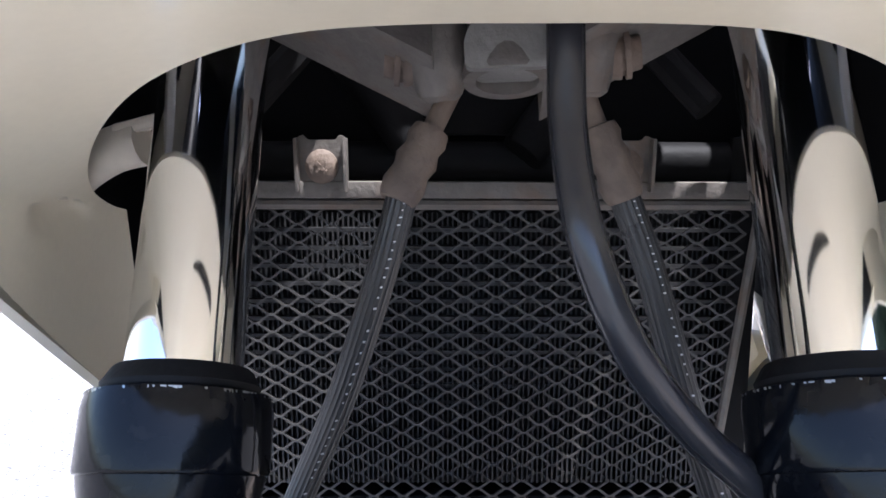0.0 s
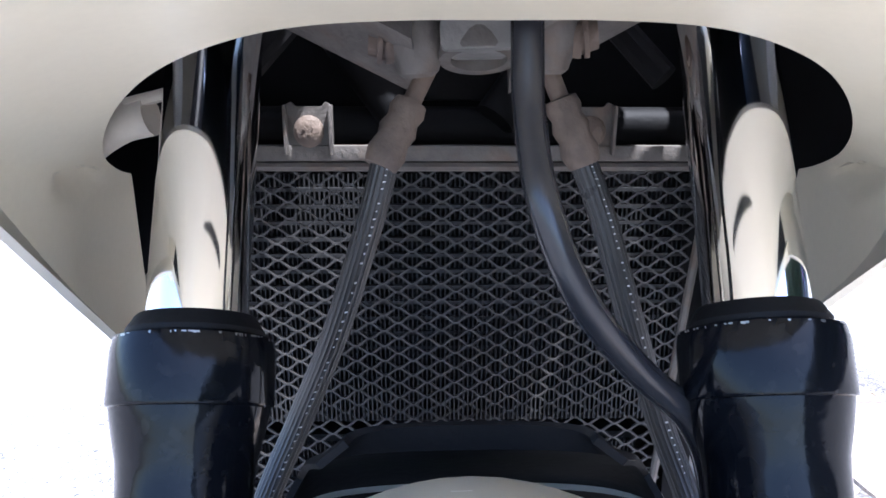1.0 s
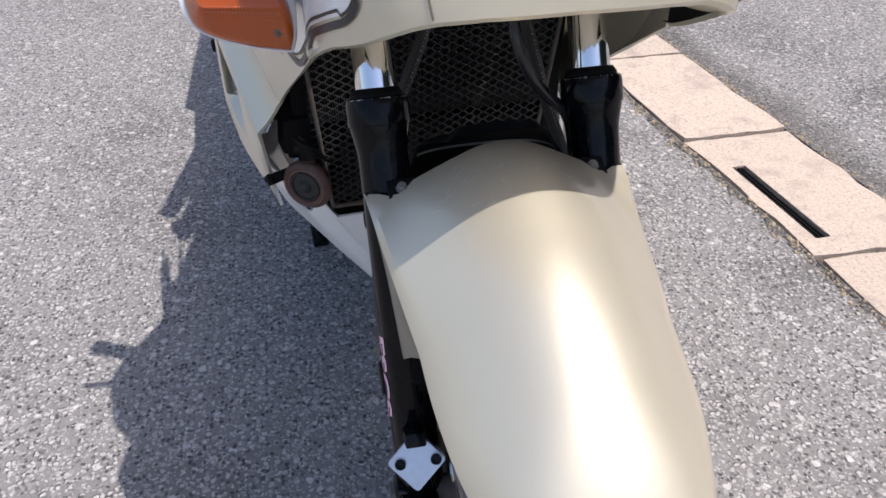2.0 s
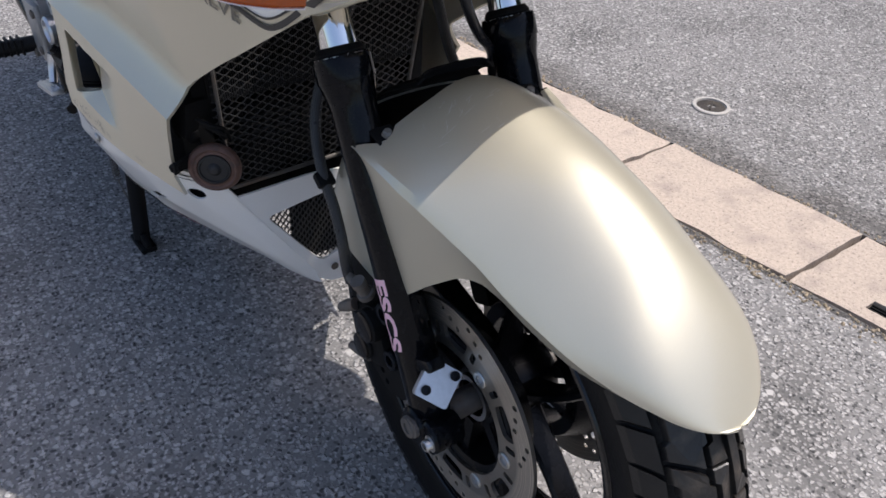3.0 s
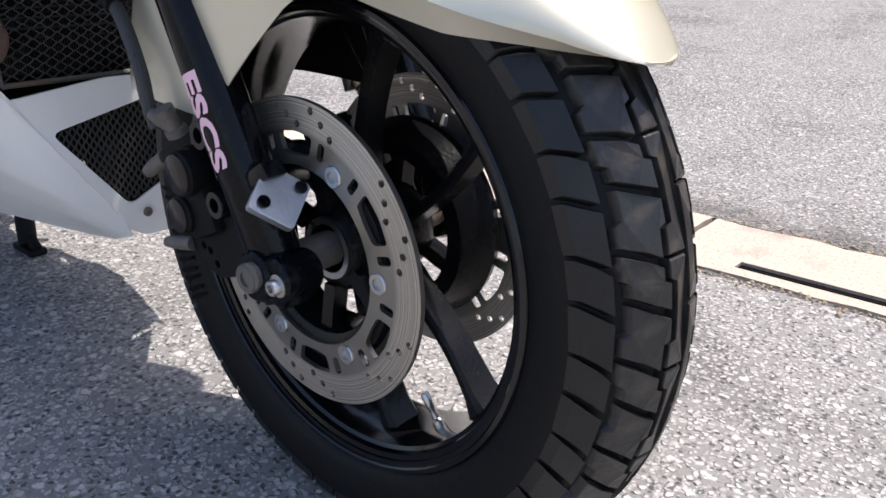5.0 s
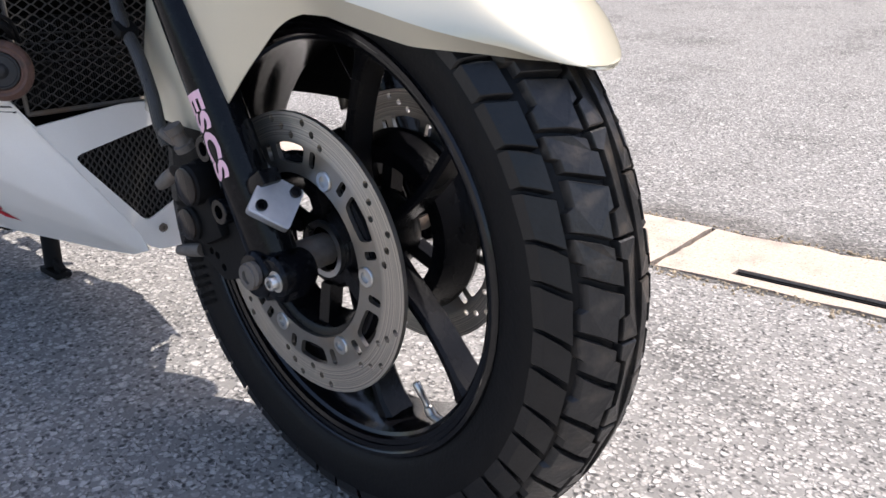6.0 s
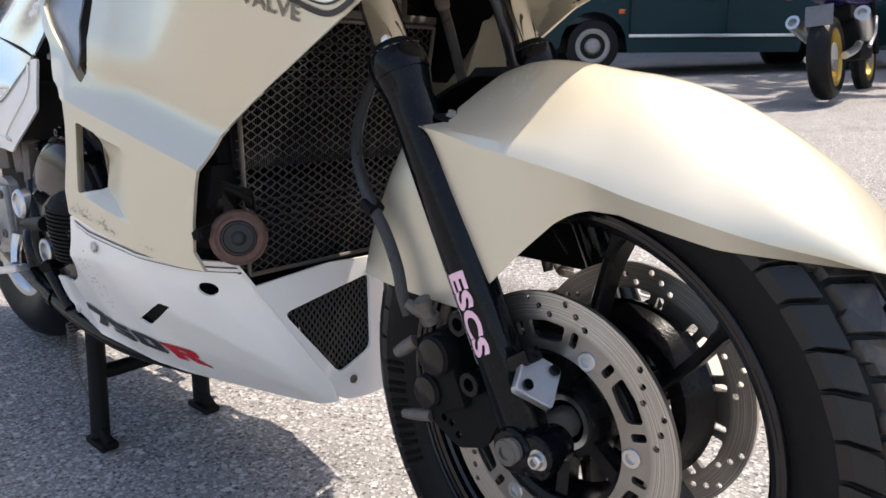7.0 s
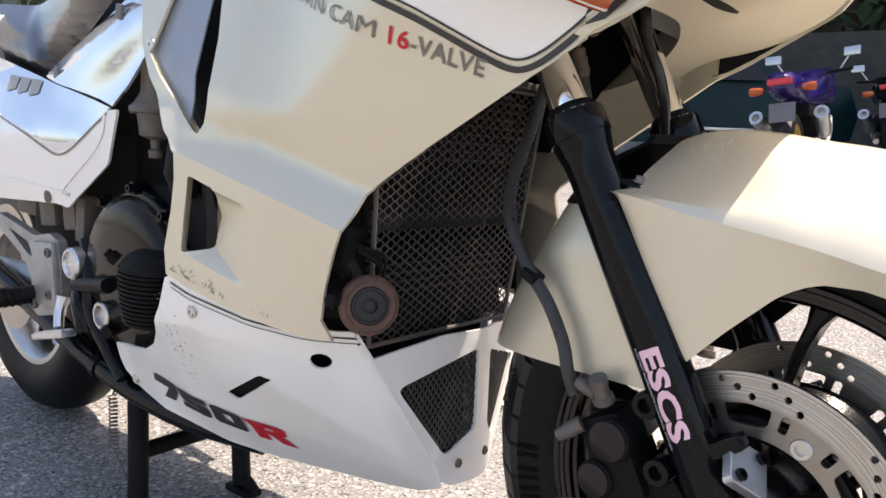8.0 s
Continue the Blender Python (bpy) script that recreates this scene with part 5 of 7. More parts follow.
def build_lining():
    bm = bmesh.new()
    rows = []
    n, nk = 128, 16
    edge = spline(OVAL, 6)
    for i in range(n + 1):
        t = -1 + 2 * i / n
        at = abs(t)
        if at < 0.62:
            a = at / 0.62 * 90
            lip = nose_pt(a, lip_z(a) + 0.002)
            k = max(0.0, min(1.0, (0.150 - lip.y) / 0.11))
            lip = Vector((lip.x, lip.y + 0.004 - 0.020 * k, lip.z - 0.011 * k))
        else:
            k = (at - 0.62) / 0.38
            y = 0.150 + (0.352 - 0.150) * k
            z = table(y, (0.149, 0.162, 0.203, 0.249, 0.299, 0.352), (0.702, 0.693, 0.666, 0.636, 0.604, 0.567)) + 0.0015
            lip = Vector((side_x(y, z) - 0.003, y, z))
        if at < 0.80:
            q = at / 0.80 * (len(edge) - 1)
            j = min(int(q), len(edge) - 2)
            inner = edge[j].lerp(edge[j + 1], q - j)
        else:
            inner = edge[-1].lerp(Vector((0.186, 0.354, 0.576)), (at - 0.80) / 0.20)
        inner = inner.copy()
        inner.z += 0.0053 + 0.007 * math.copysign(inner.x, t)
        inner.x += (math.copysign(inner.x, t) + 0.165) * 0.042 * (1 if t > 0 else -1)
        row = []
        for k in range(nk + 1):
            u = k / nk
            p = lip.lerp(inner, u)
            bulge = 0.006 * math.sin(math.pi * u)
            p.z -= bulge * (1 - at) * 0.3
            p.x += 0.5 * bulge * at
            # round dimple for the screw
            d = math.hypot((at - 0.665) * 0.42, (u - 0.68) * 0.075)
            dip = 0.0045 * smooth01((0.0155 - d) / 0.004)
            p += Vector((0.6, -0.1, 0.8)) * dip
            row.append(bm.verts.new((math.copysign(p.x, t), p.y, p.z)))
        rows.append(row)
    for a, b in zip(rows, rows[1:]):
        for k in range(nk):
            bm.faces.new((a[k], a[k + 1], b[k + 1], b[k]))
    thicken(bm, 0.003, lambda co: (0, 0, -1))
    lin = part("fairing_lining", bm, M["creamin"], bike, "cream inner panel with an oval opening for the fork", across, smooth=40)
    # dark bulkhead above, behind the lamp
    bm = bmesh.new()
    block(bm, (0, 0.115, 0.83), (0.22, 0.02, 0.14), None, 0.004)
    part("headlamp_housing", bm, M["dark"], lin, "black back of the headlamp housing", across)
    # added black sheet above the fork, stops light leaking into the cowl
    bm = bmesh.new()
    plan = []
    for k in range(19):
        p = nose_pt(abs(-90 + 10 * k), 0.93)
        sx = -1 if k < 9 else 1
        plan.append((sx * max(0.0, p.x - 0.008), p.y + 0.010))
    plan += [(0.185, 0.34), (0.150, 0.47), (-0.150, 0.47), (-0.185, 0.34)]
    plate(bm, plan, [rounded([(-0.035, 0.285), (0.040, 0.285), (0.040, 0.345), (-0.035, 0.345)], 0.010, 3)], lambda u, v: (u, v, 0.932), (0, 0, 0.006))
    part("dash_panel", bm, M["dark"], lin, "black sheet added to keep light out of the cowl", across)


build_lining()


# ---- turn signals
def build_signal(m, s):
    # rim loop of the lens, from the inner end round: (x, y, z) with x outwards
    rim = [(0.1805, 0.1500, 0.7240), (0.2080, 0.1580, 0.7275), (0.2420, 0.1720, 0.7370), (0.2520, 0.1860, 0.7500), (0.2490, 0.2040, 0.7690), (0.2230, 0.1965, 0.7745), (0.1930, 0.1860, 0.7790),
           (0.1830, 0.1740, 0.7700), (0.1765, 0.1620, 0.7520), (0.1765, 0.1530, 0.7360)]
    rim = [Vector((-x, y, z)) for x, y, z in rim]
    mid = sum(rim, Vector()) / len(rim)
    loop = [q for q in spline([tuple(p) for p in rim + rim[:1]], 4)][:-1]
    fwd = Vector((0.10, -0.86, 0.30)).normalized()
    # pod: from the rim back, up and in, running out on the flank
    back = [(0.0, 1.035, (0, 0, 0)), (0.0, 1.10, (0, 0.006, 0.0015)), (0.0, 1.09, (0.002, 0.022, 0.006)), (0.0, 0.98, (0.008, 0.055, 0.018)), (0.0, 0.80, (0.018, 0.100, 0.036)), (0.0, 0.50, (0.034, 0.150, 0.056)), (0.0, 0.18, (0.050, 0.190, 0.070))]
    bm = bmesh.new()
    ring_grid(bm, [[mid + (p - mid) * k + Vector(d) for p in loop] for _, k, d in back])
    bmesh.ops.recalc_face_normals(bm, faces=bm.faces)
    sig = part("turn_signal", bm, M["white"], bike, "amber turn signal in a white housing", m, smooth=50)
    # lens: the rim drawn forward to a ridge that runs from end to end
    ro, ri = Vector((-0.2400, 0.1650, 0.7615)), Vector((-0.1850, 0.1505, 0.7625))
    bm = bmesh.new()

    def drawn(p, k):
        t = max(0.0, min(1.0, (p - ri).dot(ro - ri) / (ro - ri).length_squared))
        return p.lerp(ri.lerp(ro, t), k)
    base = [p + fwd * 0.0008 for p in loop]
    ring_grid(bm, [[p - fwd * 0.006 for p in base], base, [drawn(p, 0.06) + fwd * 0.0036 for p in base], [drawn(p, 0.20) + fwd * 0.0048 for p in base], [drawn(p, 0.55) + fwd * 0.0050 for p in base], [drawn(p, 0.90) + fwd * 0.0044 for p in base]], caps=True)
    bmesh.ops.recalc_face_normals(bm, faces=bm.faces)
    part("lens", bm, M["amber"], sig, "ribbed amber plastic lens", m, smooth=30)
    # moulded ribs: fine ones across the upper face, a lattice of beads on the lower one
    tl, tr, bl, br = rim[4], rim[6], rim[2], rim[0]
    bm = bmesh.new()
    for k in range(26):
        f = (k + 1) / 27
        a, b = tl.lerp(tr, f), ro.lerp(ri, f)
        pts = [a.lerp(b, q) + fwd * 0.0053 for q in (0.16, 0.5, 0.86)]
        tube(bm, pts, 0.0008, 4, 1)
    part("lens_rib", bm, M["amber"], sig, m=m)
    bm = bmesh.new()
    for j in range(6):
        for k in range(22):
            f = (k + 1) / 23
            q = 0.14 + 0.13 * j
            p = ro.lerp(ri, f).lerp(bl.lerp(br, f), q) + fwd * 0.0050
            bmesh.ops.create_icosphere(bm, subdivisions=1, radius=0.0016, matrix=Matrix.Translation(p) @ Matrix.Diagonal((1.2, 0.6, 1.0, 1)))
    part("lens_bead", bm, M["amber"], sig, m=m)
    bm = bmesh.new()
    turned(bm, br.lerp(ri, 0.38).lerp(bl, 0.10) + fwd * 0.0040, fwd, [(0, 0.0030), (0.002, 0.0030), (0.003, 0.002), (0.003, 0.0012), (0.001, 0.001)], 12)
    part("lens_screw", bm, M["grime"], sig, m=m)


for s, m in ((-1, BODY), (1, LEFT)):
    build_signal(m @ Matrix.Translation((0, -0.027, -0.003)), s)


# ---- belly pan
# five lines run along its side: foot, lower chine, upper chine, shoulder, top edge
PAN_Y = (0.36, 0.40, 0.44, 0.50, 0.5724, 0.65, 0.734, 0.80)
PAN_Z = ((0.192, 0.184, 0.184, 0.188, 0.196, 0.212, 0.245, 0.250), (0.216, 0.214, 0.228, 0.256, 0.270, 0.285, 0.297, 0.270),
         (0.222, 0.254, 0.287, 0.335, 0.330, 0.325, 0.330, 0.330), (0.255, 0.2925, 0.365, 0.385, 0.395, 0.390, 0.390, 0.390), (0.370, 0.400, 0.414, 0.430, 0.470, 0.478, 0.480, 0.480))
PAN_X = ((0.040, 0.048, 0.060, 0.084, 0.116, 0.152, 0.188, 0.183), (0.051, 0.077, 0.100, 0.144, 0.181, 0.203, 0.205, 0.189),
         (0.056, 0.104, 0.146, 0.203, 0.216, 0.222, 0.220, 0.208), (0.072, 0.121, 0.184, 0.224, 0.249, 0.252, 0.238, 0.222), (0.130, 0.152, 0.194, 0.239, 0.264, 0.264, 0.244, 0.226))


def belly_line(y, z):
    return table(z, [table(y, PAN_Y, zs) for zs in PAN_Z], [table(y, PAN_Y, xs) for xs in PAN_X])


def belly_x(y, z):
    """Half width of the belly pan: facets between the five lines, their edges a little rounded."""
    x = sum(belly_line(y + e * 0.004, z + f * 0.004) for e in (-0.6, 0, 0.6) for f in (-0.6, 0, 0.6)) / 9
    edge = 0.147 - 0.631 * (0.373 - z) if z > 0.224 else 0.053 - 0.26 * (0.224 - z)
    k = smooth01((y - 0.3585 - 0.25 * edge) / 0.012)
    return edge * (1 - k) + x * k


def belly_pt(y, z, lift=0.0):
    return (-(belly_x(y, z) + lift), y, z)


PAN = [(0.3945, 0.373), (0.3862, 0.320), (0.3790, 0.275), (0.3708, 0.222), (0.3695, 0.198), (0.400, 0.187), (0.44, 0.185), (0.48, 0.188), (0.56, 0.196), (0.60, 0.201), (0.643, 0.210), (0.70, 0.230), (0.737, 0.243), (0.770, 0.249), (0.803, 0.257), (0.826, 0.276),
       (0.830, 0.295), (0.826, 0.317), (0.765, 0.325), (0.724, 0.332), (0.690, 0.348), (0.668, 0.367), (0.636, 0.409), (0.615, 0.446), (0.604, 0.4510), (0.554, 0.4355), (0.515, 0.4250), (0.461, 0.4110), (0.421, 0.4050), (0.400, 0.4045)]


def build_pan():
    first = None
    for s, m in ((-1, BODY), (1, LEFT)):
        slot = rounded([(0.578, 0.3055), (0.509, 0.344), (0.494, 0.340), (0.566, 0.297)], 0.004, 3)
        holes = [slot, circle2((0.438, 0.370), 0.0090, 16)]
        pan = part("belly_pan", sheet(PAN, holes, belly_pt, 0.0062, 0.003), M["white"], bike, "white belly pan with scuffs and screw holes", m, smooth=35)
        for y, z in ((0.572, 0.413), (0.802, 0.268)):
            bm = bmesh.new()
            turned(bm, belly_pt(y, z, 0.0005), (-1, 0, 0), [(0, 0.0078), (0.0012, 0.0078), (0.0012, 0.0060), (0.0028, 0.0052), (0.0028, 0.002), (0.001, 0.0015)], 18)
            part("pan_screw", bm, M["steel"], pan, m=m)
        # black block and sheet stand in for the shade behind hole and slot
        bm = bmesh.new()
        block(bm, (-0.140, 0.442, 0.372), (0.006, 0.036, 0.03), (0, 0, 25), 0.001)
        part("backing", bm, M["dark"], pan, "black block standing in for the shade behind the screw hole", m)
        part("backing", sheet(rounded([(0.606, 0.302), (0.520, 0.364), (0.464, 0.350), (0.556, 0.274)], 0.006, 2), [], lambda u, v: belly_pt(u, v, -0.008), 0.012, 0.002), M["dark"], pan, "black sheet standing in for the shade behind the slot", m, smooth=35)
        # double line along the top edge
        top = [(0.603, 0.443), (0.554, 0.4285), (0.515, 0.418), (0.461, 0.404), (0.421, 0.398), (0.404, 0.397)]
        path = [tuple(p.to_2d()) for p in spline([(*p, 0) for p in top], 4)]
        for off, wd in ((0.0, 0.0022), (-0.006, 0.0010)):
            part("pinstripe", sheet(arc_path([(p[0], p[1] + off) for p in path], wd), [], lambda u, v: belly_pt(u, v, 0.0011), 0.01, 0), M["decal_dark"], pan, "thin dark line", m, smooth=0)
        if s < 0:
            # block numerals, each a shape of its own
            seven = [(0, 1), (1, 1), (1, 0.64), (0.74, 0), (0.34, 0), (0.60, 0.62), (0, 0.62)]
            five = [(0, 1), (1, 1), (1, 0.72), (0.36, 0.72), (0.36, 0.62), (0.90, 0.62), (1, 0.52), (1, 0.10), (0.90, 0), (0, 0), (0, 0.28), (0.62, 0.28), (0.62, 0.36), (0.10, 0.36), (0, 0.46)]
            nought = [(0.10, 1), (0.90, 1), (1, 0.90), (1, 0.10), (0.90, 0), (0.10, 0), (0, 0.10), (0, 0.90)]
            letter = [(-0.12, 1), (0.86, 1), (1, 0.88), (0.98, 0.56), (0.82, 0.44), (1.16, -0.06), (0.74, 0), (0.50, 0.40), (0.42, 0.40), (0.46, 0), (0.12, 0), (0.08, 0.66)]
            for glyph, hole, at, wide, mt, label in ((seven, None, 0.000, 0.046, "decal_dark", "heavy dark numeral"), (five, None, 0.0505, 0.047, "decal_dark", "heavy dark numeral"),
                                                     (nought, [(0.37, 0.30), (0.63, 0.30), (0.63, 0.72), (0.37, 0.72)], 0.1030, 0.046, "decal_dark", "heavy dark numeral"),
                                                     (letter, [(0.42, 0.62), (0.66, 0.62), (0.66, 0.76), (0.42, 0.76)], 0.1570, 0.045, "decal_red", "red letter")):
                def set_on(q, at=at, wide=wide):
                    u, v = at + q[0] * wide, q[1] * 0.031
                    return (0.738 - u - 0.32 * v, 0.2665 - u * 0.185 + v)
                part("decal", sheet([set_on(q) for q in glyph], [[set_on(q) for q in hole]] if hole else [], lambda u, v: belly_pt(u, v, 0.0020), 0.005, 0), M[mt], pan, label, m, smooth=0)
            rnd = random.Random(8)
            bm = bmesh.new()
            for i in range(46):
                y, z = rnd.gauss(0.625, 0.012), rnd.gauss(0.35, 0.03)
                if z < 0.30 or z > 0.43 or y > 0.64:
                    continue
                w, h = rnd.uniform(0.0004, 0.0012), rnd.uniform(0.0005, 0.002)
                vs = [bm.verts.new(belly_pt(y + a * w, z + b * h, 0.0008)) for a, b in ((-1, -1), (1, -0.7), (0.7, 1), (-0.6, 0.8))]
                bm.faces.new(vs)
            tagged(part("scraped_paint", bm, M["decal_grey"], pan, "small scrapes in the white paint", m, smooth=0), kind="stuff")
    # front frame with two mesh windows
    hole = rounded([(-0.112, 0.333), (0.004, 0.366), (0.004, 0.264), (-0.042, 0.237)], 0.010, 3)
    hole2 = rounded([(0.112, 0.333), (0.050, 0.240), (0.032, 0.262), (0.032, 0.358)], 0.008, 3)
    bm = bmesh.new()
    out = rounded([(-0.147, 0.373), (-0.05, 0.388), (0.05, 0.388), (0.147, 0.373), (0.053, 0.224), (0.046, 0.206), (0.030, 0.197), (-0.030, 0.197), (-0.046, 0.206), (-0.053, 0.224)], 0.004, 2)
    bm = sheet(out, [hole, hole2], lambda u, v: (u, 0.3585 + 0.25 * max(0.0, abs(u - 0.010) - 0.010), v), 0.012, 0.004, lambda co: (0, -1, 0))
    front = part("belly_front", bm, M["white"], bike, "white front frame of the belly pan with two mesh windows", BODY, smooth=35)
    bm = bmesh.new()
    for hl in (hole, hole2):
        us = [p[0] for p in hl]
        mesh_wires(bm, min(us), max(us), 0.238, 0.362, 0.0078, 0.0058, 0.0007, lambda u, v: Vector((u, 0.364 + 0.25 * max(0.0, abs(u - 0.010) - 0.010), v)), hl)
    part("mesh_insert", bm, M["mesh"], front, "fine dark wire mesh", BODY, smooth=0)
    # plain black block in place of the shade behind the mesh windows
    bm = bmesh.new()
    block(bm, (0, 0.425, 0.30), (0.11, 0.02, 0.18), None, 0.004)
    part("backing", bm, M["dark"], front, "black block standing in for the shade behind the mesh", BODY)
    for s in (-1, 1):
        bm = bmesh.new()
        turned(bm, (s * 0.027, 0.3605, 0.227), (0, -1, 0), [(0, 0.0058), (0.002, 0.0058), (0.0035, 0.004), (0.0035, 0.0018), (0.002, 0.0015)], 16)
        part("pan_screw", bm, M["grime"], front, m=BODY)


def mesh_wires(bm, u0, u1, v0, v1, du, dv, r, place, clip=None, flat=0.07):
    """Expanded metal: a lattice of flattened diamonds, each strand a thin bar."""
    nu, nv = int((u1 - u0) / du) + 1, int((v1 - v0) / dv) + 1

    def bar(a, b):
        mid = ((a[0] + b[0]) / 2, (a[1] + b[1]) / 2)
        if clip and not inside(mid, clip):
            return
        if not (u0 <= mid[0] <= u1 and v0 <= mid[1] <= v1):
            return
        p, q = place(*a), place(*b)
        d = (q - p).normalized()
        side = d.cross(Vector((0, 1, 0))).normalized() * r
        dep = Vector((0, r * 1.3, 0))
        quad = [[bm.verts.new(k + side * sx + dep * sy) for sx, sy in ((-1, -1), (1, -1), (1, 1), (-1, 1))] for k in (p - d * r * 0.6, q + d * r * 0.6)]
        for k in range(4):
            bm.faces.new((quad[0][k], quad[0][(k + 1) % 4], quad[1][(k + 1) % 4], quad[1][k]))
    for i in range(-1, nu + 1):
        for j in range(nv + 1):
            cu, cv = u0 + (i + 0.5 * (j % 2)) * du, v0 + j * dv
            bar((cu - flat * du, cv), (cu + flat * du, cv))
            for e in (-1, 1):
                bar((cu + e * flat * du, cv), (cu + e * (0.5 - flat) * du, cv + dv))


build_pan()


# ---- radiator and its guard
def rad_y(z):
    return 0.373 + (0.687 - z) * 0.09


def build_radiator():
    bm = bmesh.new()
    for z0, z1, w in ((0.512, 0.680, 0.164), (0.392, 0.492, 0.148)):
        zc = (z0 + z1) / 2
        block(bm, (0, rad_y(zc) + 0.034, zc), (2 * w, 0.030, z1 - z0), (-5, 0, 0), 0.003)
    rad = part("radiator", bm, M["dark"], bike, "black radiator and oil cooler behind a diamond mesh guard", across)
    bm = bmesh.new()
    for z0, z1, w in ((0.516, 0.676, 0.161), (0.396, 0.488, 0.145)):
        k = int(2 * w / 0.0032)
        for i in range(k):
            x = -w + (i + 0.5) * 2 * w / k
            zc = (z0 + z1) / 2
            block(bm, (x, rad_y(zc) + 0.016, zc), (0.0009, 0.006, z1 - z0), (-5, 0, 0))
        for j in range(int((z1 - z0) / 0.0105)):
            z = z0 + 0.005 + j * 0.0105
            block(bm, (0, rad_y(z) + 0.015, z), (2 * w, 0.004, 0.0022))
    tagged(part("fin_matrix", bm, M["fin"], rad, "thin upright cooling fins", across, smooth=0), kind="stuff")
    bm = bmesh.new()
    mesh_wires(bm, -0.160, 0.160, 0.392, 0.686, 0.0194, 0.0052, 0.00068, lambda u, v: Vector((u, rad_y(v) + 0.002, v)))
    guard = part("mesh_guard", bm, M["mesh"], rad, "grey expanded-metal guard", across, smooth=0)
    bm = bmesh.new()
    for a, b in (((-0.165, 0.684), (0.165, 0.684)), ((0.165, 0.684), (0.150, 0.390)), ((0.150, 0.390), (-0.145, 0.388)), ((-0.145, 0.388), (-0.165, 0.684))):
        tube(bm, [(a[0], rad_y(a[1]), a[1]), (b[0], rad_y(b[1]), b[1])], 0.0030, 8, 1)
    block(bm, (0, rad_y(0.686) - 0.001, 0.6920), (0.330, 0.007, 0.009), None, 0.001)
    part("guard_frame", bm, M["grime"], rad, "rusty edge strip of the guard", across)
    # mounting tabs with cross-head screws
    for s in (-1, 1):
        bm = bmesh.new()
        x, y, z = s * 0.0855, 0.366, 0.7055
        plate(bm, rounded([(-0.014, -0.016), (0.014, -0.016), (0.014, 0.014), (0.010, 0.016), (0.008, 0.013), (-0.008, 0.013), (-0.010, 0.016), (-0.014, 0.014)], 0.0015, 2), [], lambda u, v: (x + u, y + 0.004, z + v), (0, 0.002, 0))
        for e in (-1, 1):
            block(bm, (x + e * 0.0135, y + 0.002, z), (0.002, 0.010, 0.028), None, 0.0005)
        part("mount_tab", bm, M["grime"], rad, m=across)
        bm = bmesh.new()
        turned(bm, (x, y + 0.004, z - 0.001), (0, -1, 0), [(0, 0.0092), (0.002, 0.0092), (0.0042, 0.0066), (0.0046, 0.003), (0.0046, 0.0005)], 24)
        block(bm, (x, y - 0.0008, z - 0.001), (0.0075, 0.001, 0.0016), (0, 45, 0))
        block(bm, (x, y - 0.0008, z - 0.001), (0.0075, 0.001, 0.0016), (0, -45, 0))
        part("mount_screw", bm, M["rust"], rad, "rusty cross-head screw", across)
    # crossbar, pipes and plates in the dark behind
    bm = bmesh.new()
    tube(bm, [(-0.16, 0.42, 0.705), (0.16, 0.42, 0.705)], 0.012, 12, 1)
    tube(bm, [(-0.03, 0.40, 0.71), (-0.10, 0.43, 0.80)], 0.014, 12, 1)
    tube(bm, [(0.03, 0.40, 0.71), (0.10, 0.43, 0.80)], 0.014, 12, 1)
    tube(bm, [(-0.115, 0.33, 0.735), (-0.06, 0.37, 0.80)], 0.008, 10, 1)
    tube(bm, [(0.115, 0.33, 0.735), (0.06, 0.37, 0.80)], 0.008, 10, 1)
    block(bm, (0, 0.43, 0.735), (0.09, 0.01, 0.03), None, 0.003)
    part("frame_tube", bm, M["matt"], rad, "black frame tubes", across)
    # added black block, keeps daylight from showing past the radiator
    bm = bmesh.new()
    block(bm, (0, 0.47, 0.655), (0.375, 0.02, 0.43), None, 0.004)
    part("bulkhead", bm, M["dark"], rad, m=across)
    # added black fillers, cover the bright gaps at the radiator's ends
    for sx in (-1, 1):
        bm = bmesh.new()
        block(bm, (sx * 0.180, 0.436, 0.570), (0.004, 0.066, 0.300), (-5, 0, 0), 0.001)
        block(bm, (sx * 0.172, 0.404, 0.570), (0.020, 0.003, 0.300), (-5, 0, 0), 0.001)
        part("side_baffle", bm, M["dark"], rad, "black filler added to hide the sunlit gap beside the radiator", across)
    # horn on its bracket
    bm = bmesh.new()
    c = Vector((-0.177, 0.372, 0.443))
    hd = Vector((-0.55, -0.83, 0.05)).normalized()
    turned(bm, c, hd, [(-0.024, 0.012), (-0.020, 0.022), (-0.006, 0.027), (-0.004, 0.0315), (0.000, 0.0320), (0.003, 0.0305), (0.0042, 0.0290), (0.0060, 0.0262), (0.0046, 0.0235), (0.0056, 0.0205), (0.003, 0.0190), (0.003, 0.001)], 48)
    horn = part("horn", bm, M["hornrust"], bike, "round horn with a rusty rim", BODY)
    bm = bmesh.new()
    turned(bm, c, hd, [(0.003, 0.0195), (0.0062, 0.0190), (0.0066, 0.0172), (0.0048, 0.0160), (0.0052, 0.0085), (0.0078, 0.0060), (0.0090, 0.0042), (0.0090, 0.001)], 32)
    part("horn_face", bm, M["fin"], horn, "dark grey horn diaphragm", BODY)
    bm = bmesh.new()
    block(bm, (-0.205, 0.388, 0.452), (0.040, 0.004, 0.014), (0, 0, 25), 0.001)
    turned(bm, (-0.219, 0.385, 0.452), (-0.5, -0.85, 0), [(0, 0.007), (0.004, 0.007), (0.006, 0.005)], 6)
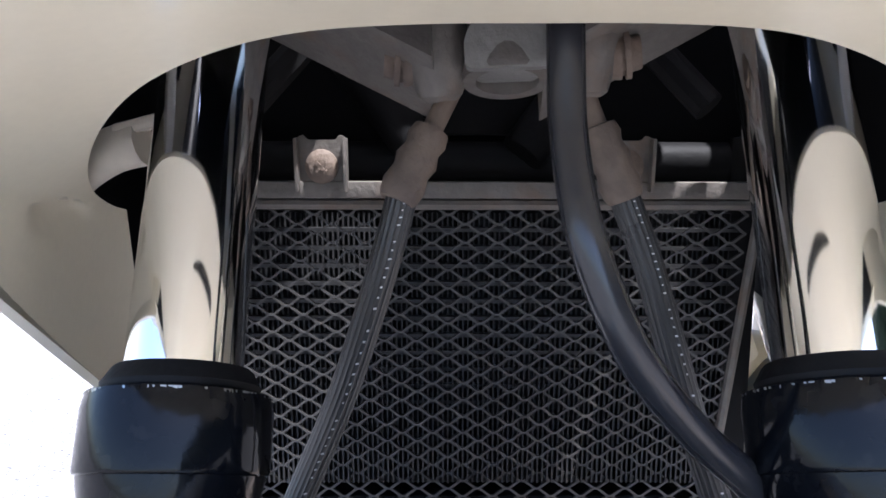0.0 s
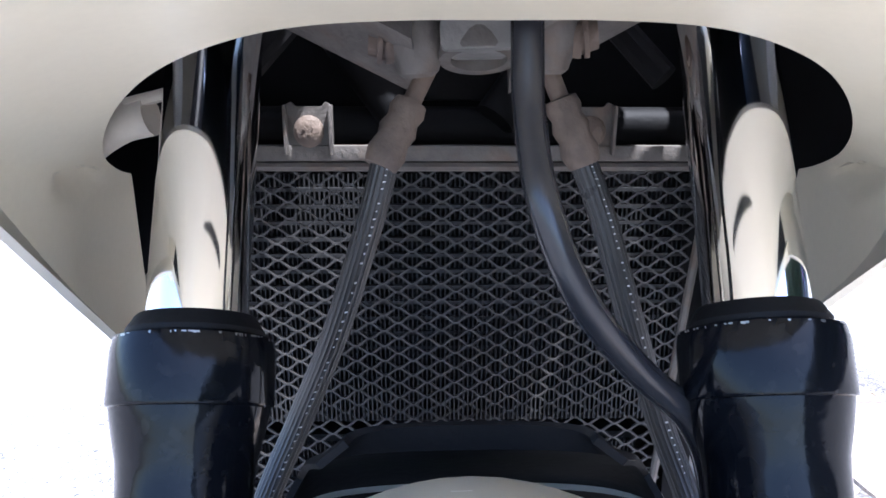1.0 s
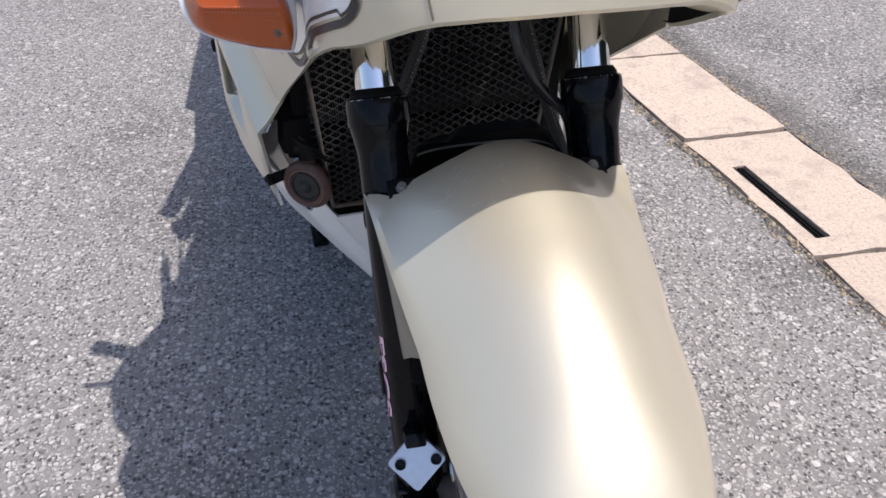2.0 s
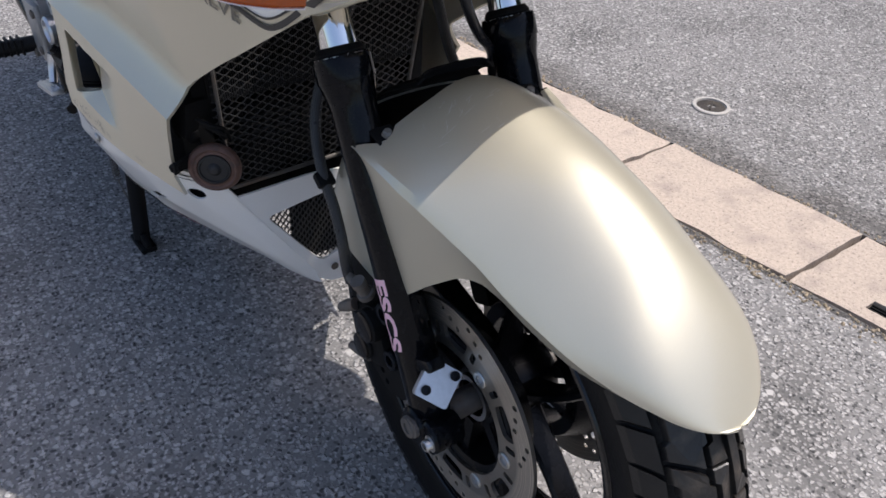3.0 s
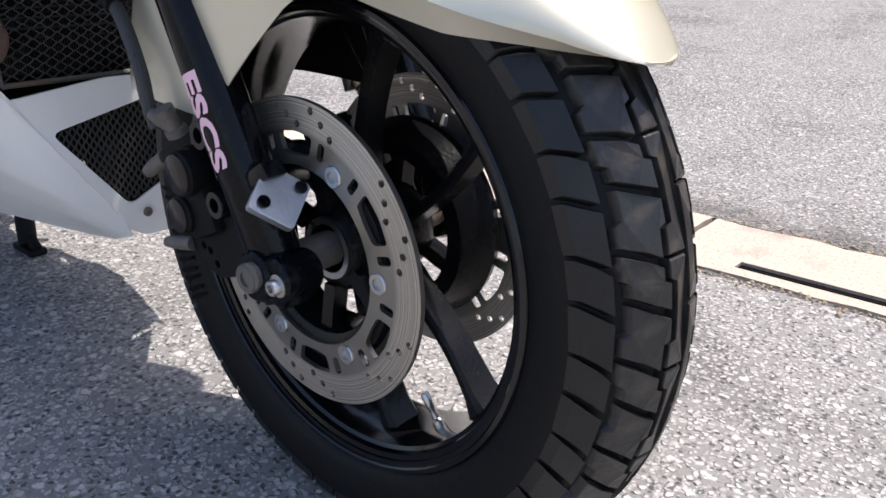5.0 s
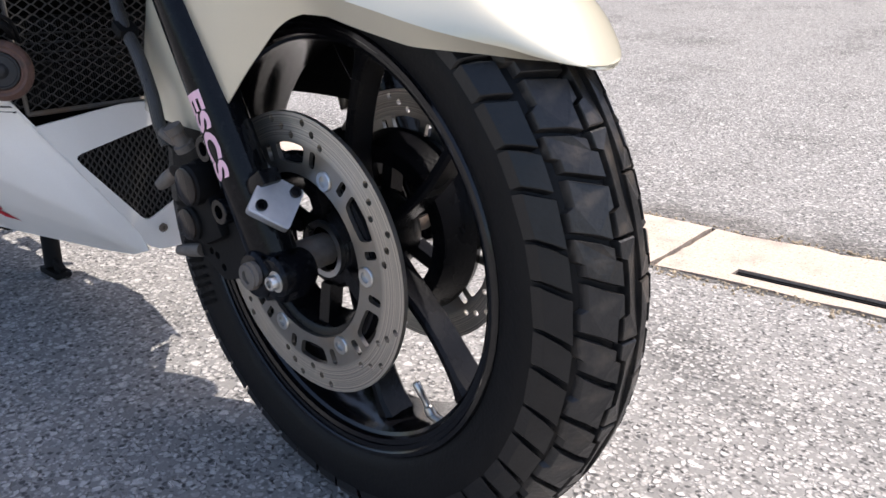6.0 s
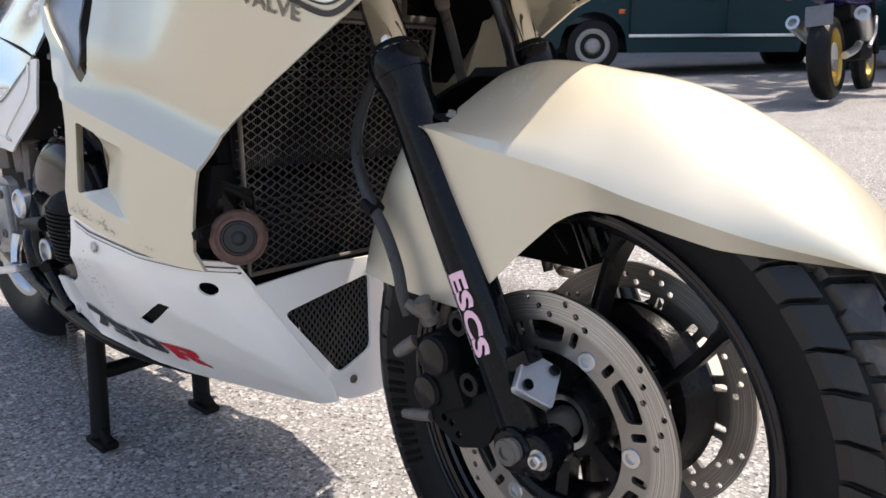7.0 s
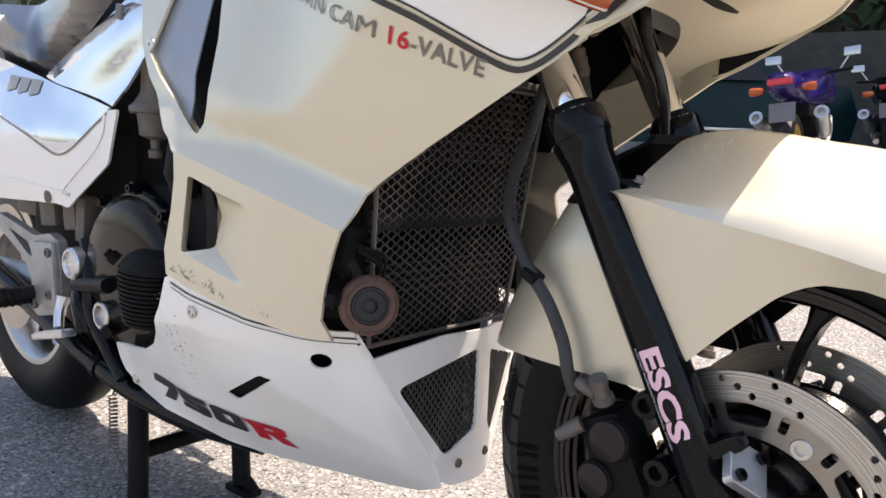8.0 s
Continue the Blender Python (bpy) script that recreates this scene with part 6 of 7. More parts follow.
    tube(bm, [(-0.185, 0.385, 0.505), (-0.175, 0.372, 0.500), (-0.160, 0.368, 0.492), (-0.150, 0.378, 0.470)], 0.0022, 8, 5)
    tube(bm, [(-0.180, 0.385, 0.500), (-0.165, 0.372, 0.488), (-0.155, 0.380, 0.475)], 0.0045, 8, 5)
    part("horn_bracket", bm, M["matt"], horn, m=BODY)
    bm = bmesh.new()
    for p, sz in (((-0.175, 0.41, 0.50), (0.05, 0.03, 0.05)), ((-0.135, 0.43, 0.42), (0.05, 0.05, 0.05)), ((-0.185, 0.40, 0.477), (0.018, 0.012, 0.018))):
        block(bm, p, sz, (8, 4, 12), 0.006)
    part("bracket_lump", bm, M["dark"], horn, m=BODY)


build_radiator()


# ---- steering stem, hoses and cables between the legs
def build_stem():
    bm = bmesh.new()
    # lower yoke: arms to the legs and a boss in the middle
    for s in (-1, 1):
        p = leg_pt(s, 0.790)
        turned(bm, p - FD * 0.02, FD, [(0, 0.026), (0.003, 0.028), (0.042, 0.028), (0.045, 0.026)], 28)
        rings = []
        for t in (0, 0.35, 0.7, 1):
            c = Vector((s * 0.02, 0.262, 0.752)).lerp(p, t)
            h, w = 0.020 - 0.004 * t, 0.026
            rings.append([c + Vector((0, e * w * 0.889, -e * w * 0.45)) + FD * (f * h) for e, f in ((-1, -1), (1, -1), (1, 1), (-1, 1))])
        ring_grid(bm, rings)
    turned(bm, Vector((0, 0.275, 0.752)), FD, [(0, 0.020), (0.003, 0.023), (0.03, 0.030), (0.05, 0.030)], 32)
    bmesh.ops.recalc_face_normals(bm, faces=bm.faces)
    yoke = part("lower_yoke", bm, M["grime"], bike, "dusty steel lower fork yoke")
    # hose junction: a round dark body on each side of a faceted block, the hollow stem below
    bm = bmesh.new()
    plate(bm, rounded([(-0.0150, -0.0085), (0.0150, -0.0085), (0.0155, 0.002), (0.0120, 0.0090), (0.0, 0.0115), (-0.0120, 0.0090), (-0.0155, 0.002)], 0.003, 3), [],
          lambda u, v: Vector((0.0065 + u, 0.2345 + 0.15 * v, 0.7500 + v)), (0, 0.022, -0.004))
    part("hose_junction", bm, M["iron"], yoke, "grey faceted brake hose junction block")
    for x, sg in ((-0.0185, -1), (0.0350, 1)):
        bm = bmesh.new()
        turned(bm, Vector((x, 0.2500, 0.7310)), (0.05 * sg, -0.05, 1), [(0, 0.0060), (0.002, 0.0085), (0.006, 0.0095), (0.012, 0.0118), (0.020, 0.0125), (0.030, 0.0118), (0.036, 0.0085)], 28)
        part("banjo_body", bm, M["grime"], yoke, "dark round hose fitting")
        bm = bmesh.new()
        turned(bm, (x + 0.0095 * sg, 0.2500, 0.7455), (sg, -0.1, 0.1), [(0, 0.0085), (0.002, 0.0092), (0.0035, 0.0092), (0.0035, 0.0078), (0.0050, 0.0078), (0.0050, 0.0094), (0.0070, 0.0094), (0.0072, 0.0070), (0.0110, 0.0062)], 20)
        part("union_bolt", bm, M["rust"], yoke)
    bm = bmesh.new()
    ax = Vector((0, -0.35, -0.94))
    turned(bm, Vector((0.0065, 0.2480, 0.7385)), ax, [(-0.016, 0.0165), (0, 0.0172), (0.0015, 0.0165), (0.0015, 0.0118), (-0.010, 0.0112)], 36, caps=False)
    part("stem_end", bm, M["grime"], yoke, "hollow end of the steering stem")
    # dark disc in place of the shade down the hollow stem
    bm = bmesh.new()
    turned(bm, Vector((0.0065, 0.2480, 0.7385)), ax, [(-0.0105, 0.0120), (-0.0085, 0.0120)], 28)
    part("stem_plug", bm, M["dark"], yoke, "dark disc standing in for the shade inside the stem")
    # crimped ends and ribbed hoses to the calipers
    hoses = {-1: [(-0.021, 0.262, 0.724), (-0.031, 0.255, 0.705), (-0.043, 0.252, 0.668), (-0.062, 0.256, 0.616), (-0.082, 0.258, 0.572), (-0.098, 0.243, 0.536), (-0.108, 0.214, 0.499), (-0.110, 0.186, 0.467), (-0.112, 0.166, 0.434), (-0.113, 0.158, 0.408), (-0.112, 0.150, 0.388)],
             1: [(0.041, 0.270, 0.724), (0.050, 0.268, 0.700), (0.062, 0.266, 0.666), (0.073, 0.262, 0.625), (0.088, 0.258, 0.572), (0.100, 0.243, 0.536), (0.108, 0.214, 0.499), (0.110, 0.186, 0.467), (0.112, 0.166, 0.434), (0.113, 0.158, 0.408), (0.112, 0.150, 0.388)]}
    for s, pts in hoses.items():
        a, b = Vector(pts[0]), Vector(pts[1])
        d = (b - a).normalized()
        bm = bmesh.new()
        turned(bm, a, d, [(-0.022, 0.0042), (0.004, 0.0042), (0.0045, 0.0072), (0.009, 0.0082), (0.013, 0.0070), (0.018, 0.0086), (0.023, 0.0074), (0.029, 0.0088), (0.034, 0.0078), (0.036, 0.0070)], 20)
        part("hose_end", bm, M["rust"], yoke, "rusty crimped hose end")
        bm = bmesh.new()
        path = spline([tuple(a + d * 0.028)] + pts[2:], 8)
        # fluted outer skin
        rings, up = [], Vector((1, 0, 0))
        for i, p in enumerate(path):
            t = (path[min(i + 1, len(path) - 1)] - path[max(i - 1, 0)]).normalized()
            up = (up - t * up.dot(t)).normalized()
            sd = t.cross(up)
            rings.append([p + (up * math.cos(q) + sd * math.sin(q)) * (0.0062 if k % 2 else 0.0057) for k, q in enumerate(2 * math.pi * k / 40 for k in range(40))])
        ring_grid(bm, rings)
        hose = part("brake_hose", bm, M["hose"], bike, "ribbed black rubber brake hose with faint print", smooth=60)
        bm = bmesh.new()
        k = len(path) // 2 + 6
        p = path[k]
        block(bm, p, (0.020, 0.018, 0.010), (30, 0, 0), 0.003)
        part("hose_clip", bm, M["matt"], hose)
        # print along the hose, unreadable: small bars
        bm = bmesh.new()
        fine = spline([tuple(q) for q in path[:len(path) // 2]], 3)
        for i in range(8, len(fine) - 2, 2):
            if (i // 2) % 9 == 8:
                continue
            p, q = fine[i], fine[i + 1]
            off = Vector((0.35, -0.93, 0.1)).normalized() * 0.0064
            e = Vector((0.0006, 0.0002, 0)) * (0.6 + 0.5 * ((i * 7) % 5) / 4)
            vs = [bm.verts.new(w) for w in (p + off - e, p + off + e, p.lerp(q, 0.35) + off + e, p.lerp(q, 0.35) + off - e)]
            bm.faces.new(vs)
        part("small_print", bm, M["decal_white"], hose, "row of tiny pale print marks", smooth=0)
    # smooth black cable that sweeps across to the left leg
    bm = bmesh.new()
    tube(bm, [(0.0217, 0.184, 0.80), (0.0212, 0.178, 0.745), (0.0214, 0.173, 0.718), (0.0252, 0.161, 0.690), (0.037, 0.158, 0.660), (0.056, 0.165, 0.634), (0.078, 0.172, 0.610), (0.090, 0.180, 0.575), (0.094, 0.170, 0.520), (0.098, 0.140, 0.46), (0.1, 0.11, 0.42)], 0.0055, 20, 8)
    part("cable", bm, M["cable"], bike, "smooth black control cable")


build_stem()


# ---- engine side, stand, seat and rear wheel
def build_engine():
    bm = bmesh.new()
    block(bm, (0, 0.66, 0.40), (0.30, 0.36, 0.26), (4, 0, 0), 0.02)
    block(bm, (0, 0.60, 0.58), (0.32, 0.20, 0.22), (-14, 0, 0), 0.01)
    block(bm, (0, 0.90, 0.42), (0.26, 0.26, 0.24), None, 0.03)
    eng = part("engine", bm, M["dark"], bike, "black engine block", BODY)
    # added dark sheets, in place of the shade between the bike's sides
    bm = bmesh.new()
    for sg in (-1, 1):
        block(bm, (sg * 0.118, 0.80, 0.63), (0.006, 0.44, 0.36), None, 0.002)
    part("inner_panel", bm, M["dark"], eng, "black sheet standing in for the shade inside the bodywork", BODY)
    for s, m in ((-1, BODY), (1, LEFT)):
        bm = bmesh.new()
        turned(bm, (-0.140, 0.842, 0.405), (-1, 0, 0), [(0, 0.124), (0.022, 0.123), (0.026, 0.120), (0.028, 0.112)], 56)
        cover = part("engine_cover", bm, M["black"], eng, "black rim of the clutch cover", m)
        bm = bmesh.new()
        turned(bm, (-0.160, 0.842, 0.405), (-1, 0, 0), [(0, 0.114), (0.012, 0.113), (0.020, 0.108), (0.026, 0.095), (0.029, 0.06), (0.030, 0.001)], 56)
        part("cover_dome", bm, M["clutch"], cover, "glossy brown-grey domed clutch cover", m)
        for k in range(9):
            bm = bmesh.new()
            a = radians(40 * k + 12)
            turned(bm, (-0.146, 0.842 + 0.124 * math.cos(a), 0.405 + 0.124 * math.sin(a)), (-1, 0, 0), [(0, 0.010), (0.024, 0.009), (0.024, 0.0065), (0.031, 0.006), (0.031, 0.003), (0.027, 0.002)], 14)
            part("cover_bolt", bm, M["black"], cover, m=m)
        # finned bulge in front of the clutch cover
        bm = bmesh.new()
        prof = []
        for k in range(13):
            d = 0.0060 * k
            r = 0.046 - 0.010 * (k / 12) ** 2
            prof += [(d, r), (d + 0.0032, r), (d + 0.0033, r - 0.006), (d + 0.0059, r - 0.006)]
        turned(bm, (-0.190, 0.748, 0.432), (-0.04, 0.06, -1), prof, 32)
        turned(bm, (-0.188, 0.746, 0.428), (0.04, -0.06, 1), [(0, 0.047), (0.008, 0.046), (0.018, 0.040), (0.024, 0.030), (0.026, 0.004)], 32)
        turned(bm, (-0.222, 0.785, 0.440), (-0.6, 0.3, 0.6), [(0, 0.009), (0.012, 0.009), (0.012, 0.006), (0.018, 0.006)], 12)
        part("finned_cover", bm, M["matt"], eng, "black finned pump housing", m)
        # carburettor bowl and linkage
        bm = bmesh.new()
        turned(bm, (-0.150, 0.800, 0.720), (0, 0.05, -1), [(0, 0.020), (0.06, 0.021), (0.075, 0.030), (0.080, 0.036), (0.086, 0.036), (0.088, 0.026), (0.118, 0.022), (0.124, 0.008), (0.136, 0.007), (0.138, 0.011), (0.148, 0.010)], 24)
        block(bm, (-0.152, 0.804, 0.640), (0.03, 0.085, 0.010), (-6, 0, 0), 0.003)
        part("carburettor", bm, M["grime"], eng, "dull grey carburettor float bowl", m)
        bm = bmesh.new()
        turned(bm, (-0.150, 0.722, 0.600), (0, 0.25, -1), [(-0.03, 0.006), (-0.022, 0.020), (-0.008, 0.029), (0.05, 0.030), (0.075, 0.018)], 24)
        part("rubber_boot", bm, M["matt"], eng, "round black rubber boot", m)
        # footrest hanger, rest and brake pedal
        bm = bmesh.new()
        plate(bm, rounded([(1.012, 0.436), (1.040, 0.445), (1.090, 0.436), (1.225, 0.462), (1.228, 0.440), (1.130, 0.395), (1.105, 0.365), (1.112, 0.318), (1.090, 0.306), (1.030, 0.318), (1.008, 0.340), (1.004, 0.390)], 0.008, 3),
              [rounded([(1.185, 0.440), (1.115, 0.424), (1.098, 0.400), (1.118, 0.404)], 0.004, 2)], lambda u, v: (-0.178, u, v), (-0.014, 0, 0))
        block(bm, (-0.196, 1.045, 0.382), (0.014, 0.070, 0.100), (-4, 0, 0), 0.006)
        hanger = part("footrest_hanger", bm, M["cast"], bike, "cast alloy footrest hanger", m)
        for y, z, r in ((1.022, 0.418, 0.0075), (1.024, 0.352, 0.0075), (1.075, 0.332, 0.010)):
            bm = bmesh.new()
            turned(bm, (-0.200, y, z), (-1, 0, 0), [(0, r), (0.006, r), (0.007, r * 0.8), (0.007, r * 0.5), (0.003, r * 0.45)], 18)
            part("hanger_bolt", bm, M["grime"], hanger, m=m)
        bm = bmesh.new()
        turned(bm, (-0.180, 0.960, 0.409), (-1, 0, 0), [(0, 0.024), (0.018, 0.024), (0.022, 0.021), (0.022, 0.018), (0.018, 0.0165), (0.0185, 0.001)], 32)
        part("pivot_cap", bm, M["alu"], hanger, "bright round pivot cap", m)
        bm = bmesh.new()
        turned(bm, (-0.185, 0.876, 0.345), (-1, 0, 0), [(0, 0.021), (0.014, 0.021), (0.016, 0.019), (0.016, 0.015), (0.010, 0.014), (0.010, 0.001)], 28)
        part("pivot_ring", bm, M["steel"], hanger, "steel ring on the gear shaft", m)
        bm = bmesh.new()
        tube(bm, [(-0.195, 1.08, 0.345), (-0.300, 1.100, 0.338)], 0.014, 12, 1)
        rest = part("footrest", bm, M["rubber"], hanger, "ribbed black rubber footrest", m)
        for k in range(7):
            bm = bmesh.new()
            block(bm, (-0.225 - 0.010 * k, 1.086 + 0.002 * k, 0.344), (0.005, 0.030, 0.030), None, 0.003)
            part("rubber_rib", bm, M["rubber"], rest, m=m)
        bm = bmesh.new()
        tube(bm, [(-0.192, 1.000, 0.352), (-0.200, 0.998, 0.330), (-0.208, 0.985, 0.308)], 0.008, 10, 4, radii=[0.011, 0.008, 0.007])
        block(bm, (-0.214, 0.990, 0.298), (0.024, 0.100, 0.010), (-13, 0, 0), 0.003)
        for k in (-1, 1):
            block(bm, (-0.214 + 0.006 * k, 0.990, 0.3038), (0.005, 0.090, 0.003), (-13, 0, 0), 0.001)
        part("brake_pedal", bm, M["alu"], hanger, "bright brake pedal", m)
        bm = bmesh.new()
        tube(bm, [(-0.200, 0.946, 0.379), (-0.205, 0.890, 0.388), (-0.210, 0.832, 0.397)], 0.009, 12, 3, radii=[0.008, 0.011, 0.011])
        tube(bm, [(-0.190, 0.86, 0.325), (-0.212, 0.835, 0.335), (-0.225, 0.815, 0.336)], 0.008, 10, 3)
        part("lever_arm", bm, M["rubber"], hanger, "black rubber-covered lever", m)
        bm = bmesh.new()
        tube(bm, [(-0.170, 0.965, 0.440), (-0.182, 0.935, 0.400), (-0.188, 0.925, 0.345), (-0.185, 0.890, 0.300), (-0.180, 0.850, 0.255)], 0.012, 12, 4)
        tube(bm, [(-0.180, 0.97, 0.36), (-0.19, 0.945, 0.345), (-0.19, 0.935, 0.310)], 0.016, 12, 4)
        part("gear_linkage", bm, M["black"], hanger, "black shift linkage", m)
        for k, (y, z, w, h) in enumerate(((1.02, 0.478, 0.030, 0.055), (0.985, 0.470, 0.022, 0.070), (1.09, 0.470, 0.040, 0.040), (1.16, 0.480, 0.05, 0.035))):
            bm = bmesh.new()
            block(bm, (-0.158, y, z), (0.03, w, h), (12 * (k % 2) - 6, 0, 8), 0.005)
            part("bracket", bm, M["grime"], hanger, m=m)
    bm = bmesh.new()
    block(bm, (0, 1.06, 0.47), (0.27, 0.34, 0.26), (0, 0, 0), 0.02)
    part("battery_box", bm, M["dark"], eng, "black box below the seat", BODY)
    # frame rails and exhaust under the engine
    for s, m in ((-1, BODY), (1, LEFT)):
        bm = bmesh.new()
        tube(bm, [(-0.150, 1.36, 0.345), (-0.158, 1.16, 0.300), (-0.162, 1.00, 0.262), (-0.160, 0.87, 0.234), (-0.145, 0.74, 0.215), (-0.110, 0.62, 0.205)], 0.019, 16, 6)
        turned(bm, (-0.162, 0.955, 0.252), (0, -0.97, -0.23), [(0, 0.018), (0.001, 0.022), (0.018, 0.022), (0.019, 0.018)], 20)
        part("exhaust_pipe", bm, M["black"], bike, "black pipe below the engine", m)
        bm = bmesh.new()
        tube(bm, [(-0.10, 0.90, 0.52), (-0.12, 1.05, 0.36), (-0.11, 1.45, 0.33)], 0.022, 12, 5)
        part("swing_arm", bm, M["cast"], bike, "grey swing arm", m)


build_engine()


def build_stand():
    bm = bmesh.new()
    feet = ((-0.155, 0.866), (0.034, 0.862))
    for (fx, fy), hx in zip(feet, (-0.122, 0.066)):
        tube(bm, [(hx, 0.915, 0.225), ((fx + hx) / 2, 0.889, 0.12), (fx, fy, 0.016)], 0.0155, 14, 3)
    tube(bm, [(-0.139, 0.890, 0.118), (0.050, 0.886, 0.118)], 0.013, 12, 1)
    st = part("centre_stand", bm, M["matt"], bike, "black steel centre stand, lowered", BODY)
    for fx, fy in feet:
        bm = bmesh.new()
        block(bm, (fx, fy - 0.004, 0.008), (0.030, 0.064, 0.012), (0, 0, 0), 0.004)
        block(bm, (fx, fy - 0.022, 0.020), (0.012, 0.030, 0.022), (30, 0, 0), 0.004)
        part("stand_foot", bm, M["matt"], st, m=BODY)
    bm = bmesh.new()
    pts = []
    for k in range(14 * 10 + 1):
        a = 2 * math.pi * k / 10
        z = 0.205 - 0.085 * k / 140
        pts.append((-0.158 + 0.006 * math.cos(a), 0.925 + 0.006 * math.sin(a), z))
    tube(bm, pts, 0.0013, 5, 1)
    tube(bm, [(-0.158, 0.925, 0.205), (-0.150, 0.920, 0.240)], 0.0016, 6, 1)
    tube(bm, [(-0.158, 0.925, 0.12), (-0.150, 0.890, 0.06)], 0.0016, 6, 1)
    part("stand_spring", bm, M["grime"], st, "coil spring", BODY)


build_stand()


def build_rear_wheel():
    c = Vector((-0.055, 1.478, 0.318))
    bm = bmesh.new()
    prof = [(-0.050, 0.20), (-0.058, 0.215), (-0.066, 0.245), (-0.064, 0.268), (-0.050, 0.292), (-0.028, 0.306), (0, 0.310), (0.028, 0.306), (0.050, 0.292), (0.064, 0.268), (0.066, 0.245), (0.058, 0.215), (0.050, 0.20)]
    lathe_x(bm, prof, c, 96)
    wh = part("rear_wheel", bm, M["rubber"], bike, "rear wheel with black tyre and polished rim")
    bm = bmesh.new()
    lathe_x(bm, [(-0.054, 0.209), (-0.052, 0.196), (-0.040, 0.186), (0, 0.178), (0.040, 0.186), (0.052, 0.196), (0.054, 0.209), (0.03, 0.195), (-0.03, 0.195)], c, 96)
    part("rim", bm, M["steel"], wh, "bright rim edge")
    for k in range(6):
        bm = bmesh.new()
        a = radians(60 * k + 12)
        d = Vector((0, -math.cos(a), math.sin(a)))
        tube(bm, [c + d * 0.03, c + d * 0.11, c + d * 0.185], 0.014, 10, 2, radii=[0.02, 0.013, 0.016])
        part("spoke", bm, M["wheelblack"], wh)
    bm = bmesh.new()
    lathe_x(bm, [(-0.075, 0.01), (-0.075, 0.045), (0.06, 0.045), (0.06, 0.01)], c, 32)
    part("hub", bm, M["wheelblack"], wh)
    bm = bmesh.new()
    lathe_x(bm, [(-0.084, 0.070), (-0.084, 0.128), (-0.079, 0.128), (-0.079, 0.070)], c, 64)
    part("brake_disc", bm, M["disc"], wh)


build_rear_wheel()


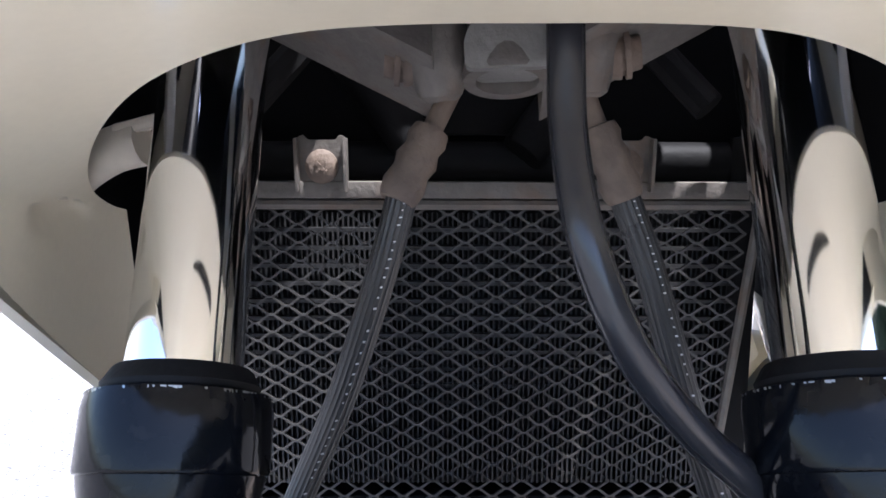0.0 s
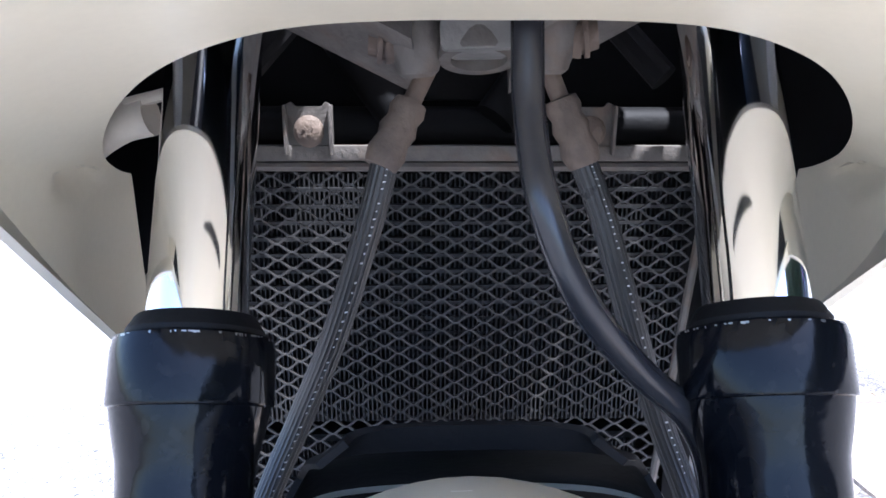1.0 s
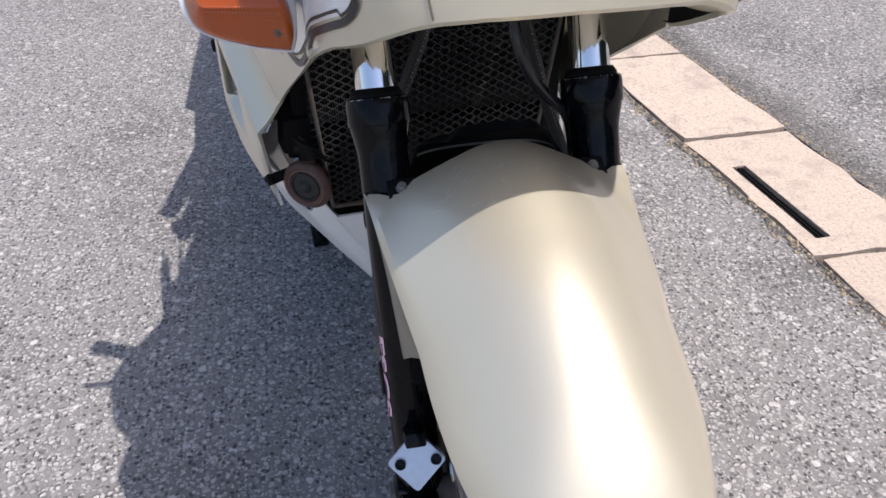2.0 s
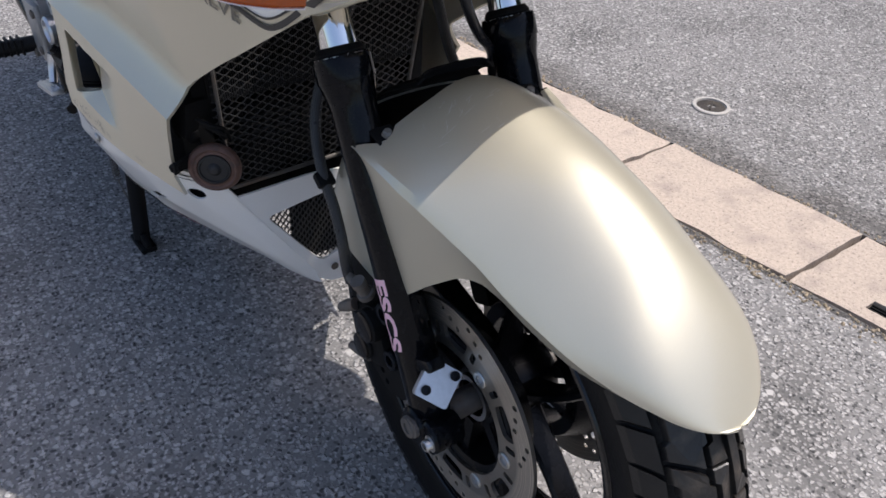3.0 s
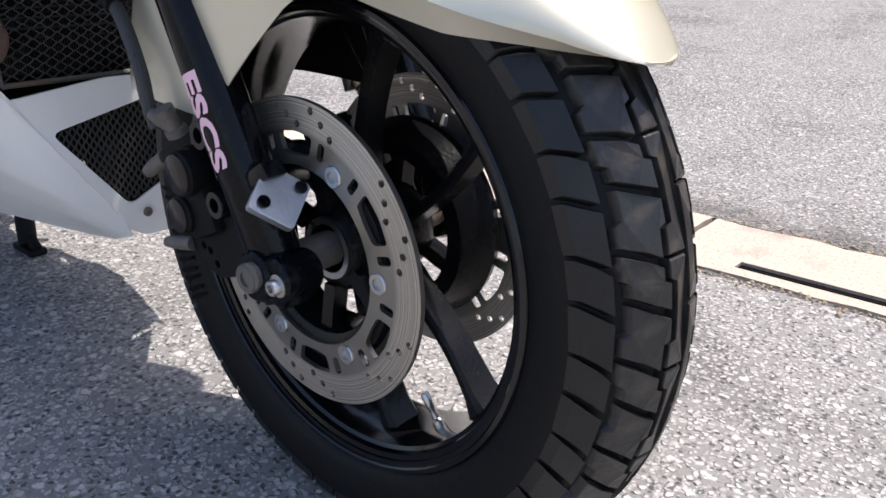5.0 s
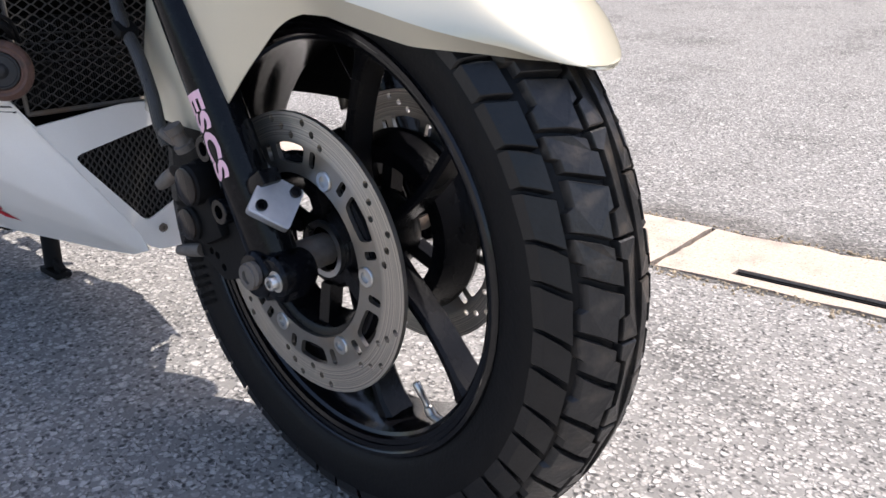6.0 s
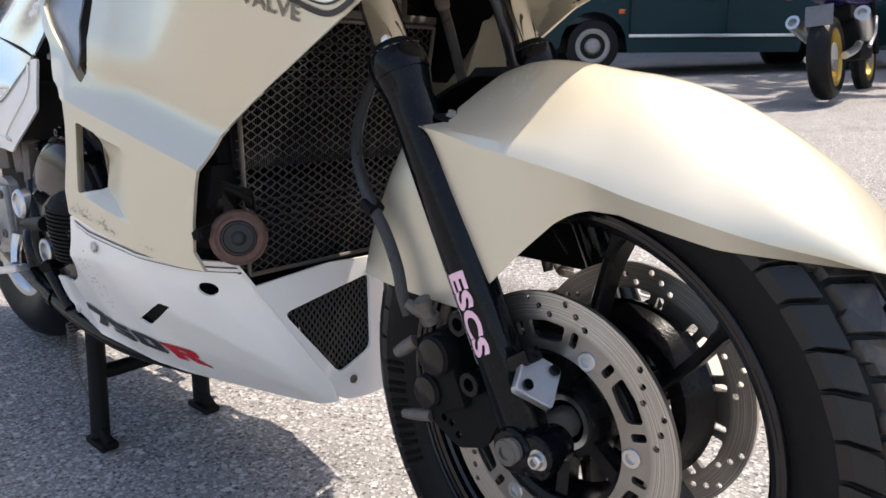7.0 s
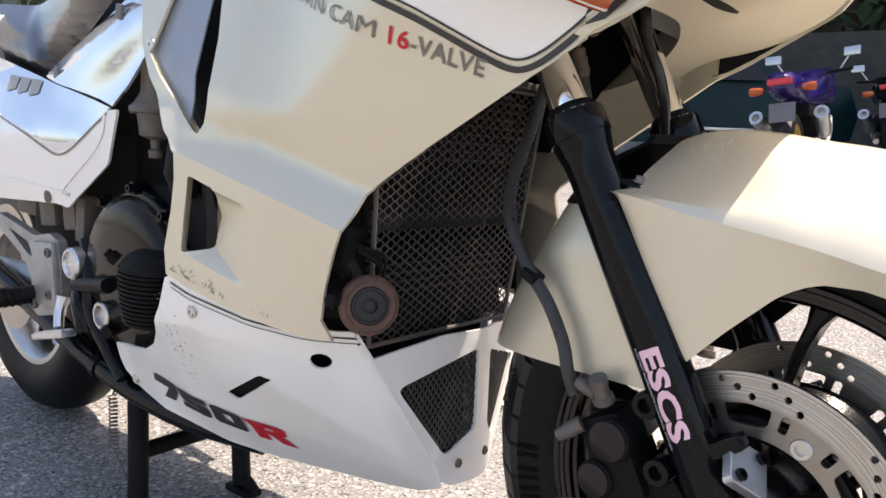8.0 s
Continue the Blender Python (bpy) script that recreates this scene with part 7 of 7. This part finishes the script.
def build_seat():
    """Side cover, silver upper panel, seat and tank behind the fairing."""
    def cover_pt(u, v, lift=0.0):
        bulge = 0.020 * math.sin(math.pi * max(0, min(1, (v - 0.46) / 0.36))) + 0.016 * smooth01((u - 0.82) / 0.15)
        lean = 0.53 * max(0.0, v - 0.60) * smooth01((u - 0.83) / 0.15)
        return (-(0.172 + bulge + lift - lean), u + 2.3 * lean, v)
    edge = [(0.853, 0.634), (0.885, 0.614), (0.925, 0.589), (0.950, 0.577), (0.975, 0.5725), (1.002, 0.577), (1.082, 0.603), (1.20, 0.637), (1.40, 0.695), (1.62, 0.735)]
    low = rounded([(0.831, 0.636), (0.840, 0.612), (0.861, 0.561), (0.913, 0.526), (0.973, 0.490), (1.008, 0.494), (1.216, 0.486), (1.62, 0.52)], 0.006, 2) + edge[::-1]
    mid = edge + [(1.62, 0.80), (1.40, 0.775), (1.19, 0.727), (1.020, 0.687), (1.004, 0.683), (0.925, 0.662), (0.848, 0.638)]
    up = [(0.846, 0.640), (0.923, 0.664), (1.000, 0.685), (0.990, 0.692), (0.917, 0.732), (0.836, 0.780), (0.815, 0.84), (0.775, 0.84), (0.760, 0.78), (0.772, 0.708), (0.809, 0.668)]
    for s, m in ((-1, BODY), (1, LEFT)):
        cov = part("side_cover", sheet(low, [], lambda u, v: cover_pt(u, v), 0.02, 0.004), M["white"], bike, "white side cover below the seat", m, smooth=30)
        part("upper_cover", sheet(mid, [], lambda u, v: cover_pt(u, v, 0.0), 0.02, 0.004), M["silver"], cov, "glossy silver-blue painted band", m, smooth=30)
        part("tank_cover", sheet(up, [], lambda u, v: cover_pt(u, v, -0.002 + 0.014 * math.sin((u + 2 * v) * 28)* 0.25), 0.012, 0.004), M["silver"], cov, "glossy silver panel beside the tank", m, smooth=30)
        path = [tuple(p.to_2d()) for p in spline([(p[0], p[1] - 0.004, 0) for p in edge], 5)]
        part("pinstripe", sheet(arc_path(path, 0.003), [], lambda u, v: cover_pt(u, v, 0.0015), 0.012, 0), M["decal_grey"], cov, "bronze line", m, smooth=0)
        inner = [(0.858, 0.628), (0.880, 0.585), (0.975, 0.520), (1.012, 0.514), (1.62, 0.545)]
        path = [tuple(p.to_2d()) for p in spline([(*p, 0) for p in inner], 5)]
        bm = sheet(arc_path(path, 0.0050), [], lambda u, v: cover_pt(u, v, 0.0022), 0.012, 0.002)
        part("panel_step", bm, M["white"], cov, "raised step along the cover", m, smooth=60)
        bm = bmesh.new()
        turned(bm, cover_pt(1.031, 0.503, 0.0), (-1, 0, 0), [(0, 0.010), (0.002, 0.010), (0.002, 0.007), (0.001, 0.006), (0.003, 0.003)], 20)
        part("cover_screw", bm, M["grime"], cov, m=m)
        bm = bmesh.new()
        for k in range(3):
            u0, v0 = 1.018 + 0.040 * k, 0.660 + 0.004 * k
            vs = [bm.verts.new(cover_pt(u0 + a, v0 + b, 0.0016)) for a, b in ((0, -0.002), (0.034, -0.006), (0.018, 0.022), (-0.016, 0.018))]
            bm.faces.new(vs)
        part("badge", bm, M["badge"], cov, "three slanted pale bronze bars", m, smooth=0)
        for u, v in ((0.957, 0.689), (0.836, 0.764)):
            bm = bmesh.new()
            p = cover_pt(u, v, 0.001)
            block(bm, p, (0.004, 0.016, 0.020), (10, 0, 0), 0.0015)
            part("rubber_grommet", bm, M["plate"], cov, m=m)
        # side skin of the seat, bulging over the panel
        rim = [(1.62, 0.82), (1.40, 0.785), (1.19, 0.732), (1.03, 0.692), (1.006, 0.688), (0.985, 0.697), (0.917, 0.736), (0.838, 0.783)]

        def seat_pt(u, v):
            d = min((Vector((u, v)) - Vector(a).lerp(Vector(b), max(0, min(1, (Vector((u, v)) - Vector(a)).dot(Vector(b) - Vector(a)) / (Vector(b) - Vector(a)).length_squared)))).length for a, b in zip(rim, rim[1:]))
            w = 0.186 + 0.026 * smooth01(d / 0.020) + 0.012 * math.sin(min(1.0, d / 0.10) * math.pi / 2) - 0.9 * max(0.0, d - 0.07) ** 1.3
            lean = 0.53 * max(0.0, v - 0.60) * smooth01((u - 0.83) / 0.15)
            return (-(w - lean), u + 2.3 * lean, v)
        part("seat_skin", sheet(rim + [(0.850, 0.800), (1.62, 0.87)], [], seat_pt, 0.012, 0.004), M["vinyl"], cov, "glossy black vinyl side of the seat", m, smooth=60)
    # seat
    bm = bmesh.new()
    rings = []
    for y, w, z0, z1 in ((0.90, 0.08, 0.70, 0.78), (0.94, 0.10, 0.68, 0.79), (1.05, 0.11, 0.68, 0.785), (1.2, 0.12, 0.68, 0.79), (1.45, 0.12, 0.70, 0.81), (1.7, 0.10, 0.76, 0.84)):
        ring = []
        for k in range(20):
            a = 2 * math.pi * k / 20
            sx, sz = math.copysign(abs(math.sin(a)) ** 0.55, math.sin(a)), math.copysign(abs(math.cos(a)) ** 0.55, math.cos(a))
            ring.append((w * sx, y, (z0 + z1) / 2 + (z1 - z0) / 2 * sz))
        rings.append(ring)
    ring_grid(bm, rings)
    bmesh.ops.recalc_face_normals(bm, faces=bm.faces)
    part("seat", bm, M["vinyl"], bike, "glossy black vinyl seat", BODY, smooth=60)
    # tank
    bm = bmesh.new()
    rings = []
    for y, w, z0, z1 in ((0.42, 0.09, 0.84, 0.93), (0.46, 0.135, 0.78, 0.95), (0.58, 0.155, 0.70, 0.96), (0.75, 0.130, 0.68, 0.91), (0.88, 0.10, 0.68, 0.82), (0.92, 0.09, 0.70, 0.80)):
        ring = []
        for k in range(24):
            a = 2 * math.pi * k / 24
            sx, sz = math.copysign(abs(math.sin(a)) ** 0.7, math.sin(a)), math.copysign(abs(math.cos(a)) ** 0.7, math.cos(a))
            ring.append((w * sx, y, (z0 + z1) / 2 + (z1 - z0) / 2 * sz))
        rings.append(ring)
    ring_grid(bm, rings)
    bmesh.ops.recalc_face_normals(bm, faces=bm.faces)
    part("fuel_tank", bm, M["white"], bike, "white fuel tank", BODY, smooth=60)
    # tail
    bm = bmesh.new()
    rings = []
    for y, w, z0, z1 in ((1.35, 0.165, 0.55, 0.80), (1.6, 0.14, 0.62, 0.82), (1.9, 0.10, 0.74, 0.86), (1.98, 0.06, 0.77, 0.84)):
        rings.append([(w * sx, y, z0 if sz < 0 else z1) for sx, sz in ((-1, -1), (-1, 1), (1, 1), (1, -1))])
    ring_grid(bm, rings)
    bmesh.ops.recalc_face_normals(bm, faces=bm.faces)
    part("tail", bm, M["white"], bike, "white tail unit", BODY)


build_seat()


def build_bars():
    """Screen and handlebars, which throw their shadow on the road."""
    bm = bmesh.new()
    rows = []
    for i in range(9):
        t = i / 8
        row = []
        for k in range(13):
            a = -80 + 160 * k / 12
            w = 0.150 - 0.050 * t
            row.append(bm.verts.new((w * math.sin(radians(a)), 0.10 + 0.15 * t + 0.12 * (1 - math.cos(radians(a))), 0.945 + 0.09 * t)))
        rows.append(row)
    for a, b in zip(rows, rows[1:]):
        for k in range(12):
            bm.faces.new((a[k], a[k + 1], b[k + 1], b[k]))
    bmesh.ops.solidify(bm, geom=list(bm.faces), thickness=0.003)
    part("windscreen", bm, M["cargl"], bike, "dark smoked windscreen", BODY)
    for s, m in ((-1, BODY), (1, LEFT)):
        bm = bmesh.new()
        tube(bm, [(-0.08, 0.36, 0.97), (-0.16, 0.385, 0.978), (-0.235, 0.428, 0.960)], 0.011, 12, 4)
        bar = part("handlebar", bm, M["black"], bike, "black handlebar", m)
        bm = bmesh.new()
        tube(bm, [(-0.150, 0.382, 0.978), (-0.250, 0.437, 0.956)], 0.017, 14, 1)
        part("grip", bm, M["rubber"], bar, m=m)
        bm = bmesh.new()
        tube(bm, [(-0.13, 0.36, 0.975), (-0.18, 0.335, 0.968), (-0.262, 0.348, 0.950)], 0.006, 8, 4)
        part("lever", bm, M["alu"], bar, m=m)


build_bars()


# ---------------------------------------------------------------- beyond the road
def far_z(x, y):
    return ground_z(x, max(-3.0, min(5.0, y)))


def build_car():
    """A dark teal saloon, parked side on beyond the road."""
    car = thing("car", "dark teal saloon car parked in the shade", "car")
    ang = CAR_TURN
    base = Vector((CAR_AT[0], CAR_AT[1], far_z(*CAR_AT)))
    m = Matrix.Translation(base) @ Matrix.Rotation(radians(ang), 4, "Z")
    # body in its own frame: length along x, nose to -x, width along y
    side = [(-2.10, 0.30), (-2.14, 0.52), (-2.05, 0.74), (-1.70, 0.84), (-0.95, 0.92), (-0.45, 1.34), (0.75, 1.38), (1.35, 0.98), (2.00, 0.93), (2.12, 0.60), (2.05, 0.32)]

    def arch(cx, n=10, r=0.37):
        return [(cx + r * math.cos(math.pi * k / n), 0.29 + r * math.sin(math.pi * k / n)) for k in range(n + 1)]
    low = [(-2.10, 0.30)]
    outline = side + [(1.72, 0.26)] + arch(1.32) + [(0.93, 0.22), (-0.93, 0.22)] + arch(-1.32) + [(-1.72, 0.26)]
    bm = bmesh.new()
    plate(bm, outline, [], lambda u, v: (u, -0.80, v), (0, 1.60, 0))
    for v in bm.verts:
        if v.co.z > 0.95:
            v.co.y *= 0.80
        elif v.co.z > 0.75:
            v.co.y *= 0.97
    part("body", bm, M["teal"], car, m=m, smooth=25)
    for s in (-1, 1):
        for poly, nm in (([(-0.80, 0.95), (-0.42, 1.28), (0.10, 1.31), (0.10, 0.95)], "window"), ([(0.16, 0.95), (0.16, 1.31), (0.72, 1.32), (1.10, 0.97)], "window")):
            bm = bmesh.new()
            plate(bm, poly, [], lambda u, v: (u, s * (0.80 - 0.16 * max(0, min(1, (v - 0.93) / 0.40))) + s * 0.004, v), (0, s * 0.004, 0))
            part(nm, bm, M["cargl"], car, m=m)
        bm = bmesh.new()
        block(bm, (0, s * 0.80, 0.40), (1.86, 0.02, 0.035), None, 0.005)
        part("trim_strip", bm, M["steel"], car, "bright trim strip", m)
        for x in (-0.92, 0.13):
            bm = bmesh.new()
            block(bm, (x, s * 0.802, 0.66), (0.008, 0.01, 0.52))
            part("door_gap", bm, M["dark"], car, m=m)
        bm = bmesh.new()
        block(bm, (-0.02, s * 0.81, 0.80), (0.10, 0.02, 0.02), None, 0.004)
        part("door_handle", bm, M["dark"], car, m=m)
        bm = bmesh.new()
        block(bm, (-1.02, s * 0.805, 0.66), (0.07, 0.02, 0.05), None, 0.008)
        part("side_repeater", bm, M["amber"], car, "amber side lamp", m)
        for cx in (-1.32, 1.32):
            bm = bmesh.new()
            turned(bm, (cx, s * 0.60, 0.29), (0, s, 0), [(0, 0.28), (0.02, 0.29), (0.16, 0.29), (0.18, 0.28), (0.185, 0.20), (0.16, 0.19)], 40)
            w = part("wheel", bm, M["rubber"], car, m=m)
            bm = bmesh.new()
            turned(bm, (cx, s * 0.74, 0.29), (0, s, 0), [(0, 0.20), (0.03, 0.195), (0.035, 0.17), (0.015, 0.13), (0.02, 0.09), (0.05, 0.07), (0.06, 0.03), (0.06, 0.001)], 32)
            part("hub_cap", bm, M["iron"], w, "dull grey hub cap", m)
    bm = bmesh.new()
    block(bm, (0, 0, 0.30), (3.6, 1.3, 0.16))
    part("underbody", bm, M["dark"], car, m=m)


def build_far_bike(x, y, turn, paint, label, tail=True, wheel="gold"):
    """A parked sports motorcycle, rear towards the viewer."""
    t = thing("parked_motorcycle", label, "motorcycle", "parked motorcycles")
    m = Matrix.Translation((x, y, far_z(x, y))) @ Matrix.Rotation(radians(turn), 4, "Z") @ Matrix.Rotation(radians(-7), 4, "X")
    # own frame: nose to +x
    for cx, w in ((-0.70, 0.085), (0.70, 0.06)):
        bm = bmesh.new()
        prof = [(-w * 0.8, 0.215), (-w, 0.25), (-w * 0.8, 0.29), (-w * 0.3, 0.315), (w * 0.3, 0.315), (w * 0.8, 0.29), (w, 0.25), (w * 0.8, 0.215)]
        rings = [[Vector((cx + r * math.cos(q), a, 0.315 + r * math.sin(q))) for q in (2 * math.pi * k / 40 for k in range(40))] for a, r in prof]
        rings.append(rings[0])
        ring_grid(bm, rings, caps=False)
        bmesh.ops.recalc_face_normals(bm, faces=bm.faces)
        wh = part("wheel", bm, M["rubber"], t, m=m)
        bm = bmesh.new()
        for q in range(3):
            a = radians(120 * q + 20)
            tube(bm, [(cx, 0, 0.315), (cx + 0.20 * math.cos(a), 0, 0.315 + 0.20 * math.sin(a))], 0.022, 8, 1)
        prof = [(-w * 0.8, 0.215), (-w * 0.6, 0.195), (0, 0.18), (w * 0.6, 0.195), (w * 0.8, 0.215), (0, 0.20)]
        rings = [[Vector((cx + r * math.cos(q), a, 0.315 + r * math.sin(q))) for q in (2 * math.pi * k / 40 for k in range(40))] for a, r in prof]
        rings.append(rings[0])
        ring_grid(bm, rings, caps=False)
        bmesh.ops.recalc_face_normals(bm, faces=bm.faces)
        part("rim", bm, M[wheel], wh, "painted rim", m)
        bm = bmesh.new()
        turned(bm, (cx, -0.06, 0.315), (0, 1, 0), [(0, 0.11), (0.004, 0.11), (0.005, 0.05), (0.11, 0.05), (0.112, 0.09), (0.118, 0.09)], 28)
        part("hub", bm, M["cast"], wh, m=m)
    bm = bmesh.new()
    block(bm, (0.05, 0, 0.45), (0.50, 0.30, 0.34), None, 0.05)
    block(bm, (-0.10, 0, 0.66), (0.50, 0.22, 0.12), None, 0.03)
    tube(bm, [(0.50, 0.10, 0.95), (0.70, 0.10, 0.33)], 0.025, 10, 1)
    tube(bm, [(0.50, -0.10, 0.95), (0.70, -0.10, 0.33)], 0.025, 10, 1)
    part("engine", bm, M["dark"], t, m=m)
    bm = bmesh.new()
    for s in (-1, 1):
        tube(bm, [(-0.10, s * 0.12, 0.42), (-0.40, s * 0.14, 0.36), (-0.70, s * 0.13, 0.32)], 0.03, 8, 4)
        tube(bm, [(0.35, s * 0.16, 0.62), (0.10, s * 0.19, 0.48), (-0.05, s * 0.18, 0.38)], 0.018, 8, 4)
    part("frame", bm, M["alu"], t, "bright frame", m)
    bm = bmesh.new()
    rings = []
    for px, w, z0, z1 in ((-0.95, 0.05, 0.80, 0.90), (-0.88, 0.11, 0.75, 0.93), (-0.60, 0.13, 0.72, 0.92), (-0.35, 0.12, 0.70, 0.82), (-0.10, 0.14, 0.70, 0.88), (0.10, 0.19, 0.70, 1.00), (0.38, 0.18, 0.72, 1.02), (0.48, 0.09, 0.76, 0.96)):
        rings.append([(px, w * math.copysign(abs(math.sin(q)) ** 0.7, math.sin(q)), (z0 + z1) / 2 + (z1 - z0) / 2 * math.copysign(abs(math.cos(q)) ** 0.7, math.cos(q))) for q in (2 * math.pi * k / 16 for k in range(16))])
    ring_grid(bm, rings)
    bmesh.ops.recalc_face_normals(bm, faces=bm.faces)
    part("bodywork", bm, paint, t, m=m, smooth=50)
    bm = bmesh.new()
    block(bm, (0.62, 0, 0.92), (0.22, 0.34, 0.30), (0, -20, 0), 0.06)
    part("cowl", bm, paint, t, m=m)
    bm = bmesh.new()
    block(bm, (-0.955, 0, 0.85), (0.03, 0.18, 0.05), (0, 0, 0), 0.012)
    part("tail_lamp", bm, M["redlamp"], t, "red tail lamp", m)
    bm = bmesh.new()
    block(bm, (-0.90, 0, 0.62), (0.012, 0.19, 0.15), (0, 12, 0), 0.003)
    part("number_plate", bm, M["plate"], t, "plain grey plate", m)
    for s in (-1, 1):
        bm = bmesh.new()
        turned(bm, (-0.86, s * 0.14, 0.80), (0, s, 0), [(0, 0.02), (0.02, 0.028), (0.08, 0.035), (0.10, 0.028), (0.104, 0.01)], 20)
        part("turn_signal", bm, M["amber"], t, "amber turn signal", m)
        bm = bmesh.new()
        turned(bm, (-0.20, s * 0.19, 0.46), (-0.93, s * 0.10, 0.30), [(0, 0.045), (0.05, 0.055), (0.48, 0.058), (0.50, 0.054), (0.50, 0.032), (0.42, 0.030), (0.42, 0.001)], 28)
        part("silencer", bm, M["steel"], t, "bright silencer", m)
        bm = bmesh.new()
        tube(bm, [(0.45, s * 0.12, 1.02), (0.40, s * 0.34, 1.03)], 0.017, 10, 1)
        part("grip", bm, M["rubber"], t, m=m)
        bm = bmesh.new()
        tube(bm, [(0.50, s * 0.22, 1.03), (0.52, s * 0.30, 1.16)], 0.008, 8, 1)
        block(bm, (0.51, s * 0.33, 1.19), (0.03, 0.14, 0.08), (0, 10, s * 10), 0.012)
        part("mirror", bm, M["steel"], t, "mirror catching the sky", m)


CAR_AT, CAR_TURN = (8.35, 4.45), -47
build_car()
build_far_bike(6.4, 1.98, 8, M["purple"], "purple sports motorcycle with gold wheels, parked in the shade")
build_far_bike(9.0, 1.9, 12, M["black"], "black motorcycle parked behind the purple one", wheel="wheelblack")
build_far_bike(9.6, 0.9, 15, M["black"], "dark motorcycle parked in a row", wheel="wheelblack")


def build_backdrop():
    """Stone wall, hedge and tall trees that shade the parking row."""
    bm = bmesh.new()
    z = far_z(12.0, 0)
    block(bm, (12.6, 5, z + 0.9), (0.5, 60, 1.9), (0, 0, 8), 0.03)
    w = part("stone_wall", bm, M["stone"])
    tagged(w, "dark stone wall behind the parked vehicles", "wall", kind="structure")
    rnd = random.Random(21)
    bm = bmesh.new()
    for i in range(17000):
        y = rnd.uniform(-34, 30)
        h = rnd.random() ** 0.8
        x = 13.4 - 0.14 * (y - 5) + rnd.gauss(0, 0.55)
        zz = z + 0.3 + h * 9.5 + rnd.gauss(0, 0.5)
        leaf(bm, rnd, (x, y, zz), rnd.uniform(0.12, 0.30))
    tagged(part("hedge", bm, M["leaf"], smooth=0), "tall dark green hedge", "hedge", kind="stuff")
    # wooded slope that rises behind the hedge
    bm = bmesh.new()
    rows = []
    for i in range(33):
        y = -60 + 110 * i / 32
        row = []
        for j in range(9):
            u = j / 8
            bump = 1.2 * math.sin(y * 0.7 + 3 * u) + 0.8 * math.sin(y * 1.9 + 7 * u)
            row.append(bm.verts.new((17.5 + 14 * u - 0.14 * (y - 5) + bump * 0.5, y, z - 0.3 + 17 * u ** 0.55 + bump * 0.4 * u)))
        rows.append(row)
    for a, b in zip(rows, rows[1:]):
        for j in range(8):
            bm.faces.new((a[j], a[j + 1], b[j + 1], b[j]))
    bmesh.ops.recalc_face_normals(bm, faces=bm.faces)
    tagged(part("backdrop", bm, M["leaf"]), "dark wooded slope behind the hedge", "hillside", kind="structure")
    # tall trees whose crowns shade the parking row
    tree = thing("tree", "tall broad tree with a dense dark green crown", "tree", "trees behind the parked vehicles")
    bm = bmesh.new()
    tube(bm, [(0, 0, -0.3), (0.1, 0.05, 2.5), (-0.05, 0.1, 5.5), (0.1, 0, 9.5)], 0.3, 12, 5, radii=[0.42, 0.30, 0.24, 0.08])
    limbs = []
    for k in range(11):
        a, el, r = k * 2.4, rnd.uniform(0.15, 0.9), rnd.uniform(2.6, 4.4)
        p = Vector((0, 0, 4.2 + 0.45 * k))
        q = p + Vector((math.cos(a) * math.cos(el), math.sin(a) * math.cos(el), math.sin(el))) * r
        tube(bm, [p, p.lerp(q, 0.5) + Vector((0, 0, 0.25)), q], 0.1, 8, 3, radii=[0.11, 0.07, 0.025])
        limbs += [p.lerp(q, 0.6), q]
    part("trunk", bm, M["bark"], tree)
    bm = bmesh.new()
    for k in range(46):
        c = limbs[k] if k < len(limbs) else Vector((rnd.uniform(-3.0, 3.0), rnd.uniform(-3.0, 3.0), rnd.uniform(5.6, 10.4)))
        size = rnd.uniform(0.8, 1.35)
        for j in range(230):
            d = Vector([max(-1.5, min(1.5, rnd.gauss(0, 1))) for q in range(3)])
            leaf(bm, rnd, c + d * size * 0.62, rnd.uniform(0.16, 0.34))
    part("crown", bm, M["leaf"], tree, smooth=0)
    spots = [(14.2 - 0.14 * (y - 5) + dx, y) for y, dx in ((-13, 7.0), (-7.5, 6.5), (-2.5, 5.2), (0.8, 1.2), (4.5, 1.4), (8.5, 1.9), (13.5, 2.4), (19, 2.8))]
    for k, (x, y) in enumerate(spots):
        mt = Matrix.Translation((x, y, z)) @ Matrix.Rotation(1.7 * k, 4, "Z") @ Matrix.Diagonal((1.3, 1.3, 1.22 + 0.05 * (k % 3), 1) if k in (3, 4, 5) else (1.2, 1.2, 1.2, 1))
        if k:
            copy_thing(tree, mt)
    tree.matrix_world = Matrix.Translation((*spots[0], z)) @ Matrix.Diagonal((1.2, 1.2, 1.25, 1))


def leaf(bm, rnd, at, s):
    mt = Matrix.Translation(at) @ Euler((rnd.uniform(0, 6), rnd.uniform(0, 6), rnd.uniform(0, 6))).to_matrix().to_4x4()
    bm.faces.new([bm.verts.new(mt @ Vector(p)) for p in ((-s, 0, 0), (0, -s * 0.45, s * 0.1), (s, 0, 0), (0, s * 0.45, s * 0.1))])


build_backdrop()
